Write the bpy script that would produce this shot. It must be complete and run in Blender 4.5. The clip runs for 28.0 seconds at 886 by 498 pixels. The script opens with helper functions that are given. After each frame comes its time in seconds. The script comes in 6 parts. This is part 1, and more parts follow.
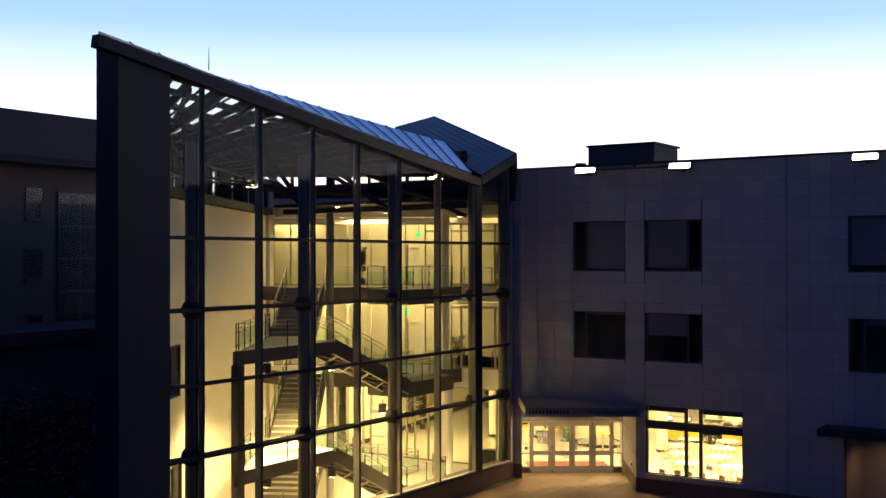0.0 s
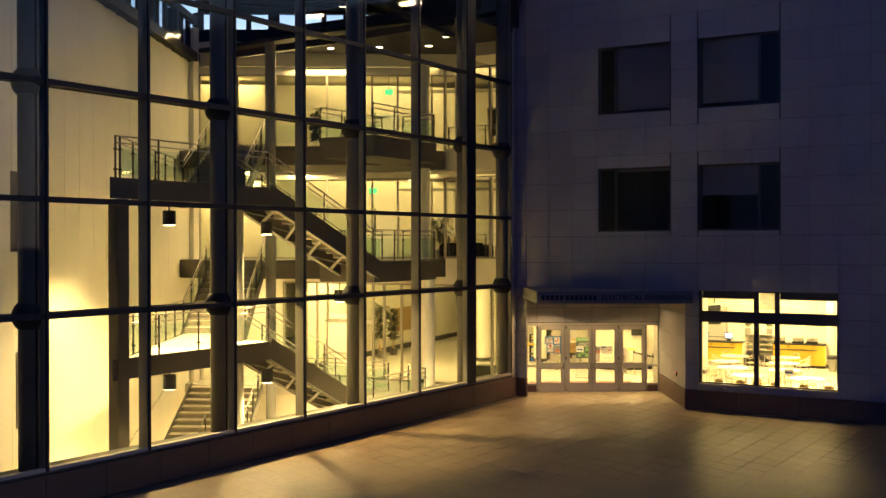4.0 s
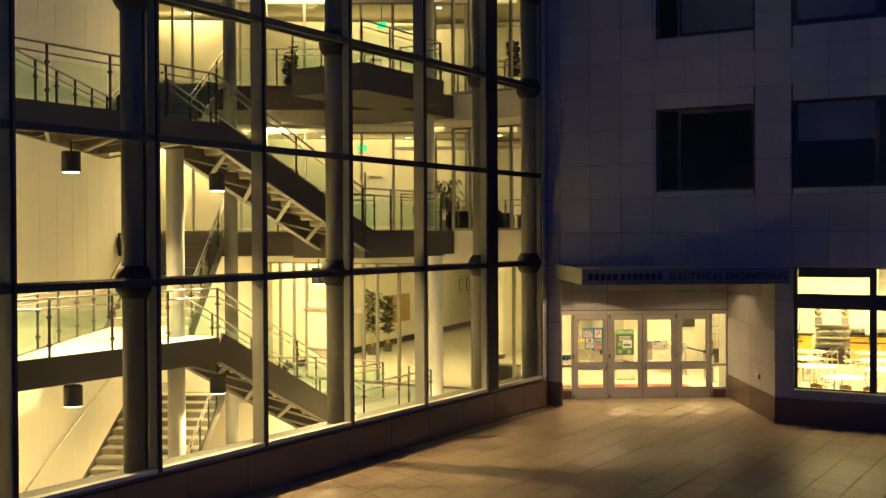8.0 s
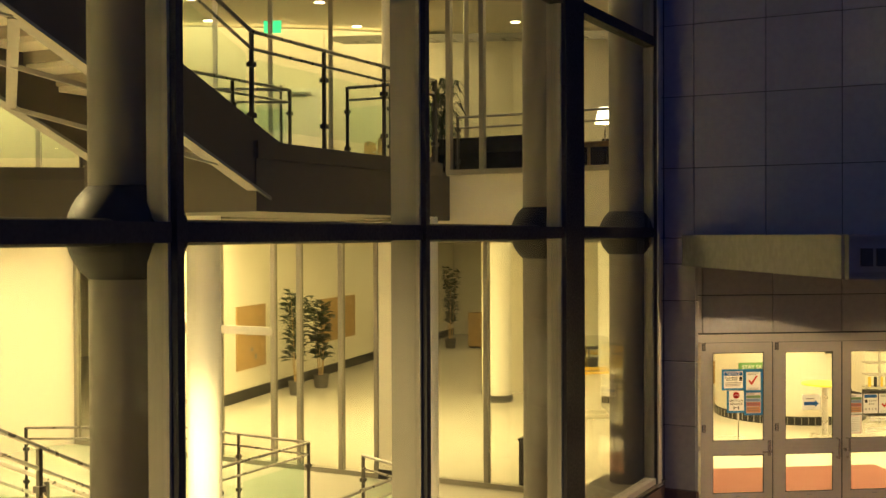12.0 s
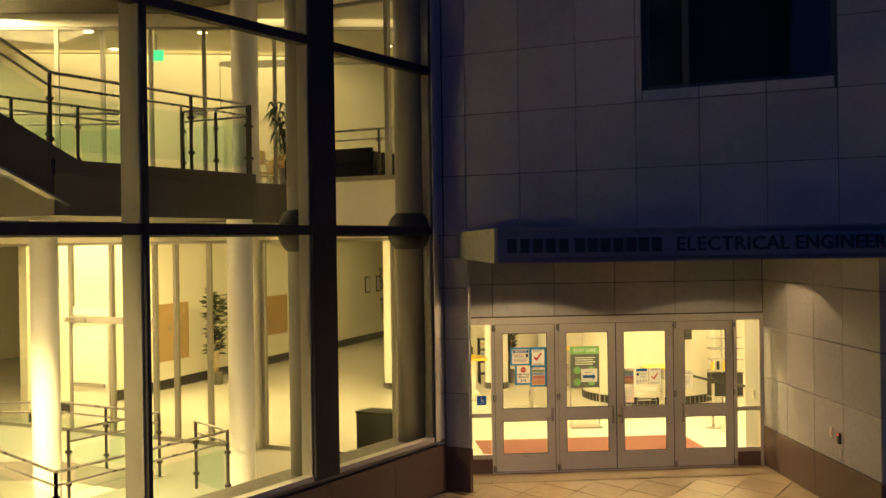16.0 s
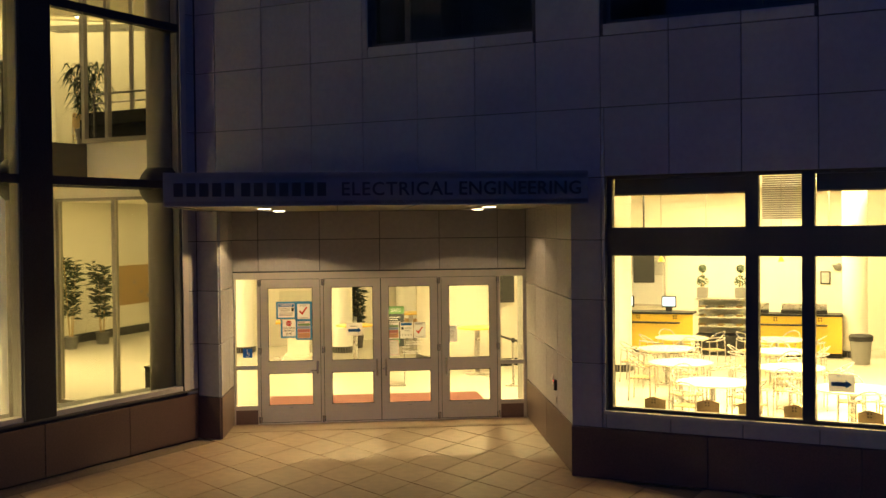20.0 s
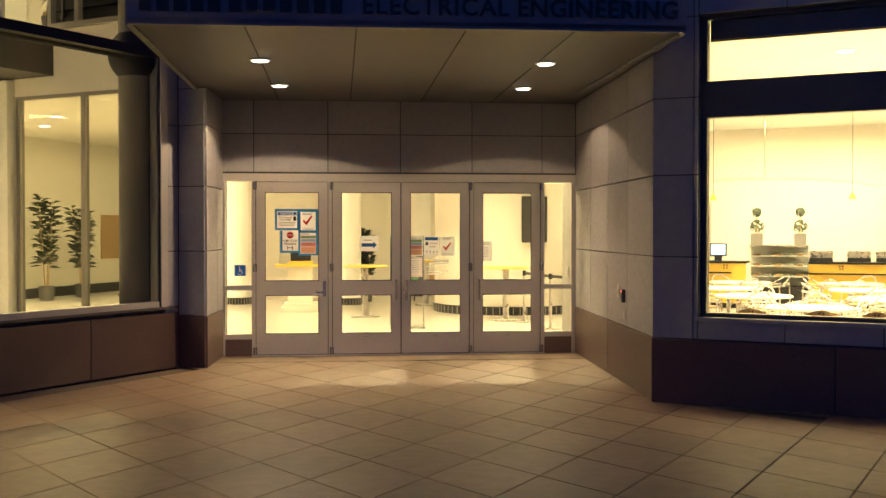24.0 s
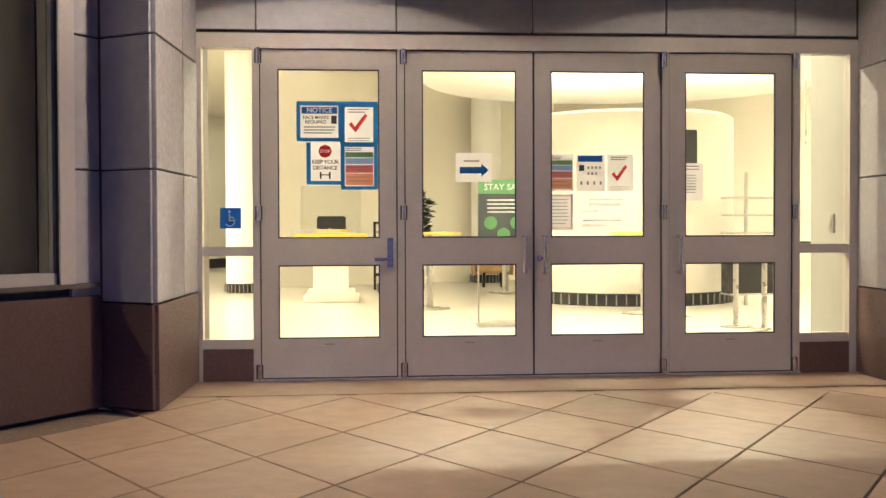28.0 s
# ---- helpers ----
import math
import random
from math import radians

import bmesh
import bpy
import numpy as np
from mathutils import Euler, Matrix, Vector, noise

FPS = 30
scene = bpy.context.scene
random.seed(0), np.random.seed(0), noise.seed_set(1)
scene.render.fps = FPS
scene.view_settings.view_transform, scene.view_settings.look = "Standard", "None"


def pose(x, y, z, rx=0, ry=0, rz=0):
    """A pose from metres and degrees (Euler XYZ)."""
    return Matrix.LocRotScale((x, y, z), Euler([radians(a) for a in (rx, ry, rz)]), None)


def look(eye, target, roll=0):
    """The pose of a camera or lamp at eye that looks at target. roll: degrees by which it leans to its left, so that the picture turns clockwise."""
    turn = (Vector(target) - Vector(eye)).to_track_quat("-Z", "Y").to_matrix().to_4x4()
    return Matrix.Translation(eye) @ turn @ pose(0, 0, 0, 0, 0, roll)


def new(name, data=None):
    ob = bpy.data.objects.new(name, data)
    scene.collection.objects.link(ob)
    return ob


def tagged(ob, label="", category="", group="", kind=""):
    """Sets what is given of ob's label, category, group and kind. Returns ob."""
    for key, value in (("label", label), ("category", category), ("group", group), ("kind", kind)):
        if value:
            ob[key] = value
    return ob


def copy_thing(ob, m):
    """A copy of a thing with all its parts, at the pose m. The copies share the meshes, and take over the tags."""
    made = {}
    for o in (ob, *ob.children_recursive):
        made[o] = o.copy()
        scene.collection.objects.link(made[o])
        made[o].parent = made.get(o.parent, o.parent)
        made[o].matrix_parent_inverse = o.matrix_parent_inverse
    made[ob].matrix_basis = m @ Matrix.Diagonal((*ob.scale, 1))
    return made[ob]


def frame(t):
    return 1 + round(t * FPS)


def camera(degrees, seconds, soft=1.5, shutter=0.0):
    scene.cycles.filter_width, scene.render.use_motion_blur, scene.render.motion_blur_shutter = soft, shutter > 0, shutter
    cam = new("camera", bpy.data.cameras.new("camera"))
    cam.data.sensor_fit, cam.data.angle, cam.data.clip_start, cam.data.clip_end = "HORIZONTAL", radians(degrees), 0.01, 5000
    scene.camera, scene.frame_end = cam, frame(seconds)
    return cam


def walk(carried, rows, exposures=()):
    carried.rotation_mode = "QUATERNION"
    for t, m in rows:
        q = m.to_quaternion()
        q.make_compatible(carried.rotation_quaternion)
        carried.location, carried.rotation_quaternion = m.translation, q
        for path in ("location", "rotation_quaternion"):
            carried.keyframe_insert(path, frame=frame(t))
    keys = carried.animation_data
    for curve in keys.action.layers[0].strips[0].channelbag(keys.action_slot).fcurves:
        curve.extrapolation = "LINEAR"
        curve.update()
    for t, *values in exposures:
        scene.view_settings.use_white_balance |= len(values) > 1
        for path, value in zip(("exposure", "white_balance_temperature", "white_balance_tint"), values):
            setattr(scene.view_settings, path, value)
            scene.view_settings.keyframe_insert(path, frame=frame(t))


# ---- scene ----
cam = camera(42.9, 28.0)
EXPOSURES = [(0, 0.1, 6900, 14), (1, 0.35, 7100, 15), (2, 0.55, 7200, 15), (3, 0.35, 7200, 13), (4, 0.2, 7200, 13), (6, 0.15, 6600, 10), (8, 0.1, 6500, 10), (20, 0.05, 6500, 12),
             (22, 0.1, 6300, 13), (24, 0.1, 5700, 20), (26, 0.35, 5050, 20), (28, 0.40, 4750, 24)]
PATH = [
    (0, (27.37, -47.744, 10.651), (26.269, -46.074, 10.667), -0.1),
    (0.5, (25.172, -44.353, 10.329), (24.072, -42.683, 10.346), -0.4),
    (1, (22.906, -40.924, 10.021), (21.809, -39.252, 10.036), -0.2),
    (1.5, (21.093, -38.391, 9.495), (20.005, -36.713, 9.508), 0.0),
    (2, (20.08, -36.95, 8.886), (19.002, -35.265, 8.891), 0.2),
    (2.5, (19.858, -36.625, 8.35), (18.786, -34.937, 8.341), -0.0),
    (3, (19.737, -36.544, 7.471), (18.671, -34.852, 7.461), 0.1),
    (3.5, (19.595, -36.478, 6.431), (18.536, -34.782, 6.426), -0.0),
    (4, (19.39, -36.371, 5.502), (18.337, -34.671, 5.495), -0.1),
    (4.5, (18.841, -35.748, 4.953), (17.796, -34.043, 4.938), -0.2),
    (6.5, (15.323, -30.39, 4.8), (14.282, -28.683, 4.79), -0.4),
    (7, (14.885, -29.989, 4.921), (13.846, -28.279, 4.906), -0.3),
    (7.5, (14.667, -29.64, 4.879), (13.625, -27.933, 4.864), -0.2),
    (8, (14.069, -28.852, 4.772), (13.031, -27.143, 4.751), -0.3),
    (8.5, (13.356, -27.707, 4.214), (12.318, -25.998, 4.186), -0.2),
    (9, (12.249, -26.004, 3.831), (11.212, -24.294, 3.811), -0.4),
    (9.5, (10.634, -23.648, 3.868), (9.605, -21.933, 3.843), -0.5),
    (10, (8.806, -20.843, 3.888), (7.786, -19.122, 3.862), -0.4),
    (10.5, (6.527, -17.749, 3.894), (5.559, -15.998, 3.876), -0.3),
    (11, (5.084, -15.415, 3.954), (4.131, -13.657, 3.932), -0.3),
    (11.5, (4.431, -14.459, 4.005), (3.482, -12.699, 3.982), -0.2),
    (13.5, (4.439, -14.465, 3.962), (3.522, -12.688, 3.937), -0.8),
    (14, (4.924, -14.688, 3.915), (3.999, -12.915, 3.894), -0.9),
    (14.5, (5.526, -14.928, 3.872), (4.593, -13.159, 3.857), -1.0),
    (15, (6.09, -15.221, 3.886), (5.156, -13.453, 3.87), -1.1),
    (15.5, (7.11, -15.278, 3.882), (6.153, -13.522, 3.867), -1.1),
    (16, (8.568, -15.365, 3.844), (7.593, -13.619, 3.833), -0.8),
    (16.5, (10.121, -15.06, 3.977), (9.129, -13.324, 3.946), -0.9),
    (17, (11.254, -15.154, 3.834), (10.293, -13.4, 3.816), -0.8),
    (17.5, (11.777, -15.481, 4.034), (10.847, -13.711, 3.988), -1.0),
    (18, (12.247, -15.57, 3.945), (11.319, -13.799, 3.901), -1.0),
    (18.5, (12.112, -14.778, 3.933), (11.188, -13.005, 3.892), -0.9),
    (19, (12.129, -14.353, 3.9), (11.194, -12.586, 3.856), -0.8),
    (19.5, (12.075, -14.213, 3.534), (11.136, -12.447, 3.486), -0.8),
    (20, (12.012, -14.02, 3.339), (11.064, -12.26, 3.299), -0.6),
    (20.5, (11.528, -13.374, 3.335), (10.585, -11.611, 3.297), -0.5),
    (21, (11.306, -12.98, 3.254), (10.355, -11.221, 3.213), -0.5),
    (21.5, (11.146, -12.813, 2.87), (10.194, -11.054, 2.832), -0.3),
    (23.5, (10.464, -11.922, 1.793), (9.508, -10.165, 1.763), 0.1),
    (24, (10.049, -11.362, 1.794), (9.099, -9.602, 1.759), 0.0),
    (24.5, (9.49, -10.364, 1.794), (8.536, -8.606, 1.76), -0.0),
    (25, (8.71, -9.044, 1.733), (7.753, -7.288, 1.694), -0.1),
    (25.5, (7.887, -7.753, 1.663), (6.926, -6.0, 1.623), -0.1),
    (26, (7.3, -6.98, 1.562), (6.33, -5.231, 1.524), -0.2),
    (26.5, (6.728, -6.438, 1.337), (5.757, -4.69, 1.297), -0.2),
    (27, (6.23, -5.927, 1.146), (5.25, -4.184, 1.105), -0.2),
    (27.5, (5.784, -5.508, 1.108), (4.805, -3.764, 1.069), -0.2),
    (28, (5.439, -5.267, 1.154), (4.463, -3.522, 1.112), -0.2),
]
walk(cam, [(t, look(eye, target, roll)) for t, eye, target, roll in PATH],
     exposures=EXPOSURES)

# ---- world, light ----
A = 33.6                      # turn of the porch against the facade, degrees
CA, SA = math.cos(radians(A)), math.sin(radians(A))
U, N = Vector((CA, SA, 0)), Vector((-SA, CA, 0))

world = bpy.data.worlds.new("dusk")
scene.world = world
world.use_nodes = True
_n, _l = world.node_tree.nodes, world.node_tree.links
sky = _n.new("ShaderNodeTexSky")
sky.sky_type, sky.sun_disc = "NISHITA", False
sky.sun_elevation, sky.sun_rotation = radians(1.5), radians(-20)
sky.altitude, sky.air_density, sky.dust_density, sky.ozone_density = 0, 1.0, 0.2, 8.0
# the afterglow: pale at the western horizon, falling to deep blue overhead and in the east
geo = _n.new("ShaderNodeTexCoord")
ramp = _n.new("ShaderNodeValToRGB")
sep = _n.new("ShaderNodeSeparateXYZ")
_l.new(geo.outputs["Generated"], sep.inputs[0])
_l.new(sep.outputs["Z"], ramp.inputs["Fac"])
stops = ((0.0, (1.55, 1.32, 1.20)), (0.07, (1.45, 1.38, 1.36)), (0.13, (1.05, 1.18, 1.38)), (0.20, (0.42, 0.68, 1.05)), (0.40, (0.10, 0.24, 0.60)), (1.0, (0.03, 0.06, 0.19)))
while len(ramp.color_ramp.elements) < len(stops):
    ramp.color_ramp.elements.new(0.5)
for e, (at, c) in zip(ramp.color_ramp.elements, stops):
    e.position, e.color = at, (*c, 1)
west = _n.new("ShaderNodeVectorMath")
west.operation = "DOT_PRODUCT"
west.inputs[1].default_value = (-0.42, 0.90, 0.0)
_l.new(geo.outputs["Generated"], west.inputs[0])
fade = _n.new("ShaderNodeMapRange")
fade.interpolation_type = "SMOOTHSTEP"
for k, v in zip(("From Min", "From Max", "To Min", "To Max"), (-0.6, 0.75, 0.0, 1.0)):
    fade.inputs[k].default_value = v
_l.new(west.outputs["Value"], fade.inputs["Value"])
glow_mix = _n.new("ShaderNodeMix")
glow_mix.data_type, glow_mix.blend_type = "RGBA", "MULTIPLY"
glow_mix.inputs[0].default_value = 1.0
_l.new(ramp.outputs[0], glow_mix.inputs[6])
tone = _n.new("ShaderNodeMix")
tone.data_type = "RGBA"
tone.inputs[6].default_value, tone.inputs[7].default_value = (0.012, 0.026, 0.085, 1), (1, 1, 1, 1)
_l.new(fade.outputs[0], tone.inputs[0])
_l.new(tone.outputs[2], glow_mix.inputs[7])
scaled = _n.new("ShaderNodeMix")
scaled.data_type, scaled.blend_type = "RGBA", "ADD"
scaled.inputs[0].default_value = 0.12
_l.new(glow_mix.outputs[2], scaled.inputs[6])
_l.new(sky.outputs[0], scaled.inputs[7])
_n["Background"].inputs["Strength"].default_value = 1.0
_l.new(scaled.outputs[2], _n["Background"].inputs["Color"])


def lamp(name, kind, m, watts, colour, size=0.3, size_y=None, angle=None, blend=0.6):
    d = bpy.data.lights.new(name, kind)
    d.energy, d.color = watts, colour
    if kind == "AREA":
        d.size = size
        d.spread = radians(angle or 180)
        if size_y:
            d.shape, d.size_y = "RECTANGLE", size_y
    elif kind == "SPOT":
        d.shadow_soft_size, d.spot_size, d.spot_blend = size, radians(angle), blend
    else:
        d.shadow_soft_size = size
    ob = new(name, d)
    ob.matrix_world = m
    return ob


WARM, COOL = (1.0, 0.75, 0.31), (1.0, 0.765, 0.32)

# ---- materials ----
def material(name, colour, rough=0.6, metal=0.0, grain=0.0, scale=8.0, stain=0.0, stain_scale=1.2, bump=0.0, bump_scale=40.0,
             vary=0.0, second=None, emit=0.0, coat=0.0, stretch=(1, 1, 1), thin=0.0, spec=0.5, even=False):
    """A surface with fine grain, larger stains, relief and a change of tone from piece to piece."""
    m = bpy.data.materials.new(name)
    m.use_nodes = True
    nt = m.node_tree
    nd, ln = nt.nodes, nt.links
    b = nd["Principled BSDF"]
    b.inputs["Roughness"].default_value, b.inputs["Metallic"].default_value = rough, metal
    b.inputs["Coat Weight"].default_value = coat
    b.inputs["Specular IOR Level"].default_value = spec
    co = nd.new("ShaderNodeTexCoord")
    mp = nd.new("ShaderNodeMapping")
    mp.inputs["Scale"].default_value = stretch
    geo = nd.new("ShaderNodeNewGeometry")
    ln.new(geo.outputs["Position"], mp.inputs["Vector"])
    out = nd.new("ShaderNodeRGB").outputs[0]
    out.default_value = (*colour, 1)

    def mix(fac, a, c, kind="MIX"):
        x = nd.new("ShaderNodeMix")
        x.data_type, x.blend_type = "RGBA", kind
        if isinstance(fac, float):
            x.inputs[0].default_value = fac
        else:
            ln.new(fac, x.inputs[0])
        for s, v in ((6, a), (7, c)):
            if isinstance(v, tuple):
                x.inputs[s].default_value = v
            else:
                ln.new(v, x.inputs[s])
        return x.outputs[2]

    def noise_at(sc, detail=4.0, lo=0.35, hi=0.65):
        t = nd.new("ShaderNodeTexNoise")
        t.inputs["Scale"].default_value, t.inputs["Detail"].default_value = sc, detail
        ln.new(mp.outputs[0], t.inputs["Vector"])
        r = nd.new("ShaderNodeMapRange")
        r.inputs["From Min"].default_value, r.inputs["From Max"].default_value = lo, hi
        ln.new(t.outputs["Fac"], r.inputs["Value"])
        return r.outputs[0]

    dark = tuple(c * 0.55 for c in colour) + (1,)
    light = tuple(min(1, c * 1.3) for c in colour) + (1,)
    if second:
        out = mix(noise_at(scale * 0.5, 6.0), out, (*second, 1))
    if grain:
        g = noise_at(scale, 6.0)
        out = mix(g, mix(grain, out, dark), mix(grain, out, light))
    if stain:
        s = nd.new("ShaderNodeMath")
        s.operation = "MULTIPLY"
        s.inputs[1].default_value = stain
        ln.new(noise_at(stain_scale, 5.0, 0.45, 0.75), s.inputs[0])
        out = mix(s.outputs[0], out, dark)
    if vary:
        oi = nd.new("ShaderNodeObjectInfo")
        hsv = nd.new("ShaderNodeHueSaturation")
        r = nd.new("ShaderNodeMapRange")
        r.inputs["To Min"].default_value, r.inputs["To Max"].default_value = 1 - vary, 1 + vary
        ln.new(oi.outputs["Random"], r.inputs["Value"])
        ln.new(r.outputs[0], hsv.inputs["Value"])
        ln.new(out, hsv.inputs["Color"])
        out = hsv.outputs[0]
    ln.new(out, b.inputs["Base Color"])
    if rough > 0.08 and not even:
        rr = nd.new("ShaderNodeMapRange")
        rr.inputs["To Min"].default_value, rr.inputs["To Max"].default_value = rough * 0.8, min(1, rough * 1.2)
        ln.new(noise_at(scale * 1.7, 3.0), rr.inputs["Value"])
        ln.new(rr.outputs[0], b.inputs["Roughness"])
    if bump:
        bp = nd.new("ShaderNodeBump")
        bp.inputs["Strength"].default_value, bp.inputs["Distance"].default_value = bump, 0.004
        ln.new(noise_at(bump_scale, 5.0), bp.inputs["Height"])
        ln.new(bp.outputs[0], b.inputs["Normal"])
    if emit:
        ln.new(out, b.inputs["Emission Color"])
        b.inputs["Emission Strength"].default_value = emit
    if thin:
        tl, mx = nd.new("ShaderNodeBsdfTranslucent"), nd.new("ShaderNodeMixShader")
        ln.new(out, tl.inputs[0])
        mx.inputs[0].default_value = thin
        ln.new(b.outputs[0], mx.inputs[1])
        ln.new(tl.outputs[0], mx.inputs[2])
        ln.new(mx.outputs[0], nd["Material Output"].inputs["Surface"])
    return m


def glass_material(name, tint=(1, 1, 1), rough=0.0, gloss=0.010):
    """Thin window glass: clear, with a mirror part that grows at a slant."""
    m = bpy.data.materials.new(name)
    m.use_nodes = True
    nd, ln = m.node_tree.nodes, m.node_tree.links
    nd.remove(nd["Principled BSDF"])
    tr, gl, mx, lw = (nd.new("ShaderNode" + k) for k in ("BsdfTransparent", "BsdfGlossy", "MixShader", "LayerWeight"))
    tr.inputs[0].default_value = (*tint, 1)
    gl.inputs["Roughness"].default_value = rough
    lw.inputs["Blend"].default_value = 0.5
    pw, ma = nd.new("ShaderNodeMath"), nd.new("ShaderNodeMath")
    pw.operation, ma.operation = "POWER", "MULTIPLY_ADD"
    pw.inputs[1].default_value, ma.inputs[1].default_value, ma.inputs[2].default_value = 5.0, 0.55, gloss
    ln.new(lw.outputs["Facing"], pw.inputs[0])
    ln.new(pw.outputs[0], ma.inputs[0])
    ln.new(ma.outputs[0], mx.inputs[0])
    ln.new(tr.outputs[0], mx.inputs[1])
    ln.new(gl.outputs[0], mx.inputs[2])
    ln.new(mx.outputs[0], nd["Material Output"].inputs["Surface"])
    return m


def glow(name, colour, strength):
    m = bpy.data.materials.new(name)
    m.use_nodes = True
    nd = m.node_tree.nodes
    b = nd["Principled BSDF"]
    b.inputs["Base Color"].default_value = (*colour, 1)
    b.inputs["Emission Color"].default_value = (*colour, 1)
    b.inputs["Emission Strength"].default_value = strength
    return m


STONE = material("stone_panel", (0.315, 0.31, 0.32), 0.55, grain=0.12, scale=14, stain=0.25, stain_scale=0.7, bump=0.15, vary=0.07)
STONE_BACK = material("joint_shadow", (0.05, 0.05, 0.05), 0.9)
FASCIA = material("grey_fascia", (0.19, 0.19, 0.195), 0.5, 0.1, grain=0.06, scale=6, stain=0.15)
PLINTH = material("red_granite", (0.095, 0.057, 0.049), 0.5, grain=0.35, scale=45, stain=0.25, bump=0.1, vary=0.06)
TILE = material("paver", (0.190, 0.130, 0.085), 0.45, grain=0.30, scale=7, stain=0.55, stain_scale=0.8, vary=0.10, spec=0.30, even=True)
GROUT = material("grout", (0.105, 0.078, 0.056), 0.85, grain=0.2, scale=30)
ASPHALT = material("plaza", (0.16, 0.135, 0.11), 0.7, grain=0.25, scale=10, stain=0.4, stain_scale=0.3, bump=0.2)
STEEL = material("dark_steel", (0.026, 0.026, 0.031), 0.6, 0.0, spec=0.2, grain=0.2, scale=25)
FRAME = material("anodised_frame", (0.075, 0.070, 0.064), 0.4, 0.5, grain=0.1, scale=30)
COLUMN_DARK = material("grey_painted_column", (0.15, 0.14, 0.125), 0.5, spec=0.3, grain=0.1, scale=9)
MULLION = material("bronze_mullion", (0.215, 0.20, 0.172), 0.45, 0.1, grain=0.1, scale=30)
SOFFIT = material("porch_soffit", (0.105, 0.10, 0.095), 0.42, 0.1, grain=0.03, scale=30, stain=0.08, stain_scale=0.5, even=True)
COLUMN = material("grey_column", (0.24, 0.23, 0.215), 0.5, grain=0.1, scale=9)
ALU = material("painted_aluminium", (0.42, 0.39, 0.355), 0.4, 0.1, grain=0.06, scale=20, stain=0.15)
SCREEN_FRAME = material("partition_frame", (0.27, 0.25, 0.215), 0.4, 0.1, grain=0.06, scale=20)
CREAM = material("cream_wall", (0.80, 0.76, 0.66), 0.7, grain=0.05, scale=5, stain=0.08, bump=0.05)
DRUM = material("drum_plaster", (0.56, 0.53, 0.46), 0.55, grain=0.05, scale=5, stain=0.1)
WHITE = material("white_paint", (0.80, 0.79, 0.75), 0.65, grain=0.04, scale=6)
STRING = material("dark_stair_paint", (0.075, 0.066, 0.056), 0.5, grain=0.15, scale=14)
SLAB = material("slab_edge", (0.095, 0.085, 0.072), 0.6, grain=0.1, scale=10)
TERRAZZO = material("pale_floor", (0.62, 0.59, 0.53), 0.22, grain=0.1, scale=60, stain=0.12)
TREAD = material("stair_tread", (0.60, 0.56, 0.48), 0.5, grain=0.12, scale=40)
# dark nosing colour; on the risers it stands for shade on their fronts
RISER = material("stair_riser", (0.30, 0.265, 0.215), 0.6, grain=0.15, scale=30)
ROOF = material("metal_roof", (0.50, 0.55, 0.64), 0.30, 0.9, grain=0.1, scale=12)
ROOF_DARK = material("dark_metal_roof", (0.07, 0.075, 0.085), 0.4, 0.5, grain=0.1, scale=12)
GLASS = glass_material("window_glass", (0.95, 0.96, 0.95))
INNER_GLASS = glass_material("partition_glass", (0.69, 0.70, 0.61), gloss=0.03)
GREEN_GLASS = glass_material("rail_glass", (0.82, 0.93, 0.88))
DARK_GLASS = glass_material("dark_window_glass", (0.80, 0.81, 0.84), gloss=0.02)
CHROME = material("steel_rail", (0.50, 0.48, 0.45), 0.3, 0.9)
RAIL = material("grey_rail", (0.34, 0.32, 0.30), 0.32, 0.7)
BLACK = material("black", (0.015, 0.015, 0.016), 0.5)
MAPLE = material("yellow_maple", (0.86, 0.56, 0.06), 0.35, grain=0.15, scale=6, stretch=(1, 1, 8), coat=0.3)
BOARD = material("brown_board", (0.42, 0.27, 0.11), 0.6, grain=0.3, scale=7)
LEAF = material("leaf", (0.035, 0.06, 0.022), 0.45, grain=0.3, scale=20, vary=0.15)
POT = material("plant_pot", (0.09, 0.085, 0.08), 0.5, grain=0.2)
SOFA = material("black_leather", (0.007, 0.007, 0.007), 0.65, spec=0.1, grain=0.2, scale=30, bump=0.2)
MAT_RED = material("entrance_mat", (0.17, 0.055, 0.04), 0.95, grain=0.3, scale=80, bump=0.4, bump_scale=150)
# office room walls: the gloom of the unlit rooms is put into this colour
DARK_ROOM = material("shaded_room_wall", (0.10, 0.10, 0.10), 0.8, grain=0.05)
BLIND = material("roller_blind", (0.34, 0.31, 0.29), 0.8, grain=0.06, scale=4)
LAMP_ON = glow("lamp_glow", (1.0, 0.86, 0.55), 14.0)
FLOOD_ON = glow("flood_glow", (1.0, 0.78, 0.45), 160.0)
TUBE_ON = glow("wall_washer_glow", (1.0, 0.88, 0.60), 5.0)
EXIT_ON = glow("exit_green", (0.05, 0.9, 0.35), 1.6)
FAR_WALL = material("brown_render", (0.15, 0.105, 0.075), 0.8, grain=0.1, stain=0.2)
FAR_ROOF = material("dark_roof", (0.05, 0.045, 0.045), 0.7, grain=0.2)

# ---- builders ----
def mesh_of(bm, name, mat, smooth=False):
    me = bpy.data.meshes.new(name)
    bm.to_mesh(me)
    bm.free()
    for mt in (mat if isinstance(mat, (list, tuple)) else (mat,)):
        me.materials.append(mt)
    if smooth:
        for p in me.polygons:
            p.use_smooth = True
    return me


def part(name, bm, mat, parent=None, label="", smooth=False):
    """Links a bmesh as one mesh object under a thing or a part."""
    ob = new(name, mesh_of(bm, name, mat, smooth))
    if parent is not None:
        ob.parent = parent
    if label:
        ob["label"] = label
    return ob


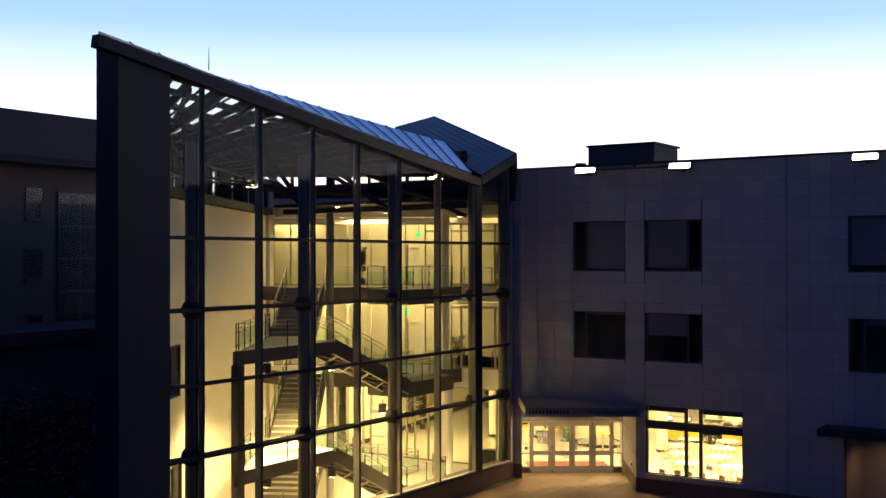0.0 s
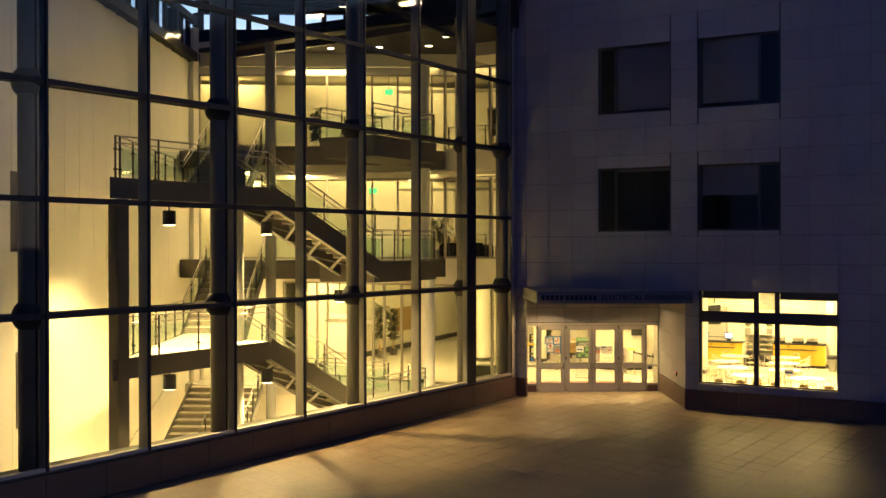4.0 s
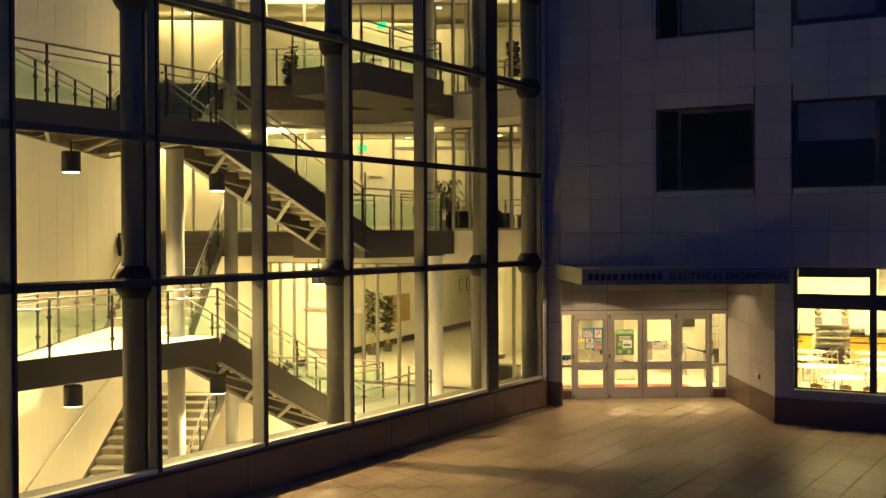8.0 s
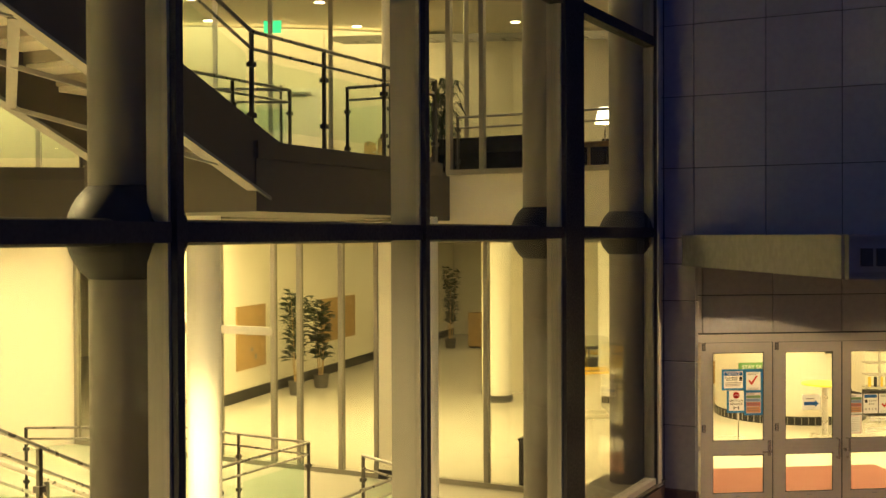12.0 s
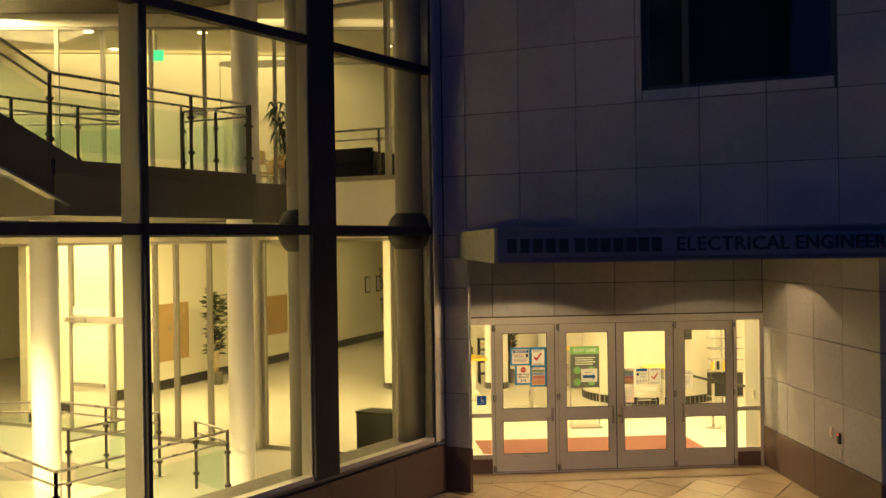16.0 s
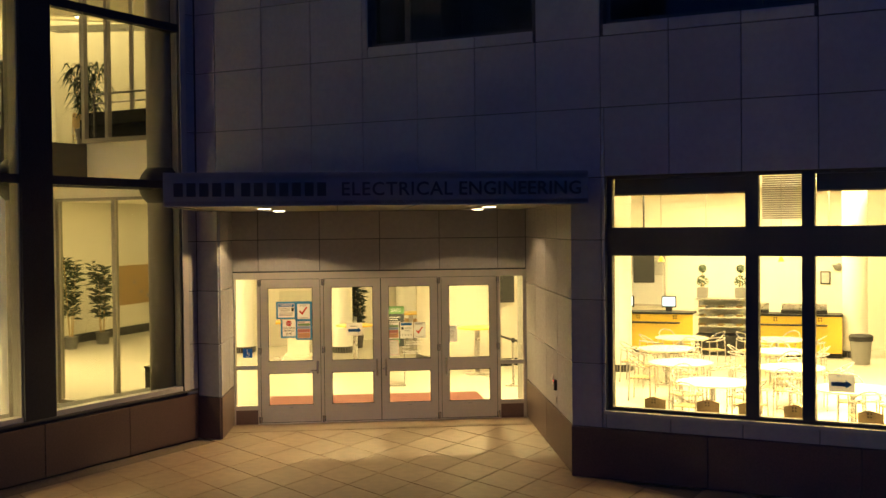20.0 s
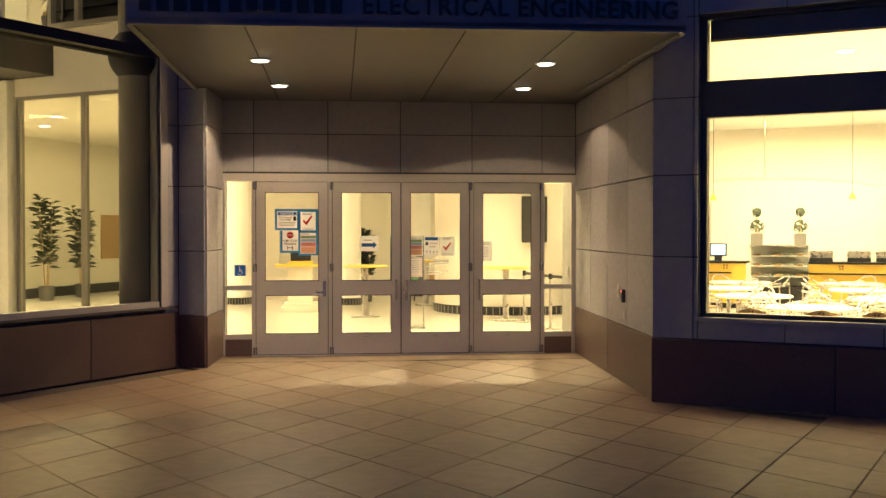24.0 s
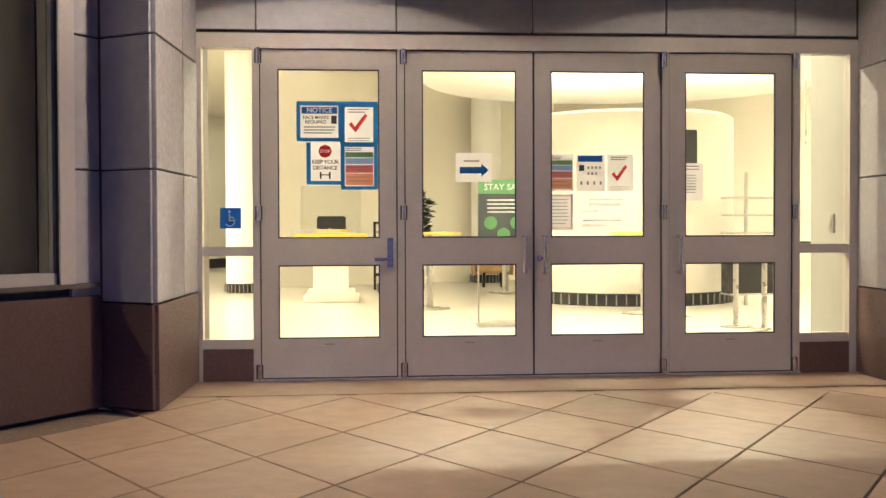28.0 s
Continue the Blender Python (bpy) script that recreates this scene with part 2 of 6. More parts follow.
def thing(name, label, category, m=None, group="", kind=""):
    ob = new(name)
    ob.empty_display_size = 0.1
    if m is not None:
        ob.matrix_world = m
    return tagged(ob, label, category, group, kind)


def solid(name, bm, mat, label, category="", m=None, group="", kind="", smooth=False):
    ob = part(name, bm, mat, None, "", smooth)
    if m is not None:
        ob.matrix_world = m
    return tagged(ob, label, category, group, kind)


def box(lo, hi, bevel=0.0, bm=None):
    bm = bm or bmesh.new()
    lo, hi = Vector(lo), Vector(hi)
    m = Matrix.Translation((lo + hi) / 2) @ Matrix.Diagonal((*(hi - lo), 1))
    r = bmesh.ops.create_cube(bm, size=1, matrix=m)
    if bevel:
        es = list({e for v in r["verts"] for e in v.link_edges})
        bmesh.ops.bevel(bm, geom=es, offset=bevel, segments=2, affect="EDGES")
    return bm


def tube(p, q, r, seg=12, r2=None, bm=None):
    """A round bar from p to q."""
    bm = bm or bmesh.new()
    p, q = Vector(p), Vector(q)
    d = q - p
    m = Matrix.Translation((p + q) / 2) @ d.to_track_quat("Z", "Y").to_matrix().to_4x4()
    bmesh.ops.create_cone(bm, cap_ends=True, segments=seg, radius1=r, radius2=r if r2 is None else r2, depth=d.length, matrix=m)
    return bm


def bar(p, q, w, h, bm=None, bevel=0.0):
    """A flat-sided bar from p to q, w wide and h high, with level sides."""
    bm = bm or bmesh.new()
    p, q = Vector(p), Vector(q)
    d = q - p
    x = d.normalized()
    y = Vector((0, 0, 1)).cross(x)
    y = Vector((1, 0, 0)) if y.length < 1e-4 else y.normalized()
    z = x.cross(y)
    m = Matrix((x, y, z)).transposed().to_4x4()
    m.translation = (p + q) / 2
    r = bmesh.ops.create_cube(bm, size=1, matrix=m @ Matrix.Diagonal((d.length, w, h, 1)))
    if bevel:
        es = list({e for v in r["verts"] for e in v.link_edges})
        bmesh.ops.bevel(bm, geom=es, offset=bevel, segments=1, affect="EDGES")
    return bm


def prism(pts, z0, z1, bm=None):
    """An upright block over a plan outline."""
    bm = bm or bmesh.new()
    lo = [bm.verts.new((x, y, z0)) for x, y in pts]
    hi = [bm.verts.new((x, y, z1)) for x, y in pts]
    k = len(pts)
    bm.faces.new(lo[::-1])
    bm.faces.new(hi)
    for i in range(k):
        bm.faces.new((lo[i], lo[(i + 1) % k], hi[(i + 1) % k], hi[i]))
    bmesh.ops.recalc_face_normals(bm, faces=bm.faces[:])
    return bm


def plate(pts, t, bm=None):
    """A flat plate through points in space, t thick downwards along its normal."""
    bm = bm or bmesh.new()
    pts = [Vector(p) for p in pts]
    nrm = (pts[1] - pts[0]).cross(pts[2] - pts[0]).normalized()
    a = [bm.verts.new(p) for p in pts]
    b = [bm.verts.new(p - nrm * t) for p in pts]
    k = len(pts)
    bm.faces.new(a)
    bm.faces.new(b[::-1])
    for i in range(k):
        bm.faces.new((a[i], b[i], b[(i + 1) % k], a[(i + 1) % k]))
    bmesh.ops.recalc_face_normals(bm, faces=bm.faces[:])
    return bm


def lathe(profile, seg=24, bm=None, at=(0, 0, 0)):
    """A turned shape from (radius, height) pairs."""
    bm = bm or bmesh.new()
    rings = []
    for r, z in profile:
        rings.append([bm.verts.new((at[0] + r * math.cos(2 * math.pi * i / seg), at[1] + r * math.sin(2 * math.pi * i / seg), at[2] + z)) for i in range(seg)])
    for a, b in zip(rings, rings[1:]):
        for i in range(seg):
            bm.faces.new((a[i], a[(i + 1) % seg], b[(i + 1) % seg], b[i]))
    bm.faces.new(rings[0][::-1])
    bm.faces.new(rings[-1])
    return bm


def run_matrix(p, q):
    """Local frame of a wall: x along it from p to q, y to its left, z up."""
    p, q = Vector((*p, 0)), Vector((*q, 0))
    d = q - p
    return Matrix.Translation(p) @ Matrix.Rotation(math.atan2(d.y, d.x), 4, "Z"), d.length


def holed_wall(length, height, thick, holes, z0=0.0, bm=None):
    """A wall along x, from y = 0 to y = thick, cut by holes (x0, x1, z0, z1)."""
    bm = bm or bmesh.new()
    xs = sorted({0.0, length, *(v for h in holes for v in h[:2])})
    zs = sorted({z0, height, *(v for h in holes for v in h[2:])})
    xs = [x for x in xs if 0 <= x <= length]
    zs = [z for z in zs if z0 <= z <= height]
    for x0, x1 in zip(xs, xs[1:]):
        run = None
        for z0_, z1_ in [*zip(zs, zs[1:]), (None, None)]:
            cut = z0_ is None or any(h[0] < (x0 + x1) / 2 < h[1] and h[2] < (z0_ + z1_) / 2 < h[3] for h in holes)
            if cut:
                if run:
                    box((x0, 0, run[0]), (x1, thick, run[1]), bm=bm)
                run = None
            else:
                run = (run[0] if run else z0_, z1_)
    bmesh.ops.remove_doubles(bm, verts=bm.verts[:], dist=1e-5)
    return bm


_shared = {}


def shared_box(name, w, d, h, mat, bevel=0.004):
    key = (name, round(w, 3), round(d, 3), round(h, 3), mat.name)
    if key not in _shared:
        bm = box((-w / 2, -d / 2, -h / 2), (w / 2, d / 2, h / 2))
        if bevel:
            bmesh.ops.bevel(bm, geom=bm.edges[:], offset=bevel, segments=1, affect="EDGES")
        _shared[key] = mesh_of(bm, name, mat)
    return _shared[key]


def cladding(parent, frame_m, xs, zs, holes, mat, depth=0.03, joint=0.012, out=-1, name="panel", until=None):
    """Panels over a wall's face at y = 0 of frame_m, between the joint lines xs and zs, clipped at the holes."""
    count = 0
    for x0, x1 in zip(xs, xs[1:]):
        for z0, z1 in zip(zs, zs[1:]):
            cells = [(x0, x1, z0, z1)]
            for hx0, hx1, hz0, hz1 in holes:
                nxt = []
                for a, b, c, d in cells:
                    if hx1 <= a + 1e-4 or hx0 >= b - 1e-4 or hz1 <= c + 1e-4 or hz0 >= d - 1e-4:
                        nxt.append((a, b, c, d))
                        continue
                    ia, ib = max(a, hx0), min(b, hx1)
                    if hx0 > a:
                        nxt.append((a, hx0, c, d))
                    if hx1 < b:
                        nxt.append((hx1, b, c, d))
                    if hz0 > c:
                        nxt.append((ia, ib, c, hz0))
                    if hz1 < d:
                        nxt.append((ia, ib, hz1, d))
                cells = nxt
            for a, b, c, d in cells:
                w, h = b - a - joint, d - c - joint
                if w < 0.03 or h < 0.03:
                    continue
                ob = new(name, shared_box(name, w, depth, h, mat))
                ob.parent = parent
                ob.matrix_basis = frame_m @ Matrix.Translation(((a + b) / 2, out * depth / 2, (c + d) / 2))
                count += 1
    return count


def text_mesh(body, size, depth=0.004, align="LEFT", space=1.0):
    """The mesh of a line of built-in lettering, upright in the x-z plane and facing -y."""
    cu = bpy.data.curves.new("lettering", "FONT")
    cu.body, cu.size, cu.extrude, cu.align_x, cu.space_character = body, size, depth, align, space
    cu.resolution_u = 3
    cu.offset = size * 0.012
    ob = bpy.data.objects.new("lettering", cu)
    scene.collection.objects.link(ob)
    bpy.context.view_layer.update()
    me = bpy.data.meshes.new_from_object(ob.evaluated_get(bpy.context.evaluated_depsgraph_get()))
    bpy.data.objects.remove(ob)
    me.transform(Matrix.Rotation(radians(90), 4, "X"))
    return me


def lettering(body, size, mat, parent, at, depth=0.004, align="LEFT", space=1.0, label=""):
    me = text_mesh(body, size, depth, align, space)
    me.materials.clear()
    me.materials.append(mat)
    ob = new("lettering", me)
    ob.parent, ob.location = parent, at
    if label:
        ob["label"] = label
    return ob


def railing(name, path, label, side=0.0, gap=1.45, glass=True, group="stair railings", h=1.07, hand=True):
    """Posts, double rails and glass panels along a 3D path of foot points."""
    o = thing(name, label, "railing", None, group)
    path = [Vector(p) for p in path]
    up = Vector((0, 0, 1))
    done = set()
    for a, b in zip(path, path[1:]):
        d = b - a
        k = max(1, round(d.length / gap))
        part("top_rail", tube(a + up * h, b + up * h, 0.021, 10), RAIL, o)
        if hand:
            part("hand_rail", tube(a + up * (h - 0.17), b + up * (h - 0.17), 0.017, 8), RAIL, o)
        for i in range(k + 1):
            p = a + d * (i / k)
            key = tuple(round(v, 2) for v in p)
            if key in done:
                continue
            done.add(key)
            q = part("post", bar(p, p + up * (h + 0.01), 0.035, 0.035), FRAME, o)
            part("clamp", box((p.x - 0.035, p.y - 0.035, p.z + 0.22), (p.x + 0.035, p.y + 0.035, p.z + 0.27)), FRAME, q)
            part("clamp", box((p.x - 0.035, p.y - 0.035, p.z + 0.72), (p.x + 0.035, p.y + 0.035, p.z + 0.77)), FRAME, q)
        if glass:
            for i in range(k):
                p, q = a + d * ((i + 0.06) / k), a + d * ((i + 0.94) / k)
                bm = bmesh.new()
                lo, hi = up * 0.12, up * 0.80
                bm.faces.new([bm.verts.new(v) for v in (p + lo, q + lo, q + hi, p + hi)])
                part("glass_panel", bm, GREEN_GLASS, o, "greenish glass panel").visible_shadow = False
    return o


def flight(name, a, b, rise, n, run, depth=0.42, soffit=True, label="grey steel stair flight with pale treads", brace=False):
    """A stair flight: treads between the foot points a and b, climbing by rise over the plan vector run in n steps."""
    a, b, run = Vector(a), Vector(b), Vector(run)
    o = thing(name, label, "stairs", None, "stair flights")
    d, hgt = run / n, rise / n
    across = (b - a).normalized() * 0.04
    for i in range(n):
        z = Vector((0, 0, hgt * (i + 1)))
        edge = [v.xy for v in (a + d * i + across, b + d * i - across, b + d * (i + 1.12) - across, a + d * (i + 1.12) + across)]
        tr = part("tread", prism(edge, a.z + z.z - 0.05, a.z + z.z), TREAD, o)
        nose = [v.xy for v in (a + d * (i - 0.02) + across, b + d * (i - 0.02) - across, b + d * (i + 0.16) - across, a + d * (i + 0.16) + across)]
        part("nosing", prism(nose, a.z + z.z - 0.046, a.z + z.z + 0.004), RISER, tr, "dark non-slip nosing")
        # riser in the darker colour, its shaded front painted in
        foot = [v.xy for v in (a + d * (i + 0.10) + across, b + d * (i + 0.10) - across, b + d * (i + 0.20) - across, a + d * (i + 0.20) + across)]
        part("riser", prism(foot, a.z + z.z - hgt, a.z + z.z - 0.05), RISER, o)
    for p in (a, b):
        q = p + run + Vector((0, 0, rise))
        p = p - (q - p).normalized() * 0.36
        part("stringer", bar(p + Vector((0, 0, 0.06 - depth / 2 + 0.09)), q + Vector((0, 0, 0.06 - depth / 2 + 0.09)), 0.06, depth), STRING, o, "dark painted steel stringer")
    if brace:
        # flanges and braces paler than the stringers: light from below put into the colour
        low = Vector((0, 0, 0.14 - depth))
        for p in (a, b):
            q = p + run + Vector((0, 0, rise))
            part("flange", bar(p + low * 1.0 - (q - p) * 0.04, q + low, 0.14, 0.03), COLUMN, o, "lower flange of the stringer, light on it put into a paler colour")
        for f0, f1 in ((0.1, 0.32), (0.32, 0.54), (0.54, 0.76), (0.76, 0.95)):
            q0, q1 = a + run * f0 + Vector((0, 0, rise * f0)) + low, b + run * f1 + Vector((0, 0, rise * f1)) + low
            r0, r1 = b + run * f0 + Vector((0, 0, rise * f0)) + low, a + run * f1 + Vector((0, 0, rise * f1)) + low
            part("cross_brace", bar(q0, q1, 0.09, 0.05), COLUMN, o)
            part("cross_brace", bar(r0, r1, 0.09, 0.04), COLUMN, o)
    return o


def down_light(at, r=0.09, mat=None, name="ceiling_downlight"):
    """A round recessed lamp with a trim ring, its face at the given height."""
    o = thing(name, "small round recessed ceiling lamp, switched on", "ceiling lamp", Matrix.Translation(at), "recessed ceiling lamps")
    key = ("ring", r)
    if key not in _shared:
        _shared[key] = mesh_of(lathe([(r, -0.012), (r + 0.025, -0.012), (r + 0.03, 0.0), (r, 0.0)], 20), "trim_ring", WHITE)
        _shared[("disc", r)] = mesh_of(lathe([(r * 0.98, -0.018), (r * 0.98, -0.0125)], 20), "lens", mat or LAMP_ON)
    for nm, k in (("trim_ring", key), ("lens", ("disc", r))):
        ob = new(nm, _shared[k])
        ob.parent = o
    return o

# ---- ground ----
bm = bmesh.new()
g = [(-120, -200), (140, -200), (140, 0.0), (-0.05, 0.0), (-0.05, -22.4), (-120, -22.4)]
bm.faces.new([bm.verts.new((x, y, -0.03)) for x, y in g])
ground = solid("ground", bm, GROUT, "dark plaza bed below the paving", kind="structure")
bm = bmesh.new()
bm.faces.new([bm.verts.new((x, y, -3.6)) for x, y in ((-3000, -3000), (3000, -3000), (3000, 3000), (-3000, 3000))])
land = solid("land", bm, ASPHALT, "dark land round the building", kind="structure")

# rhombic pavers, sides along y and along a slanted line, the near field as single pieces
LY, LB = Vector((0, 0.77, 0)), Vector((0.70, -0.318, 0))
pavement = solid("pavement", box((-0.3, -0.3, -0.2), (-0.25, -0.25, -0.15)), GROUT, "tan rhombic stone paving in front of the doors", kind="structure")


def paver_mesh(name, shrink=0.985):
    bm = bmesh.new()
    c = (LY + LB) / 2
    lo = []
    for k, (z, s) in enumerate(((-0.03, shrink), (-0.006, shrink), (0.0, shrink - 0.008))):
        lo.append([bm.verts.new(Vector((0, 0, z)) + (p - c) * s) for p in (Vector(), LB, LB + LY, LY)])
    for a, b in zip(lo, lo[1:]):
        for i in range(4):
            bm.faces.new((a[i], a[(i + 1) % 4], b[(i + 1) % 4], b[i]))
    bm.faces.new(lo[-1])
    bmesh.ops.recalc_face_normals(bm, faces=bm.faces[:])
    return mesh_of(bm, name, TILE)


def in_porch(p):
    d = Vector((p.x + 0.22, p.y - 1.09, 0))
    return -0.25 < d.dot(U) < 5.50 and -6.2 < d.dot(N) < -0.42


PAVER = paver_mesh("paver")
far_bm = bmesh.new()
c0 = Vector((1.88, -0.06, 0))
near = []
for i in range(-26, 50):
    for j in range(-60, 60):
        p = c0 + LB * (i + 0.5) + LY * (j + 0.5)
        if not (-0.1 < p.x < 24 and -34 < p.y < 4.5):
            continue
        if p.y > -0.30 and not in_porch(p):
            continue
        if p.x < 0.38 and p.y < 0:
            continue
        near.append(p)
near.sort(key=lambda p: (p - Vector((4.0, -3.0, 0))).length)
for p in near[:300]:
    ob = new("paver", PAVER)
    ob.parent = pavement
    ob.location = p
for p in near[300:]:
    bm_v = [far_bm.verts.new(p + q * 0.991) for q in (-(LY + LB) / 2, (LB - LY) / 2, (LB + LY) / 2, (LY - LB) / 2)]
    far_bm.faces.new(bm_v)
paving_far = tagged(part("paver_field", far_bm, TILE, pavement), kind="stuff")

# border band of plain stone along the walls and the doors
bm = bmesh.new()
DL, DR = Vector((-0.22, 1.09, 0)), Vector((3.97, 3.95, 0))
band = solid("paving_band", bar(DL + Vector((0.16, -0.26, 0)), DR + Vector((0.16, -0.26, 0)), 0.86, 0.045), TILE,
             "plain stone band in front of the door sills", kind="structure")
band.location = (0, 0, -0.02)
under = solid("paving_edge", bar(DL - N * 0.70 + Vector((0, 0, -0.015)), DR - N * 0.70 + Vector((0, 0, -0.015)), 0.95, 0.022), TILE,
              "cut stone edge pieces along the door band", kind="structure")

# ---- main facade, y = 0 ----
FX1, FTOP = 26.0, 14.9
XJ = [0.0, 0.42] + [0.42 + 0.916 * k for k in range(1, 28)]
ZJ = [0.67, 1.51, 2.35, 3.14, 3.96, 4.87, 5.80, 6.73, 7.66, 8.59, 9.52, 10.45, 11.38, 12.31, 13.24, 13.95, 14.9]
WIN = [(3.26, 5.88, 5.96, 8.15), (6.87, 9.54, 5.96, 8.15), (3.26, 5.88, 10.03, 12.35), (6.87, 9.54, 10.03, 12.35),
       (15.8, 18.45, 5.96, 8.15), (15.8, 18.45, 10.03, 12.35), (19.4, 22.05, 5.96, 8.15), (19.4, 22.05, 10.03, 12.35)]
CAFE = (6.88, 11.36, 0.90, 3.97)
PORCH_CUT = (-0.01, 6.40, -0.1, 3.68)
SIDE_DOOR = (15.6, 19.2, -0.1, 3.35)
OPEN = WIN + [CAFE, PORCH_CUT, SIDE_DOOR]
bm = holed_wall(FX1, FTOP, 0.35, OPEN)
wall_north = solid("wall_north", bm, STONE_BACK, "stone-panelled facade of the wing, dark blue in the dusk", kind="structure")
holes = list(OPEN)
F = Matrix.Identity(4)
cladding(wall_north, F, [x for x in XJ if x < 13.5] + [13.3], ZJ, holes, STONE)
wing = solid("wall_east", box((13.305, -0.03, 0.67), (13.32, 0.0, FTOP)), STONE_BACK, "further stretch of the stone facade", kind="structure")
cladding(wing, F, [13.32] + [13.32 + 0.916 * k for k in range(1, 14)], ZJ, [h for h in holes if h[0] > 12], STONE, depth=0.05)
for x0, x1 in ((6.40, 13.3), (13.3, 15.6), (19.2, 26.0)):
    x = x0
    while x < x1 - 0.05:
        w = min(1.832, x1 - x)
        ob = new("plinth_stone", shared_box("plinth_stone", w - 0.01, 0.06, 0.66, PLINTH))
        ob.parent, ob.location = wall_north, (x + w / 2, -0.03, 0.335)
        x += w
coping = solid("parapet_coping", box((-0.1, -0.12, FTOP), (26, 0.5, FTOP + 0.09)), STEEL, "dark metal coping along the parapet", kind="structure")
roof_n = solid("roof", box((-20, 0.5, FTOP - 0.5), (26, 40, FTOP - 0.2)), FAR_ROOF, "flat roof of the wing", kind="structure")


def office_window(x0, x1, z0, z1, blind, k):
    w, h = x1 - x0, z1 - z0
    o = tagged(new("window_%d" % k), "dark office window with a steel frame and a side light", "", "", "structure")
    o.location = (x0, 0.10, z0)
    mx = 0.56 if k % 2 else w - 0.72
    bm = bmesh.new()
    for lo, hi in (((0, 0, 0), (w, 0.09, 0.06)), ((0, 0, h - 0.06), (w, 0.09, h)), ((0, 0, 0.06), (0.06, 0.09, h - 0.06)),
                   ((w - 0.06, 0, 0.06), (w, 0.09, h - 0.06)), ((mx, 0, 0.06), (mx + 0.08, 0.09, h - 0.06))):
        box(lo, hi, bm=bm)
    part("window_frame", bm, FRAME, o)
    part("window_sill", box((-0.02, -0.12, -0.03), (w + 0.02, 0.02, 0.0)), FRAME, o)
    for a, b in ((0.06, mx), (mx + 0.08, w - 0.06)):
        part("pane", box((a, 0.04, 0.06), (b, 0.052, h - 0.06)), DARK_GLASS, o).visible_shadow = False
    a, b = ((mx + 0.1, w - 0.08) if k % 2 else (0.08, mx - 0.02))
    part("roller_blind", box((a, 0.072, h - 0.06 - blind * (h - 0.12)), (b, 0.078, h - 0.06)), BLIND, o, "grey roller blind drawn part of the way")
    # plain room shell, its shade painted in by the dark wall colour
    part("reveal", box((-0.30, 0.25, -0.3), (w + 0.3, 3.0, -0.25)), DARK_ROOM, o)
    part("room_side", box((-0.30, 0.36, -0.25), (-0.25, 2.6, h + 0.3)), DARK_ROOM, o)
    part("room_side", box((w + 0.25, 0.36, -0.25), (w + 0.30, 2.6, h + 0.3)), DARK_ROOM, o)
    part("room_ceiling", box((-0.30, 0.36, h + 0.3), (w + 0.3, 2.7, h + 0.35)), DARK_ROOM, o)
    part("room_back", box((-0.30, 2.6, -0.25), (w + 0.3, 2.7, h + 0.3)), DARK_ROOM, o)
    return o


for k, (x0, x1, z0, z1) in enumerate(WIN):
    office_window(x0, x1, z0, z1, (0.04, 0.46, 0.97, 0.95, 0.1, 0.9, 0.5, 0.9)[k], k + 1)

# recessed side entrance with a dark canopy
side = tagged(new("wall_side_entrance"), "dim recessed side entrance with brown walls", "", "", "structure")
part("side_wall", box((15.3, 0.36, 0), (15.6, 3.2, 3.35)), STONE, side)
part("side_wall", box((19.2, 0.36, 0), (19.5, 3.2, 3.35)), STONE, side)
part("back_wall", box((15.3, 3.2, 0), (19.5, 3.4, 3.35)), STONE, side)
part("ceiling", box((15.3, 0.36, 3.35), (19.5, 3.4, 3.5)), STONE, side)
part("floor", box((15.6, -0.02, -0.02), (19.2, 3.2, 0.0)), TILE, side)
part("door_leaf", box((16.9, 3.14, 0.01), (17.9, 3.195, 2.15)), FRAME, side, "dark metal door, shut")
side_canopy = thing("side_canopy", "dark flat canopy over the side entrance", "canopy")
part("deck", box((14.9, -1.5, 3.45), (19.9, -0.06, 3.75), 0.01), STEEL, side_canopy)
lamp("side_light", "SPOT", pose(17.4, 1.6, 3.3), 60, (1.0, 0.55, 0.22), 0.08, angle=150)

# ---- porch: side walls, door wall, ceiling, canopy ----
PC = Vector((6.40, 0.0, 0))                 # outer corner of the right side wall
PL = Vector((0.45, -0.04, 0))               # outer corner of the left pier
ZP = [0.67, 1.51, 2.35, 3.14, 3.62]
m_r, len_r = run_matrix(DR.xy, PC.xy)
porch_right = solid("wall_porch_east", box((0.02, 0.06, 0), (len_r - 0.02, 0.3, 3.62)), STONE_BACK, "beige stone side wall of the entrance porch", kind="structure", m=m_r)


cladding(porch_right, Matrix.Translation((0, 0.06, 0)), [0.0, len_r * 0.25, len_r * 0.5, len_r * 0.735, len_r], ZP, [], STONE, 0.06)
cladding(porch_right, Matrix.Translation((0, 0.06, 0)), [0.0, len_r * 0.5, len_r], [0.0, 0.67], [], PLINTH, 0.065, name="plinth_stone")
m_l, len_l = run_matrix(PL.xy, DL.xy)
pier = solid("wall_porch_west", prism([(0.03, -0.02), (0.43, -0.02), (-0.22, 1.05), (-0.6, 1.05)], 0, 3.96), STONE_BACK, "stone pier beside the glazed hall", kind="structure")
cladding(pier, m_l, [0.0, len_l * 0.62, len_l], ZP + [3.96], [], STONE, 0.03)
cladding(pier, m_l, [0.0, len_l], [0.0, 0.67], [], PLINTH, 0.034, name="plinth_stone")
cladding(pier, Matrix.Translation((0, -0.02, 0)), [0.02, 0.45], ZP + [3.96], [], STONE, 0.03)
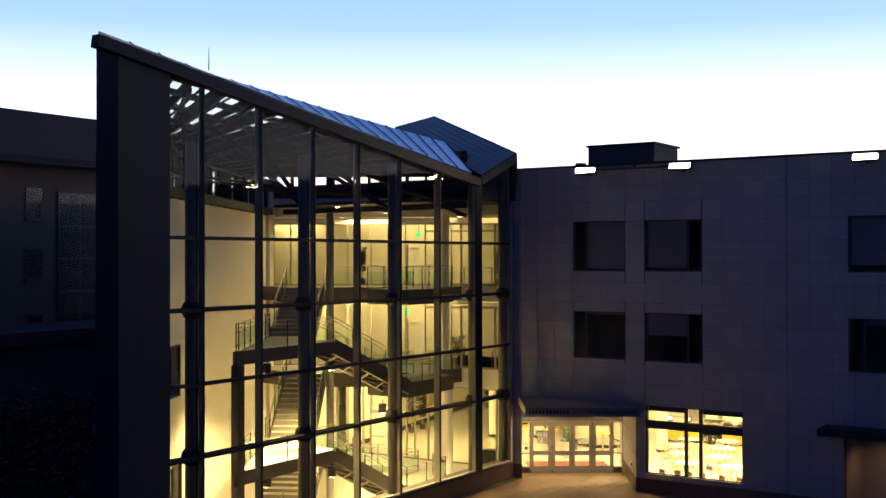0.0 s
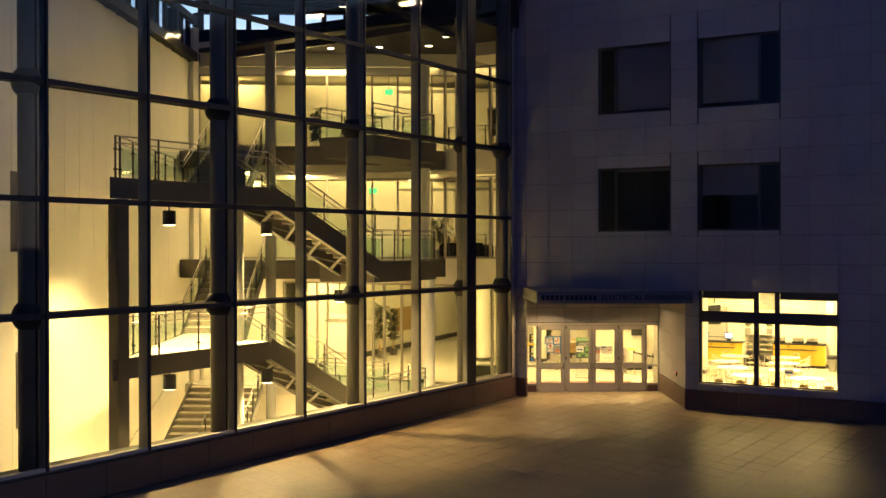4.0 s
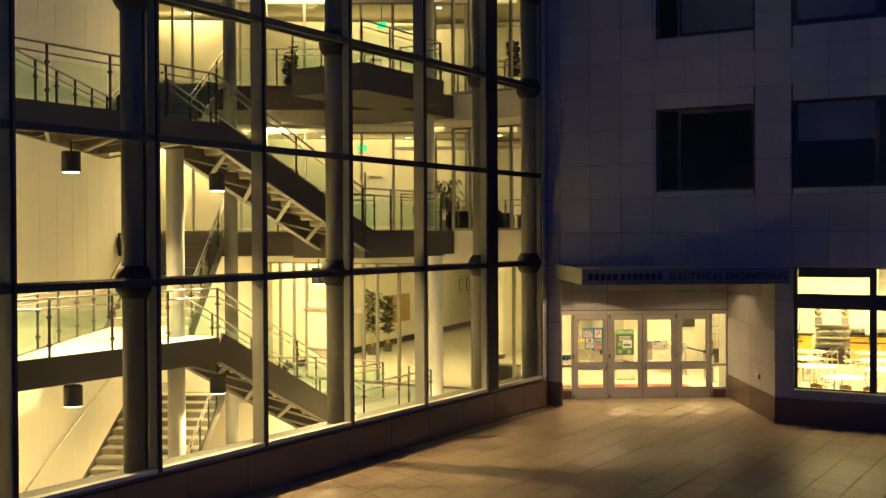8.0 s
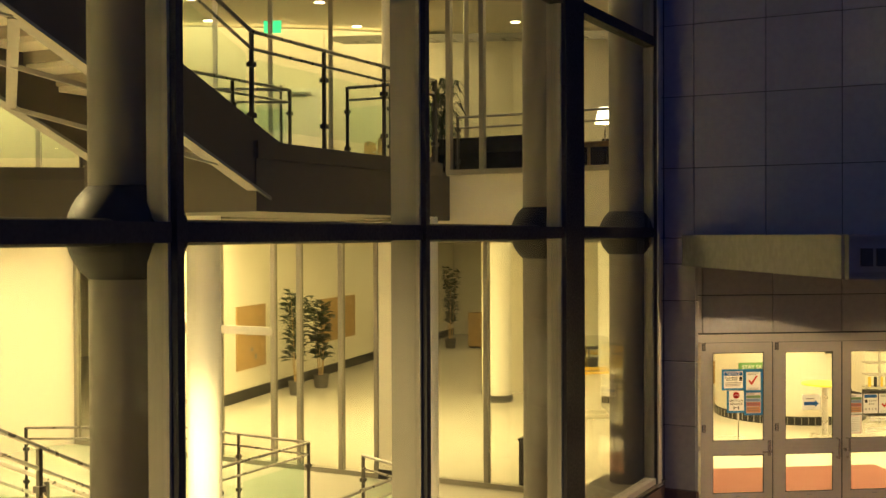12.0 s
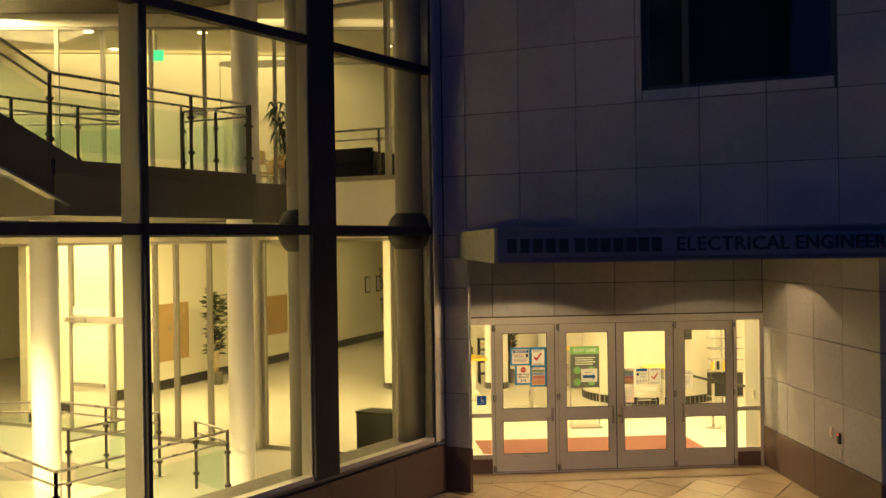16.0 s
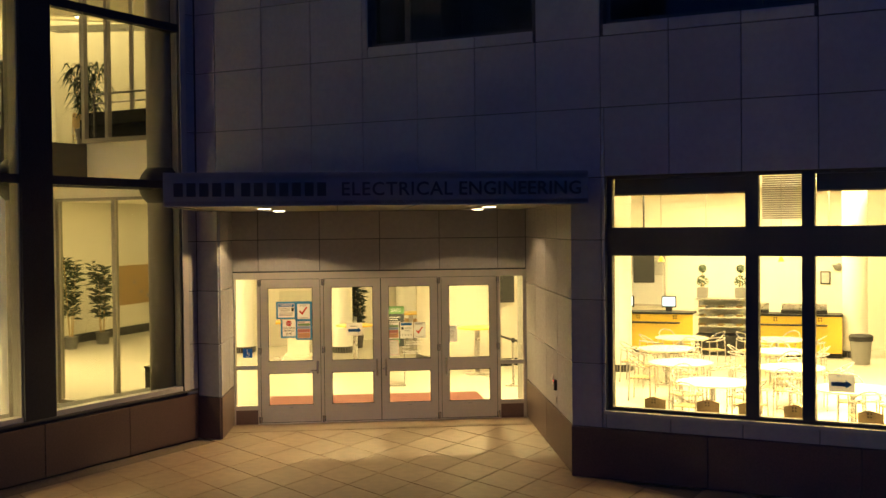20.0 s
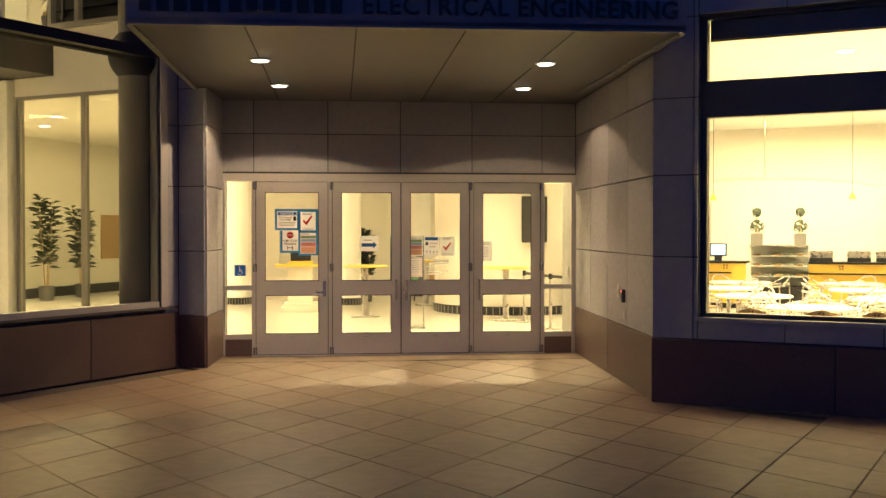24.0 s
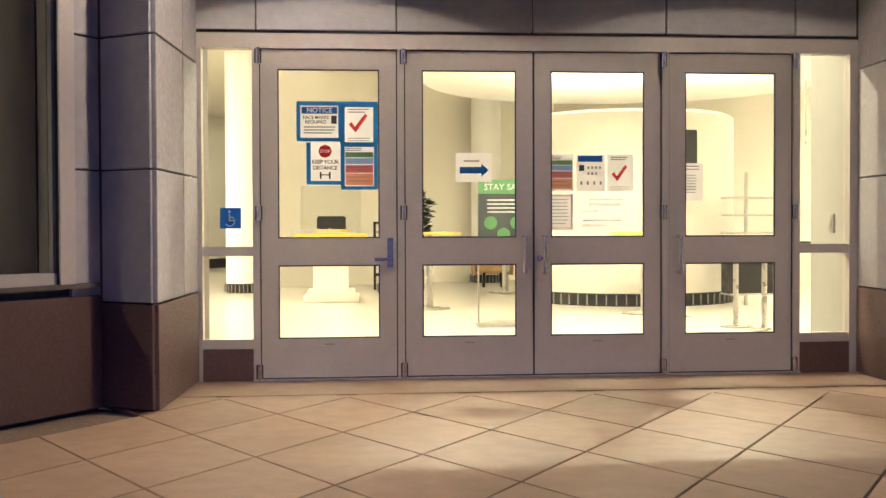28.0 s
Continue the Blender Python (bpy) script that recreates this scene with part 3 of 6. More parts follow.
cladding(pier, Matrix.Translation((0, -0.02, 0)), [0.02, 0.46], [0.0, 0.67], [], PLINTH, 0.034, name="plinth_stone")

# panels above the doors
m_d, len_d = run_matrix(DL.xy, DR.xy)
over = solid("wall_over_doors", box((-0.05, 0.04, 2.58), (len_d + 0.12, 0.3, 3.62)), STONE_BACK, "stone panels over the entrance doors", kind="structure", m=m_d)
cladding(over, Matrix.Translation((0, 0.04, 0)), [0.0, 0.46, 1.50, 2.53, 3.56, 4.58, len_d], [2.60, 3.14, 3.62], [], STONE, 0.03)

# ceiling and canopy with its sign face
CL = Vector((2.90, -3.95, 0))
CR = CL + U * 5.02
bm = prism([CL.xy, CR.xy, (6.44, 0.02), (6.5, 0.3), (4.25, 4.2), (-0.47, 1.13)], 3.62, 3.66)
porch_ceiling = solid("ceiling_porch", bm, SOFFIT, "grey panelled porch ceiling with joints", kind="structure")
canopy = thing("canopy", "flat grey canopy carrying the sign over the entrance", "canopy")
part("fascia", bar(CL + Vector((0, 0, 3.80)) + N * 0.04, CR + Vector((0, 0, 3.80)) + N * 0.04, 0.08, 0.40), FASCIA, canopy)
for p in (CL, CR):
    part("side_fascia", bar(p + Vector((0, 0, 3.80)) + N * 0.08, p + Vector((0, 0, 3.80)) + N * 4.72, 0.06, 0.40), FASCIA, canopy)
part("deck", prism([CL.xy, CR.xy, (CR + N * 3.2).xy, (CL + N * 4.6).xy], 3.92, 3.97), FASCIA, canopy)

# ---- entrance doors ----
Z1, Z2 = 2.47, 2.58
entrance = tagged(new("door_1"), "row of four grey glazed entrance doors, all shut", "", "", "structure")
entrance.matrix_world = m_d
part("corner_post", box((len_d - 0.001, 0.03, 0), (len_d + 0.12, 0.2, Z1 + 0.11)), ALU, entrance)
FZ = box((0, 0, Z1), (len_d, 0.12, Z2))
part("head_frame", FZ, ALU, entrance)
for x, w in ((0.0, 0.06), (0.43, 0.05), (1.505, 0.05), (3.53, 0.05), (4.565, 0.05), (len_d - 0.06, 0.06)):
    part("post", box((x, 0, 0), (x + w, 0.12, Z1)), ALU, entrance)
for x0, x1 in ((0.06, 0.43), (4.615, len_d - 0.06)):
    s = part("side_light", box((x0, 0.02, 0.93), (x1, 0.10, 1.00)), ALU, entrance)
    part("base_panel", box((x0, 0.0, 0), (x1, 0.10, 0.24)), PLINTH, s)
    part("rail", box((x0, 0.02, 0.24), (x1, 0.10, 0.31)), ALU, s)
    part("pane", box((x0, 0.055, 0.31), (x1, 0.065, 0.93)), GLASS, s).visible_shadow = False
    part("pane", box((x0, 0.055, 1.00), (x1, 0.065, Z1)), GLASS, s).visible_shadow = False


def door_leaf(x0, x1):
    w = x1 - x0
    leaf = part("door_leaf", box((0.13, 0.03, 0.86), (w - 0.13, 0.075, 1.06)), ALU, entrance)
    leaf.location = (x0, 0, 0)
    for lo, hi in (((0, 0.03, 0.015), (w, 0.075, 0.31)), ((0, 0.03, 2.32), (w, 0.075, Z1 - 0.006)),
                   ((0, 0.03, 0.31), (0.13, 0.075, 2.32)), ((w - 0.13, 0.03, 0.31), (w, 0.075, 2.32))):
        part("stile", box(lo, hi), ALU, leaf)
    for z0, z1 in ((0.31, 0.86), (1.06, 2.32)):
        bm = box((0.13, 0.034, z0), (w - 0.13, 0.047, z0 + 0.010))
        box((0.13, 0.034, z1 - 0.010), (w - 0.13, 0.047, z1), bm=bm)
        box((0.13, 0.034, z0 + 0.010), (0.139, 0.047, z1 - 0.010), bm=bm)
        box((w - 0.139, 0.034, z0 + 0.010), (w - 0.13, 0.047, z1 - 0.010), bm=bm)
        part("gasket", bm, BLACK, leaf, "black rubber glazing gasket")
    for x in (-0.0045, w - 0.0045):
        part("edge_seal", box((x, 0.026, 0.012), (x + 0.009, 0.0297, Z1 - 0.008)), BLACK, leaf)
    part("edge_seal", box((0.005, 0.026, 0.012), (w - 0.005, 0.0297, 0.021)), BLACK, leaf)
    part("edge_seal", box((0.005, 0.026, Z1 - 0.008), (w - 0.005, 0.0297, Z1 - 0.001)), BLACK, leaf)
    part("pane", box((0.13, 0.048, 0.31), (w - 0.13, 0.056, 0.86)), GLASS, leaf).visible_shadow = False
    part("pane", box((0.13, 0.048, 1.06), (w - 0.13, 0.056, 2.32)), GLASS, leaf).visible_shadow = False
    return leaf


LEAVES = [door_leaf(0.485, 1.50), door_leaf(1.56, 2.535), door_leaf(2.54, 3.525), door_leaf(3.585, 4.56)]

# ---- porch details ----
PALE_GREY = material("pale_grey_paint", (0.36, 0.36, 0.32), 0.6, grain=0.05, scale=6, stain=0.1)
POLISHED = material("polished_steel", (0.72, 0.69, 0.64), 0.22, 0.9, grain=0.05, scale=60)
SILVER = material("brushed_handle", (0.52, 0.50, 0.48), 0.34, 0.85, grain=0.1, scale=60)
PAPER = material("white_paper", (0.80, 0.80, 0.79), 0.7, grain=0.03, scale=20, thin=0.55)
BLUE = material("blue_print", (0.03, 0.16, 0.50), 0.6, thin=0.55)
SKY_TAPE = material("blue_tape", (0.05, 0.27, 0.60), 0.6, grain=0.1, scale=30, thin=0.55)
RED = material("red_print", (0.55, 0.035, 0.03), 0.6, thin=0.55)
INK = material("dark_print", (0.02, 0.02, 0.025), 0.6)
GREY_INK = material("grey_print", (0.25, 0.25, 0.27), 0.6, thin=0.55)
GREEN = material("green_print", (0.20, 0.42, 0.16), 0.6, thin=0.55)
ORANGE = material("orange_print", (0.75, 0.42, 0.22), 0.6, thin=0.55)
PALE_BLUE = material("pale_blue_print", (0.30, 0.46, 0.68), 0.6, thin=0.55)
CORAL = material("coral_print", (0.66, 0.26, 0.20), 0.6, thin=0.55)

ret = solid("wall_lobby_return", box((len_d - 0.02, 0.13, 0), (len_d + 0.20, 0.82, 4.28)), PALE_GREY, "pale grey wall return beside the entrance doors", kind="structure", m=m_d)
o = thing("wall_switch", "small grey switch plate on the pale wall return", "switch", m_d @ Matrix.Translation((len_d - 0.021, 0.40, 1.16)))
part("plate", box((-0.012, -0.05, -0.08), (0, 0.05, 0.08), 0.003), SILVER, o)
part("rocker", box((-0.018, -0.018, -0.03), (-0.012, 0.018, 0.03), 0.002), SILVER, o)
# sills, hinges, pulls
part("threshold", box((0.43, -0.03, 0.0), (4.615, 0.11, 0.012)), SILVER, entrance, "worn metal threshold")
LX = [(0.485, 1.50), (1.56, 2.535), (2.54, 3.525), (3.585, 4.56)]
for i, (leaf, (x0, x1)) in enumerate(zip(LEAVES, LX)):
    w = x1 - x0
    hx = -0.01 if i < 2 else w + 0.01
    for z in (0.07, 1.25, 2.41):
        hinge = part("hinge", tube((hx, -0.016, z - 0.058), (hx, -0.016, z + 0.058), 0.017, 12), POLISHED, leaf, "steel pivot hinge")
        part("hinge_plate", box((hx - 0.026, -0.006, z - 0.052), (hx + 0.026, -0.001, z + 0.052)), BLACK, hinge)
    part("drip_slot", box((w / 2 - 0.035, 0.028, 0.262), (w / 2 + 0.035, 0.031, 0.272)), GREY_INK, leaf)
    if i == 0:
        lock = part("lockset", box((w - 0.075, 0.004, 0.84), (w - 0.03, 0.03, 1.06), 0.004), POLISHED, leaf, "brushed steel lockset with a lever")
        part("lever", bar((w - 0.05, -0.02, 0.90), (w - 0.17, -0.02, 0.90), 0.018, 0.024), POLISHED, lock)
        part("rose", tube((w - 0.052, 0.004, 0.90), (w - 0.052, -0.03, 0.90), 0.022, 14), POLISHED, lock)
    else:
        px = w - 0.075 if i == 1 else 0.075
        pl = part("pull_handle", tube((px, -0.055, 0.79), (px, -0.055, 1.065), 0.016, 12), POLISHED, leaf, "bent steel pull handle")
        for z in (0.79, 1.065):
            part("pull_arm", tube((px, -0.055, z), (px, 0.03, z), 0.014, 12), POLISHED, pl)
    if i == 2:
        part("cylinder_lock", tube((0.045, 0.03, 0.90), (0.045, 0.012, 0.90), 0.026, 16), POLISHED, leaf)


def sheet(name, x, z, w, h, label, m=m_d, y=0.040, mat=PAPER):
    """A flat sheet stuck to the glass; x and z are its lower left corner."""
    o = thing(name, label, "notice", m @ Matrix.Translation((x, y, z)), "notices on the doors")
    part("sheet", box((0, 0, 0), (w, 0.002, h)), mat, o)
    return o


def block(o, name, mat, x0, x1, z0, z1, y=-0.0015):
    part(name, box((x0, y, z0), (x1, 0, z1)), mat, o)


def lines(o, x0, x1, ztop, n, step, thick, mat=GREY_INK, rnd=random.Random(3)):
    for i in range(n):
        block(o, "text_line", mat, x0, x1 - (x1 - x0) * (0.35 * rnd.random() if i == n - 1 else 0.08 * rnd.random()), ztop - i * step - thick, ztop - i * step)


def tick(o, cx, cz, s):
    bm = bmesh.new()
    pts = [(-0.55, 0.05), (-0.38, 0.22), (-0.15, -0.10), (0.50, 0.75), (0.68, 0.62), (-0.10, -0.48)]
    lo = [bm.verts.new((cx + x * s, -0.0022, cz + z * s)) for x, z in pts]
    bm.faces.new(lo)
    part("tick_mark", bm, RED, o)


o = sheet("notice", 0.767, 1.795, 0.315, 0.275, "white mask notice with a blue title, taped with blue tape", y=0.038)
for a in ((-0.012, 0.327, 0.255, 0.287), (-0.012, 0.327, -0.012, 0.016), (-0.014, 0.016, 0.0, 0.27), (0.297, 0.327, 0.0, 0.27)):
    block(o, "tape", SKY_TAPE, *a)
block(o, "title_bar", BLUE, 0.025, 0.29, 0.195, 0.245, -0.002)
lettering("NOTICE", 0.052, PAPER, o, (0.158, -0.003, 0.203), 0.0005, "CENTER")
lettering("FACE MASKS", 0.034, INK, o, (0.035, -0.003, 0.155), 0.0005)
lettering("REQUIRED", 0.034, INK, o, (0.05, -0.003, 0.122), 0.0005)
block(o, "mask_symbol", INK, 0.245, 0.285, 0.12, 0.18, -0.002)
lines(o, 0.04, 0.28, 0.10, 3, 0.022, 0.009)
o = sheet("notice", 1.09, 1.765, 0.255, 0.305, "white notice with a red tick, taped with blue tape", y=0.037)
for a in ((-0.012, 0.267, 0.275, 0.317), (-0.012, 0.267, -0.012, 0.014), (-0.014, 0.022, 0.0, 0.30), (0.235, 0.27, 0.0, 0.30)):
    block(o, "tape", SKY_TAPE, *a)
lines(o, 0.045, 0.21, 0.262, 2, 0.02, 0.008)
tick(o, 0.115, 0.14, 0.115)
lines(o, 0.045, 0.21, 0.045, 2, 0.018, 0.005)
o = sheet("notice", 0.84, 1.475, 0.24, 0.30, "white stop and distance notice with a red sign", y=0.037)
for a in ((-0.014, 0.018, 0.0, 0.30), (-0.014, 0.25, -0.014, 0.014)):
    block(o, "tape", SKY_TAPE, *a)
part("stop_sign", tube((0.125, 0.0, 0.235), (0.125, -0.002, 0.235), 0.05, 8), RED, o)
lettering("STOP", 0.032, PAPER, o, (0.125, -0.003, 0.224), 0.0005, "CENTER")
lettering("KEEP YOUR", 0.042, INK, o, (0.125, -0.003, 0.142), 0.0005, "CENTER", 0.9)
lettering("DISTANCE", 0.042, INK, o, (0.125, -0.003, 0.098), 0.0005, "CENTER", 0.9)
block(o, "symbol", INK, 0.09, 0.16, 0.055, 0.062)
block(o, "symbol", INK, 0.085, 0.097, 0.03, 0.08)
block(o, "symbol", INK, 0.153, 0.165, 0.03, 0.08)


def colour_table(x, z, w, h, taped):
    o = sheet("notice", x, z, w, h, "printed table of green, blue, red and orange bands", y=0.038)
    b = 0.024 if taped else 0.012
    if taped:
        for a in ((-0.01, w + 0.01, h - 0.012, h + 0.012), (-0.01, w + 0.01, -0.012, 0.014), (-0.012, 0.018, 0, h), (w - 0.018, w + 0.012, 0, h)):
            block(o, "tape", SKY_TAPE, *a)
    lines(o, b, w * 0.6, h * 0.94, 2, 0.014, 0.006)
    for mat, a, c in ((GREEN, 0.72, 0.84), (PALE_BLUE, 0.56, 0.70), (CORAL, 0.36, 0.54), (ORANGE, 0.07, 0.34)):
        block(o, "colour_band", mat, b, w - b, h * a, h * c)
        for k in range(2):
            zz = h * (a + (c - a) * (0.35 + 0.35 * k))
            block(o, "text_line", GREY_INK, b + 0.01, w - b - 0.02 * (k + 1), zz - 0.002, zz + 0.002, -0.0022)


colour_table(1.092, 1.435, 0.255, 0.32, True)
o = sheet("notice", 1.945, 1.48, 0.275, 0.22, "white sheet with a blue arrow", mat=PAPER)
block(o, "arrow_shaft", BLUE, 0.03, 0.20, 0.065, 0.115, -0.002)
bm = bmesh.new()
bm.faces.new([bm.verts.new(p) for p in ((0.195, -0.002, 0.04), (0.25, -0.002, 0.09), (0.195, -0.002, 0.14))])
part("arrow_head", bm, BLUE, o)
lines(o, 0.06, 0.19, 0.165, 1, 0.02, 0.012)
colour_table(2.64, 1.41, 0.21, 0.28, False)
o = sheet("notice", 2.87, 1.41, 0.22, 0.28, "white notice with a blue head and small symbols")
block(o, "title_bar", BLUE, 0.012, 0.20, 0.225, 0.272)
block(o, "dark_square", INK, 0.02, 0.06, 0.155, 0.20)
for k in range(7):
    block(o, "symbol", GREY_INK, 0.085 + 0.03 * (k % 4), 0.10 + 0.03 * (k % 4), 0.17 - 0.045 * (k // 4), 0.19 - 0.045 * (k // 4))
for k in range(4):
    block(o, "symbol", GREY_INK, 0.03 + 0.05 * k, 0.045 + 0.05 * k, 0.05, 0.075)
o = sheet("notice", 3.105, 1.41, 0.205, 0.28, "white notice with a red tick")
lines(o, 0.03, 0.17, 0.262, 2, 0.016, 0.008)
tick(o, 0.092, 0.125, 0.10)
lines(o, 0.02, 0.185, 0.035, 2, 0.016, 0.004)
o = sheet("notice", 2.64, 1.115, 0.205, 0.275, "white notice with a thin red border")
for a in ((0.012, 0.193, 0.258, 0.264), (0.012, 0.193, 0.012, 0.018), (0.012, 0.018, 0.018, 0.258), (0.187, 0.193, 0.018, 0.258)):
    block(o, "border", CORAL, *a)
lines(o, 0.03, 0.17, 0.235, 8, 0.026, 0.005)
o = sheet("notice", 3.66, 1.335, 0.20, 0.29, "white sheet of small grey print")
lines(o, 0.03, 0.17, 0.27, 2, 0.022, 0.008)
lines(o, 0.05, 0.15, 0.20, 7, 0.022, 0.005)
o = sheet("access_sign", 0.185, 1.135, 0.155, 0.155, "blue wheelchair access sign on the side light", y=0.050, mat=BLUE)
bm = bmesh.new()
for k in range(20):
    a0, a1 = radians(-150 + k * 12), radians(-150 + (k + 1) * 12)
    q = [(0.073 + r * math.cos(a), -0.002, 0.052 + r * math.sin(a)) for r, a in ((0.030, a0), (0.038, a0), (0.038, a1), (0.030, a1))]
    bm.faces.new([bm.verts.new(v) for v in q])
part("wheel", bm, PAPER, o)
for a in ((0.066, 0.076, 0.06, 0.11), (0.066, 0.10, 0.080, 0.089), (0.066, 0.105, 0.055, 0.064)):
    block(o, "figure_bar", PAPER, *a, -0.002)
part("figure_dot", tube((0.07, 0, 0.125), (0.07, -0.002, 0.125), 0.010, 12), PAPER, o)
for x, z, w, n in ((0.70, 1.10, 0.5, 1), (2.95, 1.30, 0.30, 2), (2.90, 1.14, 0.34, 2)):
    o = sheet("glass_lettering", x, z, w, 0.004, "small white lettering stuck to the door glass", y=0.044)
    if x < 1:
        lettering("Do Not Prop Open Doors", 0.034, PAPER, o, (0.0, -0.001, 0.01), 0.0004)
    else:
        lines(o, 0.02, w, 0.055, n, 0.035, 0.016, PAPER)
block(o, "arrow", PAPER, 0.0, 0.14, 0.115, 0.125)

# card reader, button and outlet on the porch wall
m_rd = m_r @ Matrix.Translation((len_r * 0.70, -0.002, 0))
o = thing("card_reader", "small black card reader with a red light", "card reader", m_rd @ Matrix.Translation((0.06, 0, 1.02)))
part("housing", box((-0.035, -0.04, -0.075), (0.035, 0, 0.075), 0.006), BLACK, o)
part("indicator", box((-0.02, -0.043, 0.05), (0.02, -0.041, 0.065)), glow("red_indicator", (1.0, 0.05, 0.03), 6.0), o)
o = thing("door_button", "square steel door button plate", "button", m_rd @ Matrix.Translation((-0.26, 0, 1.06)))
part("plate", box((-0.055, -0.012, -0.075), (0.055, 0, 0.075), 0.003), SILVER, o)
part("button", tube((0, -0.012, 0), (0, -0.02, 0), 0.03, 16), SILVER, o)
o = thing("wall_outlet", "small grey outlet cover on the stone", "outlet", m_rd @ Matrix.Translation((0.06, 0, 0.80)))
part("cover", box((-0.035, -0.01, -0.05), (0.035, 0, 0.05), 0.003), ALU, o)

# ceiling panels and lamps of the porch
for k in range(1, 5):
    p = CL + U * (5.02 * k / 5)
    part("joint", bar(p + N * 0.1 + Vector((0, 0, 3.618)), p + N * 5.9 + Vector((0, 0, 3.618)), 0.014, 0.006), STONE_BACK, porch_ceiling)
PORCH_LAMPS = ((2.55, -1.60), (1.45, 0.22), (4.04, 1.95), (5.15, 0.08))
for (x, y), watts, wide, soft, down in zip(PORCH_LAMPS, (14, 155, 64, 4), (112, 136, 136, 122), (0.35, 0.08, 0.08, 0.15), (14, 28, 18, 8)):
    down_light((x, y, 3.615), 0.085, name="porch_downlight")
    lamp("porch_light", "SPOT", pose(x, y, 3.535), watts, (1.0, 0.69, 0.33), 0.04, angle=wide, blend=soft)
    lamp("porch_light", "AREA", pose(x, y, 3.58), down, (1.0, 0.69, 0.33), 0.14, angle=84)

# sign letters on the fascia: the two first words as plain bars
sign = thing("sign", "dark metal sign letters along the canopy face", "sign", Matrix.Translation(CL + Vector((0, 0, 3.80))) @ Matrix.Rotation(radians(A), 4, "Z"))
for x0, x1 in ((0.107, 0.787), (0.887, 1.93)):
    x = x0
    while x < x1 - 0.05:
        part("name_bar", box((x, -0.03, -0.085), (x + 0.105, -0.002, 0.075)), BLACK, sign)
        x += 0.148
lettering("ELECTRICAL", 0.225, BLACK, sign, (2.05, -0.012, -0.08), 0.010, "LEFT", 1.09)
lettering("ENGINEERING", 0.225, BLACK, sign, (3.45, -0.012, -0.08), 0.010, "LEFT", 1.05)

# flood lamps on the parapet
def flood(x, w=1.0):
    o = thing("flood_lamp", "bright parapet flood lamp aimed at the plaza", "flood lamp", pose(x, -0.45, 14.66, -20), "flood lamps on the parapet")
    part("housing", box((-w / 2, -0.10, -0.13), (w / 2, 0.12, 0.15), 0.01), BLACK, o)
    part("lens", box((-w / 2 + 0.03, -0.112, -0.10), (w / 2 - 0.03, -0.101, 0.12)), FLOOD_ON, o)
    part("bracket", box((-0.05, 0.0, -0.06), (0.05, 0.5, 0.0)), BLACK, o)


for x in (4.15, 8.75, 16.6):
    flood(x)
o = thing("lamp_rail", "dark steel rail that carries the parapet lamps", "rail")
part("rail", bar((3.7, -0.30, 14.72), (9.2, -0.30, 14.72), 0.06, 0.10), BLACK, o)
for x in (3.75, 6.4, 9.15):
    part("rail_post", bar((x, -0.26, 14.72), (x, 0.1, 14.95), 0.06, 0.06), BLACK, o)
o = thing("roof_plant_room", "brown box-shaped plant room on the flat roof", "plant room", pose(1.1, 6.0, 14.7))
part("wall", box((0, 0, 0), (3.7, 3.2, 1.75), 0.02), FAR_WALL, o)
part("roof", box((-0.1, -0.1, 1.75), (3.8, 3.3, 1.85)), FAR_ROOF, o)
part("vent", box((-0.9, 0.3, 0.2), (-0.5, 0.8, 1.0)), FAR_ROOF, o)

# ---- glazed hall: columns, glass wall ----
COL_Y = [-0.40, -3.62, -9.36, -15.10, -20.84]
MULL_Y = [-0.37, -3.50, -6.50, -9.45, -12.25, -15.02, -17.92, -20.76, -22.3]
TR_Z = [4.03, 6.47, 8.93, 11.33]
SILL = 0.80


def eave(y):
    return 14.4 + (y + 3.4) * (17.45 - 14.4) / (-25.2 + 3.4) if y < -3.4 else 14.4 + (y + 3.4) * 1.25 / 3.2


glazing = tagged(new("glass_wall"), "tall glazed wall of the lit stair hall with dark steel mullions", "", "", "structure")
for y in MULL_Y:
    m = part("mullion", box((-0.16 if min(abs(y - c) for c in COL_Y) < 0.3 else -0.27, y - 0.05, SILL), (0.0, y + 0.05, eave(y))), MULLION, glazing)
    part("cover_cap", box((0.001, y - 0.03, SILL), (0.05, y + (0.50 if y == -3.50 else 0.03), eave(y))), STEEL, m)
part("end_frame", box((0.051, -0.42, SILL), (0.066, -0.30, 13.2)), ALU, glazing, "pale aluminium frame at the end of the glass")
strip = solid("wall_hall_return", box((-0.28, -0.298, 0), (-0.01, -0.05, 14.0)), STONE_BACK, "narrow stone return between glass wall and pier", kind="structure")
# unseen block added to keep hall light from leaking past the pier
part("corner_fill", box((-0.30, -0.05, 0), (0.029, 0.20, 14.0)), STONE_BACK, strip)
for z0, z1 in zip([0.67] + ZJ[1:], ZJ[1:] + [14.0]):
    if z0 < 13.9:
        ob = new("panel", shared_box("panel", 0.03, 0.235, min(z1, 14.0) - z0 - 0.012, STONE))
        ob.parent, ob.location = strip, (0.005, -0.175, (z0 + min(z1, 14.0)) / 2)
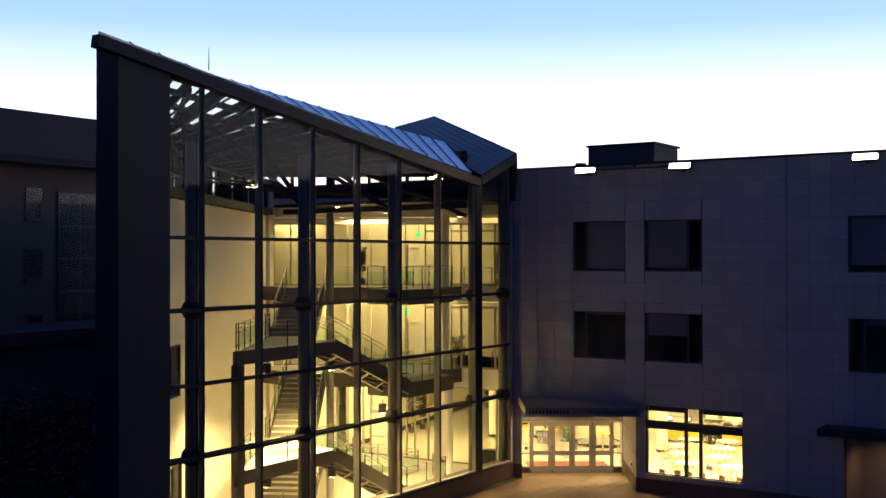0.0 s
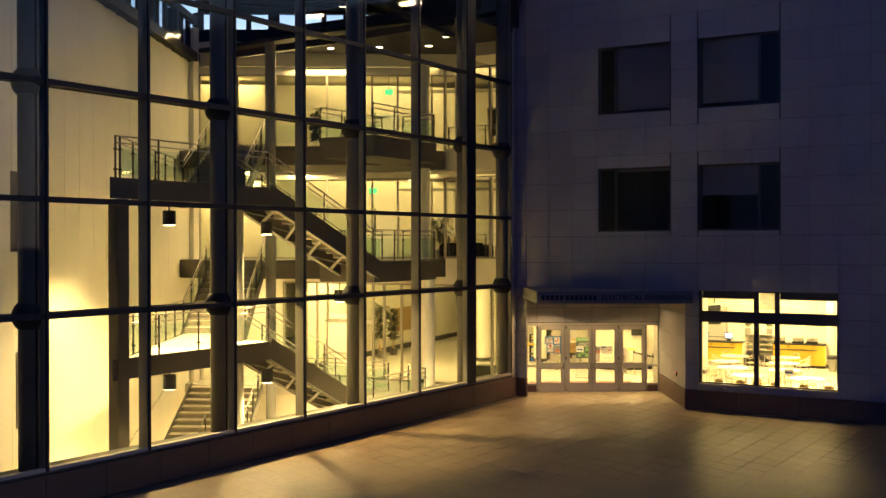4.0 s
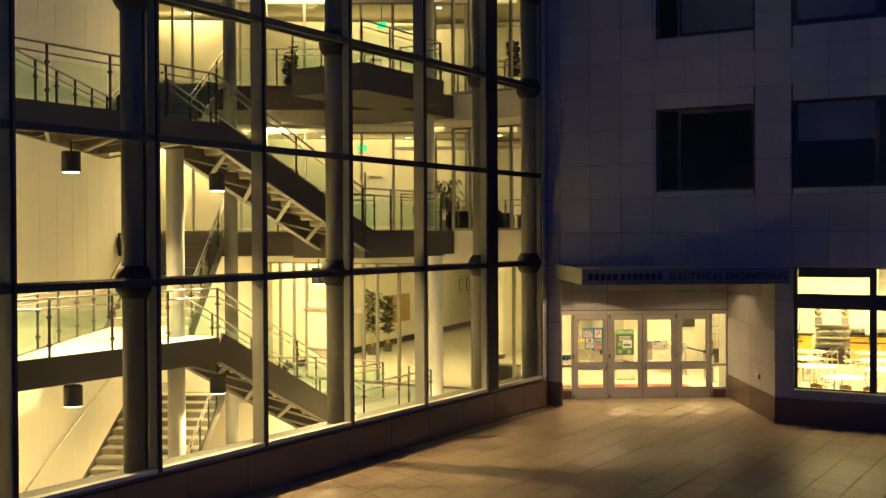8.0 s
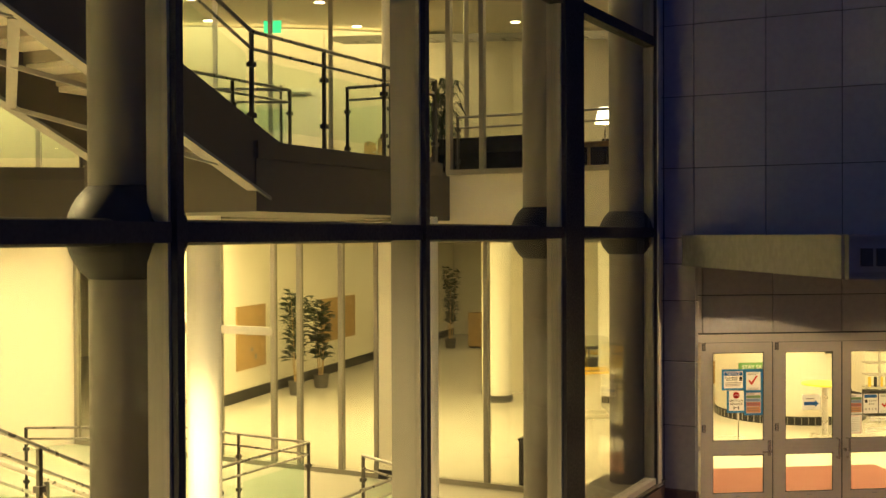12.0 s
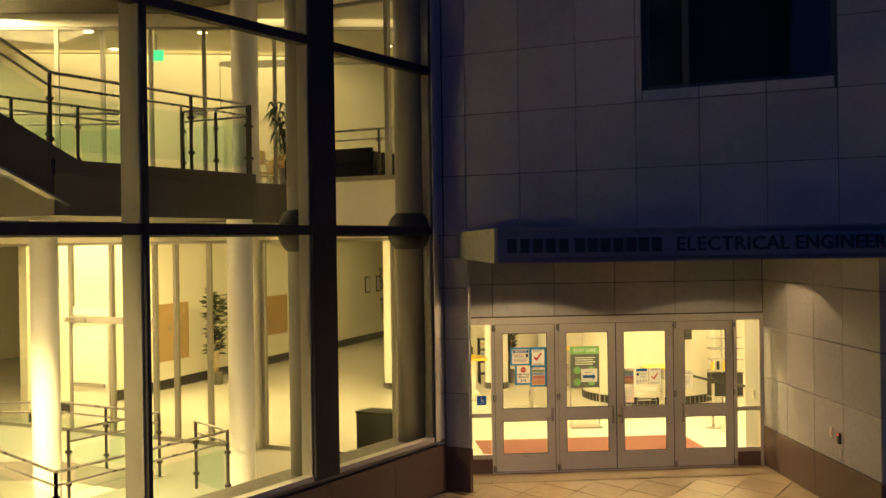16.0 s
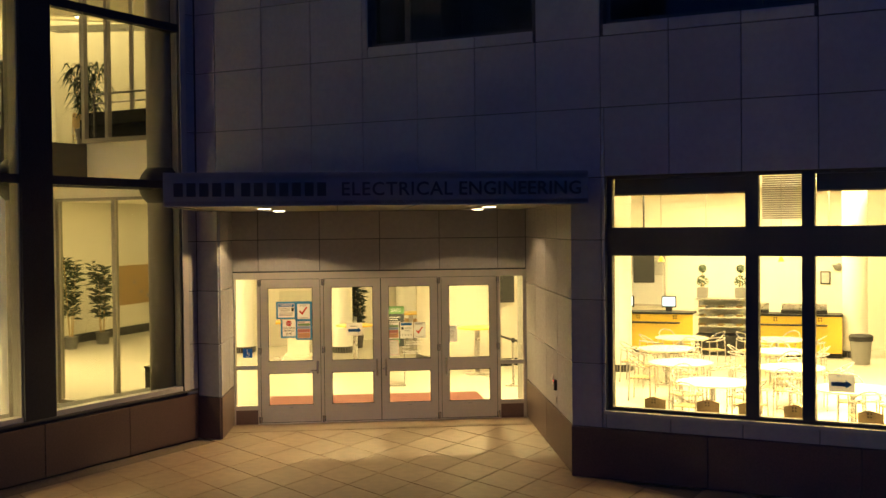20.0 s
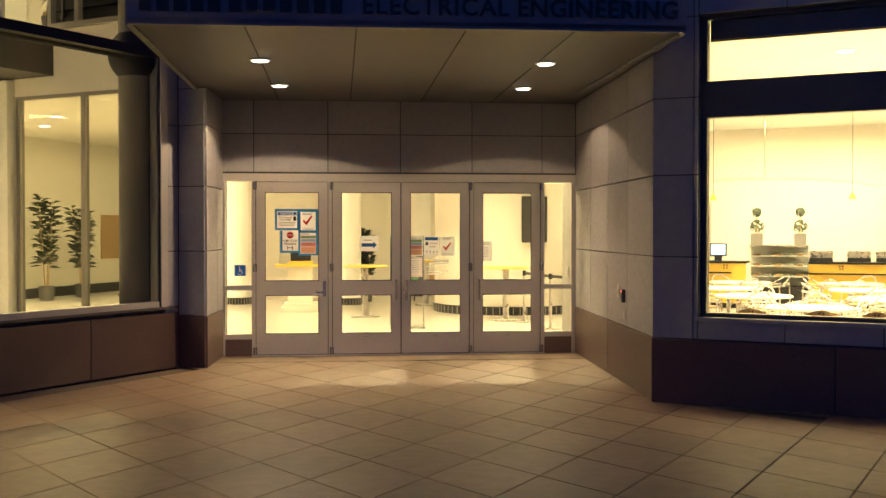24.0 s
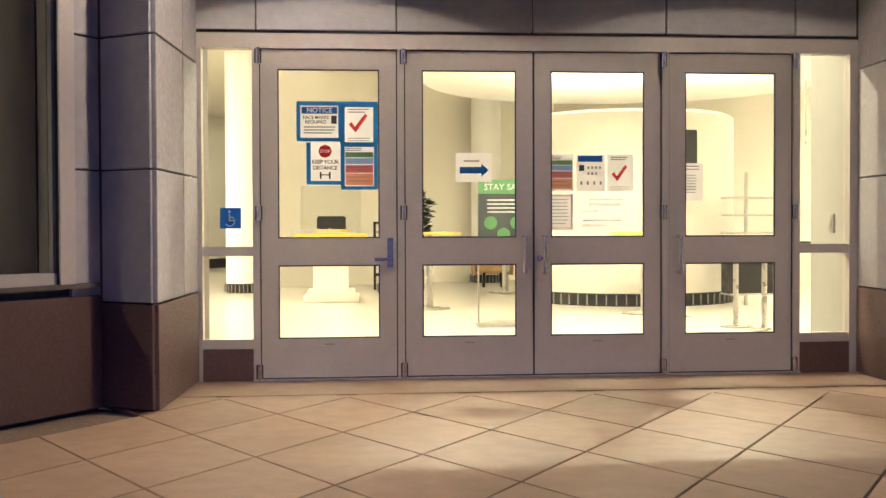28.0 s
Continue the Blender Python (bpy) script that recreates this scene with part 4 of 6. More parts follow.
for y1, y0 in zip(MULL_Y, MULL_Y[1:]):
    zs = [SILL] + TR_Z + [13.6]
    for z in TR_Z:
        part("transom", box((-0.12, y0 + 0.05, z - 0.06), (0.03, y1 - 0.05, z + 0.06)), STEEL, glazing)
    part("bottom_rail", box((-0.12, y0 + 0.05, SILL), (0.03, y1 - 0.05, SILL + 0.07)), ALU, glazing)
    for a, b in zip(zs, zs[1:]):
        part("pane", box((-0.045, y0 + 0.05, a + 0.06), (-0.035, y1 - 0.05, b - 0.06 if b < 13 else min(eave(y0), eave(y1)) - 0.2)), GLASS, glazing).visible_shadow = False
plinth_w = solid("wall_west_plinth", box((-0.35, -22.4, -0.1), (-0.02, -0.05, SILL - 0.03)), STONE_BACK, "low red stone plinth under the glass wall", kind="structure")
y = -22.4
while y < -0.1:
    w = min(1.6, -0.06 - y)
    ob = new("plinth_stone", shared_box("plinth_stone", 0.06, w - 0.01, 0.72, PLINTH))
    ob.parent, ob.location = plinth_w, (0.01, y + w / 2, 0.36)
    y += w
sill = solid("window_sill_1", box((-0.75, -22.3, SILL - 0.03), (0.06, -0.1, SILL)), SLAB, "stone sill along the foot of the glass wall", kind="structure")
upstand = solid("wall_west_upstand", box((-0.75, -22.3, -4.0), (-0.36, -0.1, SILL - 0.03)), CREAM, "pale upstand inside the glass wall", kind="structure")

for y in COL_Y:
    c = thing("steel_column", "round dark steel column carrying the hall roof inside the glass", "column", pose(-0.36 if y > -4 else -0.44, -3.15 if y == -3.62 else y, 0), "columns along the glass wall")
    top = min(eave(y), 14.9) - 0.35
    part("shaft", tube((0, 0, 0.0), (0, 0, top), 0.23, 32), COLUMN_DARK, c, smooth=True)
    part("web", box((0.22, -0.03, SILL), (0.235, 0.03, top)), STEEL, c)
    for z in (4.03, 8.93):
        d = part("node_ball", lathe([(0.36 * math.sin(radians(a)), -0.36 * math.cos(radians(a))) for a in range(4, 180, 8)], 32), STEEL, c, "round dark steel node", smooth=True)
        d.location = (0, 0, z)
        part("node_plate", tube((0.20, 0, z), (0.335, 0, z), 0.16, 24), STEEL, c)
for z in (4.03, 8.93):
    beam = thing("wind_beam", "dark tubular steel beam across the columns behind the glass", "beam", None, "wind beams")
    part("tube", tube((-0.30, -22.0, z), (-0.30, -0.4, z), 0.08, 16), STEEL, beam)

# pylon at the open end of the hall
pylon = solid("wall_pylon", box((-0.9, -24.45, -0.1), (0.12, -22.35, 14.0)), STEEL, "dark metal-clad pylon at the end of the hall", kind="structure")
for z in (2.8, 5.6, 8.4, 11.2):
    part("cladding_band", box((0.121, -24.43, z - 2.78), (0.14, -22.37, z - 0.02)), STEEL, pylon)
bm = bmesh.new()
vs = [bm.verts.new((0.12, y, z)) for y, z in ((-24.45, 14.0), (-22.35, 14.0), (-22.35, eave(-22.35)), (-24.45, eave(-24.45)))]
r = bmesh.ops.extrude_face_region(bm, geom=[bm.faces.new(vs)])
bmesh.ops.translate(bm, vec=(-1.0, 0, 0), verts=[v for v in r["geom"] if isinstance(v, bmesh.types.BMVert)])
bmesh.ops.recalc_face_normals(bm, faces=bm.faces[:])
part("pylon_head", bm, STEEL, pylon)

# ---- walls and floors of the hall ----
W0, W1 = Vector((-1.04, -23.83, 0)), Vector((-13.65, -2.50, 0))
m_w, len_w = run_matrix(W0.xy, W1.xy)
OPEN_W = [(6.6, 8.2, 0.95, 2.85), (6.3, 8.0, 5.35, 7.35)]
hall_left = solid("wall_hall_south", holed_wall(len_w + 1.0, 12.95, 0.35, OPEN_W, -4.0), CREAM, "tall cream panelled wall of the stair hall", kind="structure", m=m_w)
for k, (x0, x1, z0, z1) in enumerate(OPEN_W):
    part("niche_back", box((x0 - 0.1, 0.36, z0 - 0.1), (x1 + 0.1, 0.40, z1 + 0.1)), SLAB, hall_left, "grey recessed panel")
    fr = bmesh.new()
    for lo, hi in (((x0, -0.02, z0), (x0 + 0.08, 0.1, z1)), ((x1 - 0.08, -0.02, z0), (x1, 0.1, z1)), ((x0, -0.02, z1 - 0.08), (x1, 0.1, z1))):
        box(lo, hi, bm=fr)
    part("niche_frame", fr, SLAB, hall_left)
x = 1.5
while x < len_w:
    part("panel_joint", box((x - 0.003, -0.003, -4), (x + 0.003, 0.002, 12.95)), ALU, hall_left)
    x += 1.22
part("handrail", tube((13.0, -0.10, -1.75), (21.5, -0.10, 0.62), 0.025, 10), CHROME, hall_left)

F1 = [(-11.9, -3.6), (-9.6, -2.3), (-7.5, -1.0), (-4.7, -1.2), (-4.7, -5.6), (-0.36, -5.6), (-0.36, 26.4), (-24, 26.4), (-24, -3.6)]
floor_hall = solid("floor", prism(F1, -0.35, 0.0), TERRAZZO, "pale polished floor of the hall and lobby", kind="structure")
floor_base = solid("floor_basement", box((-26, -24, -4.2), (-0.36, 2, -4.0)), TERRAZZO, "pale basement floor under the stairs", kind="structure")
base_back = solid("wall_basement", box((-26, 1.0, -4.0), (-0.36, 1.3, -0.35)), CREAM, "cream basement wall behind the stairs", kind="structure")
FA, FB = Vector((-6.95, -9.8, 0)), Vector((-5.30, -8.7, 0))
RUN = N * 5.5
A2, B2 = FA + RUN, FB + RUN
WIDE = 1.44                   # clear width of the front stair


def front(y, inset=0.0):
    """A point of the stair's front line, which runs beside the glass wall."""
    return Vector((-2.10 - 0.026 * (y + 17.0) - inset, y, 0))


Y_TIP, Y_KINK, Y_FOOT, Y_END = -16.95, -11.05, -5.55, -1.50
UPPER = [(-11.35, -4.55), tuple(A2.xy), tuple(B2.xy), (-4.7, -1.67), (-4.7, Y_FOOT), tuple(front(Y_FOOT).xy), tuple(front(Y_END).xy), (-4.0, Y_END), (-4.0, 1.6), (-0.36, 1.6), (-0.36, 26.4), (-24, 26.4), (-24, -2)]
for z in (4.95, 9.20):
    solid("floor_upper", prism(UPPER, z - 0.70, z), SLAB, "upper floor slab with a grey steel edge", kind="structure")
    for p, q in zip(UPPER[1:7], UPPER[2:8]):
        solid("trim", bar(Vector((*p, z - 0.09)), Vector((*q, z - 0.09)), 0.05, 0.17), STRING, "dark steel strip at the gallery edge", kind="structure")
    solid("spandrel", box((-3.99, 1.56, z - 0.72), (-0.37, 1.598, z + 0.02)), CREAM, "pale plaster band at the floor edge", kind="structure")
    solid("ceiling_under", prism([(-12.9, -2.0), (-7.4, 1.65), (-0.4, 1.65), (-0.4, 26), (-24, 26), (-24, -2)], z - 0.78, z - 0.705), CREAM, "cream plaster ceiling below the upper floor", kind="structure")
solid("ceiling_top", prism([(-13.2, -2.2), (-3.2, 4.45), (-3.2, 1.6), (-0.36, 1.6), (-0.36, 26.4), (-24, 26.4), (-24, -2)], 12.85, 14.3), CREAM, "cream ceiling and roof edge over the top floor", kind="structure")
solid("wall_back", box((-24, 26.2, -0.35), (-0.36, 26.5, 14)), CREAM, "cream back wall of lobby and offices", kind="structure")
solid("wall_far_west", box((-24.3, -2.7, -4.2), (-24, 26.4, 14)), CREAM, "cream end wall of the offices", kind="structure")
solid("wall_lobby_end", bar((-13.4, -2.2, 2.11), (-12.25, 1.55, 2.11), 0.16, 4.22), CREAM, "cream wall closing the ground floor beside the stairs", kind="structure")
solid("wall_hall_end", box((-24, -3.0, -4), (-13.1, -2.7, 14.3)), CREAM, "wall closing the offices behind the hall", kind="structure")
solid("wall_upper_end", box((-0.35, 0.36, 3.7), (-0.05, 26.4, 14.3)), CREAM, "wall between the upper floors and the wing", kind="structure")

# ---- partitions ----
def upright_pane(x0, x1, z0, z1):
    bm = bmesh.new()
    bm.faces.new([bm.verts.new(v) for v in ((x0, 0, z0), (x1, 0, z0), (x1, 0, z1), (x0, 0, z1))])
    return bm


def partition(name, p, q, z0, z1, xs, head=None, glass=None, label="glazed partition in thin pale frames"):
    """A glazed screen from p to q with mullions at the distances xs and a transom at head."""
    m, length = run_matrix(p, q)
    o = tagged(new(name), label, "", "", "structure")
    o.matrix_world = m @ Matrix.Translation((0, 0, z0))
    h = z1 - z0
    for x in xs:
        part("mullion", box((x - 0.04, -0.05, 0), (x + 0.04, 0.05, h)), SCREEN_FRAME, o)
    for a, b in zip(xs, xs[1:]):
        part("head_rail", box((a + 0.04, -0.05, h - 0.06), (b - 0.04, 0.05, h)), SCREEN_FRAME, o)
        part("foot_rail", box((a + 0.04, -0.05, 0), (b - 0.04, 0.05, 0.08)), SCREEN_FRAME, o)
        if head:
            part("transom", box((a + 0.04, -0.05, head - 0.05), (b - 0.04, 0.05, head + 0.03)), SCREEN_FRAME, o)
        part("pane", upright_pane(a + 0.04, b - 0.04, 0.08, h - 0.06), glass or INNER_GLASS, o).visible_shadow = False
    return o


UW = W1.xy, (W1 + U * 12.5).xy
STEPS = [0.3, 1.2, 1.85, 3.4, 4.25, 5.5, 6.4, 7.35, 8.4, 9.8, 10.8, 12.3]
for k, z in enumerate((4.95, 9.20)):
    partition("window_partition_%d" % (k + 1), *UW, z, z + 3.3, STEPS)
    solid("bulkhead", bar(Vector((*UW[0], z + 3.45)), Vector((*UW[1], z + 3.45)), 0.14, 0.30), CREAM, "cream bulkhead over the glazed partition", kind="structure")
part_g = partition("window_partition_3", (-12.2, 1.45), (-5.25, 1.45), 0.0, 3.95, [0.1, 1.3, 1.9, 2.45, 3.62, 4.8, 5.35, 6.2, 6.9])
part("door_leaf", box((2.5, -0.03, 0.02), (3.5, 0.02, 2.25)), CREAM, part_g, "plain pale door leaf, shut")
part("transom", box((2.5, -0.06, 2.28), (4.8, 0.06, 2.42)), ALU, part_g)
part("panic_bar", box((2.58, -0.11, 0.97), (3.44, -0.04, 1.05), 0.01), CHROME, part_g, "steel push bar across the door")
part("door_closer", box((2.35, -0.12, 2.30), (2.95, -0.06, 2.40), 0.01), CHROME, part_g)
part("transom_panel", box((2.52, -0.03, 2.45), (3.55, 0.02, 2.62)), CREAM, part_g)
partition("window_partition_4", (-4.82, 1.62), (-0.5, 1.62), 0.0, 3.95, [0.0, 1.45, 2.9, 4.2])
for k, z in enumerate((4.97, 9.22)):
    partition("window_partition_%d" % (k + 5), (-4.82, 1.50), (-0.5, 1.50), z, z + 3.2, [0.86, 1.45, 2.9, 4.2], glass=GLASS)
pier_in = solid("wall_pier", box((-5.24, 1.40, 0), (-4.88, 1.72, 4.2)), CREAM, "cream pier between the glazed partitions", kind="structure")
part("base_slat", box((-5.25, 1.385, 0.0), (-4.87, 1.399, 0.16)), BLACK, pier_in)
solid("bulkhead", box((-12.2, 1.56, 3.95), (-0.4, 1.70, 4.24)), CREAM, "cream bulkhead over the ground-floor glazing", kind="structure")

# ---- stairs ----
for z in (0.0, 4.95):
    zl, top = (2.65, 4.95) if z == 0 else (7.15, 9.20)
    up, tip, kink, foot = Vector((0, 0, zl)), front(Y_TIP), front(Y_KINK), front(Y_FOOT)
    kink_in, foot_in = front(Y_KINK, WIDE), front(Y_FOOT, WIDE)
    land_o = thing("stair_landing", "wedge-shaped steel stair landing with a deep dark edge beam", "landing", None, "stair landings")
    inner_edge = [tip + N * 0.12 + Vector((-0.05, 0, 0)), front(Y_TIP + 0.1, 0.08), front(Y_KINK, 0.08), kink_in, FB, FA]
    part("deck", prism([p.xy for p in inner_edge], zl - 0.16, zl), TREAD, land_o)
    low = up + Vector((0, 0, -0.22))
    part("edge_beam", bar(tip + low - Vector((0.04, 0.15, 0)), kink + low - Vector((0.04, 0, 0)), 0.08, 0.52), STRING, land_o)
    part("rear_beam", bar(tip + low + N * 0.15, FA + low, 0.08, 0.46), STRING, land_o)
    for f in (0.18, 0.36, 0.54, 0.72, 0.90):
        p, q = tip + (kink - tip) * f, tip + (FA - tip) * f
        part("joist", bar(p + up + Vector((-0.1, 0, -0.30)), q + up + Vector((0, 0, -0.30)), 0.08, 0.2), STRING, land_o)
    # braces again in the paler colour that stands for light on them
    for f in (0.25, 0.55, 0.85):
        p, q = tip + (kink - tip) * f, tip + (FA - tip) * min(1.0, f + 0.2)
        part("cross_brace", bar(p + up + Vector((-0.1, 0, -0.43)), q + up + Vector((0, 0, -0.43)), 0.07, 0.04), COLUMN, land_o)
    flight("stair_flight", foot_in + Vector((0, 0, z)), foot + Vector((-0.04, 0, z)), zl - z, 14, kink - foot, 0.62, brace=True)
    flight("stair_flight", (FA.x, FA.y, zl), (FB.x, FB.y, zl), top - zl, 12, RUN, 0.42)
    line = [front(Y_END - 0.1) + Vector((0, 0, z))] if z else []
    line += [foot + Vector((0, 0, z)), kink + up, tip + up]
    railing("railing", [p + Vector((-0.05, 0, 0)) for p in line], "steel and glass railing along the stair flight and landing")
    railing("railing", [tip + up + N * 0.3, FA + up], "steel and glass railing along the rear edge of the landing")
    railing("railing", [foot_in + Vector((0, 0, z)), kink_in + up], "steel and glass railing on the inner side of the flight")
    railing("railing", [FB + up, B2 + Vector((0, 0, top))], "steel and glass railing up the rear flight")
    railing("railing", [FA + up, A2 + Vector((0, 0, top))], "steel and glass railing up the rear flight")
BL, BR = Vector((-8.35, -9.85, -1.95)), Vector((-5.88, -8.53, -1.95))
flight("stair_flight", BL, BR, 1.95, 12, N * 7.0, 0.34, label="wide pale stair flight down to the basement")
railing("railing", [BR, BR + N * 7.0 + Vector((0, 0, 1.95))], "steel and glass railing of the basement stair")
railing("railing", [(BL + BR) / 2, (BL + BR) / 2 + N * 2.2 + Vector((0, 0, 0.613))], "steel handrail in the middle of the basement stair", glass=False, h=0.92, hand=False)
solid("floor_basement_landing", prism([BL.xy, BR.xy, (BR - N * 3.5).xy, (BL - N * 3.5).xy], -2.2, -1.96), TERRAZZO, "pale landing of the basement stair", kind="structure")
post = thing("stair_post", "square brown steel post under the stair landings", "post")
tip = front(Y_TIP)
part("shaft", box((tip.x - 0.30, tip.y - 0.02, -4.0), (tip.x + 0.06, tip.y + 0.34, 6.66), 0.01), STRING, post)
for x, y, z0, z1, r in ((-3.55, -11.0, -4.0, 6.7, 0.19), (-7.75, -4.55, -4.0, 12.9, 0.19)):
    c = thing("round_column", "round pale column beside the stairs", "column", pose(x, y, 0), "round columns inside the hall")
    part("shaft", tube((0, 0, z0), (0, 0, z1), r, 24), COLUMN, c, smooth=False)
for x, y in ((-4.4, -3.96), (-2.72, -1.62)):
    c = thing("round_column", "round white column standing on the hall floor", "column", pose(x, y, 0), "round columns inside the hall")
    part("shaft", tube((0, 0, 0.0), (0, 0, 4.25), 0.20, 28), WHITE, c)
    part("base_ring", tube((0, 0, 0.0), (0, 0, 0.12), 0.215, 28), BLACK, c)
c = thing("round_column", "round column at the end of the walkway", "column", pose(-4.45, 0.7, 4.95), "round columns inside the hall")
part("shaft", tube((0, 0, 0.0), (0, 0, 7.9), 0.24, 28), CREAM, c)
railing("railing", [front(Y_FOOT, 0.05) + Vector((0, 0, 9.20)), front(Y_END - 0.1, 0.05) + Vector((0, 0, 9.20))], "steel and glass railing along the walkway")
for z in (4.95, 9.20):
    railing("railing", [(B2.x + 0.1, B2.y + 0.05, z), (-4.75, -1.72, z), (-4.75, Y_FOOT + 0.1, z)], "steel and glass railing along the gallery edge")
    railing("railing", [front(Y_END, 0.08) + Vector((0, 0, z)), (-3.95, Y_END, z)], "steel and glass railing across the end of the walkway", gap=0.8)
    railing("railing", [(-3.9, 1.68, z), (-0.55, 1.68, z)], "plain railing behind the floor edge", glass=False, h=0.95)
railing("railing", [(-9.4, -2.2, 0), (-7.45, -1.05, 0), (-4.8, -1.25, 0), (-4.8, -3.2, 0)], "steel and glass railing round the stair opening")
railing("railing", [front(Y_FOOT, 0.05), front(-2.2, 0.05), (-3.6, -1.7, 0)], "steel and glass railing beside the foot of the stair")

def hanging_lamp(x, y, z):
    o = thing("pendant_lamp", "black cylinder lamp under the landing, switched on", "pendant lamp", pose(x, y, z), "cylinder lamps below the landings")
    part("housing", lathe([(0.17, 0.0), (0.18, 0.01), (0.18, 0.38), (0.16, 0.40)], 24), BLACK, o)
    part("stem", tube((0, 0, 0.40), (0, 0, 0.62), 0.02, 8), BLACK, o)
    part("lens", lathe([(0.15, -0.012), (0.15, -0.002)], 24), LAMP_ON, o)


for x, y, z in ((-3.28, -14.03, 6.06), (-3.4, -9.84, 5.84), (-3.28, -14.03, 1.56), (-2.95, -10.35, 1.39), (-3.25, -6.34, 3.62)):
    hanging_lamp(x, y, z)
    lamp("stair_light", "SPOT", pose(x, y, z - 0.03), {-14.03: 4300, -9.84: 5600, -6.34: 2600}[y] if z > 3 else 2700, WARM, 0.12, angle=138, blend=0.5)
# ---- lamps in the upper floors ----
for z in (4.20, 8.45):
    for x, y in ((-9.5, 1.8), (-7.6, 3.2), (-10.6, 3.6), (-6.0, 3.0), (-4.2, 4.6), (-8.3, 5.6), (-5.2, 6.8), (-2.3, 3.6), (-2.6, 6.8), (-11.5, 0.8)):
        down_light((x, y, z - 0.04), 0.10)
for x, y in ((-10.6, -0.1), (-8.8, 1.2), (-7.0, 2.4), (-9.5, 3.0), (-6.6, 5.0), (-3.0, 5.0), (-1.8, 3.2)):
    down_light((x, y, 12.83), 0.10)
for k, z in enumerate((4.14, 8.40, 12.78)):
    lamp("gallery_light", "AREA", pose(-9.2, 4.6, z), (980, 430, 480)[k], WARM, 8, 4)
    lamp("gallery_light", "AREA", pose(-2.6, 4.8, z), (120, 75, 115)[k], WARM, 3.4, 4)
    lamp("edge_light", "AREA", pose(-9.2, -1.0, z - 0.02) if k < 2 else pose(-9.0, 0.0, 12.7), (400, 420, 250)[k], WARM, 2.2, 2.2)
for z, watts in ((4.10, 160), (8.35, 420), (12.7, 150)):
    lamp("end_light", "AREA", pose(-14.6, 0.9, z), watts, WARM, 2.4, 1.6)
    down_light((-14.6, 0.9, z + 0.06 if z < 12 else 12.83), 0.10)
lamp("hall_light", "AREA", look((-9.5, -1.6, 12.6), (-6.0, -14, 2)), 70, WARM, 3.5, 0.6)
# added fill lamp below the floor slab, without a fixture, brightens the basement stair
lamp("base_light", "AREA", pose(-7.5, -2.2, -0.45), 1400, WARM, 4, 3)


# ---- roof of the hall: glazed beams that fall from the high eave to the tall wall ----
T = Vector((0.25, -25.3, 17.47))
V = Vector((0.25, -3.4, 14.4))
E_ = Vector((0.25, -0.2, 15.65))
R1, R2 = Vector((-6.0, -1.47, 17.21)), Vector((-6.0, 2.0, 18.1))
roof_hall = thing("hall_roof", "sloping roof of the stair hall, metal edge and skylights on dark beams", "roof")


def edge_top(y):
    """Top line of the metal roof edge."""
    return 17.45 - (y + 25.2) * 1.18 / 17.1


ys = [-25.3 + (25.3 - 4.2) * k / 18 for k in range(19)]
for y0, y1 in zip(ys, ys[1:]):
    lo0, lo1 = Vector((0.25, y0, eave(y0))), Vector((0.25, y1, eave(y1)))
    s0, s1 = (2.2 * max(0.0, (-12 - y) / 13.3) for y in (y0, y1))
    hi0, hi1 = Vector((-1.2, y0 + s0, edge_top(y0))), Vector((-1.2, y1 + s1, edge_top(y1)))
    part("roof_panel", plate([lo0, hi0, hi1, lo1][::-1], 0.08), ROOF, roof_hall, "bluish standing-seam metal")
    part("seam", bar(lo1 + Vector((0, 0, 0.03)), hi1 + Vector((0, 0, 0.03)), 0.02, 0.03), STEEL, roof_hall)
part("eave_beam", bar(T + Vector((-0.15, 0, -0.28)), V + Vector((-0.15, 0, -0.28)), 0.36, 0.38), STEEL, roof_hall, "dark box gutter along the eave")
part("eave_beam", bar(V + Vector((-0.1, 0, -0.2)), E_ + Vector((-0.1, 0, -0.2)), 0.30, 0.36), STEEL, roof_hall)


def inner(y, t):
    """A point of the falling glazed slope: y along the ridge strip, t from there to the tall wall."""
    p = Vector((-1.15, y, 0))
    d = max(0.4, (p - W0).dot(U) - 0.1)
    a = Vector((-1.15, y, edge_top(y) - 0.35))
    b = p - U * d
    b.z = 14.75
    return a + (b - a) * t


beams = [-22.6, -21.6, -20.2, -18.6, -17.0, -15.4, -13.8, -12.2, -10.6, -9.0, -7.4, -5.8, -4.2, -2.4, -0.5]
for k, y in enumerate(beams):
    part("rafter", bar(inner(y, 0.0), inner(y, 1.0), 0.34 if k % 2 else 0.22, 0.42 if k % 2 else 0.26), STEEL, roof_hall)
cells = (0.02, 0.22, 0.42, 0.62, 0.82, 0.98)
for k, (y0, y1) in enumerate(zip(beams, beams[1:])):
    for t in cells:
        part("purlin", bar(inner(y0, t), inner(y1, t), 0.16, 0.20), STEEL, roof_hall)
    for t0, t1 in zip(cells, cells[1:]):
        up = Vector((0, 0, 0.12))
        q = [inner(y0, t0) + up, inner(y1, t0) + up, inner(y1, t1) + up, inner(y0, t1) + up]
        if y0 > -6 and t0 < 0.8:
            part("soffit_panel", plate(q, 0.06), STEEL, roof_hall)
            continue
        part("skylight", plate(q, 0.012), GLASS, roof_hall).visible_shadow = False
        part("glazing_bar", bar((q[0] + q[1]) / 2 - up * 0.4, (q[3] + q[2]) / 2 - up * 0.4, 0.05, 0.08), STEEL, roof_hall)
    if k % 2 == 0:
        part("wind_brace", bar(inner(y0, 0.02) - up * 2, inner(beams[min(k + 2, 14)], 0.98) - up * 2, 0.14, 0.16), STEEL, roof_hall)

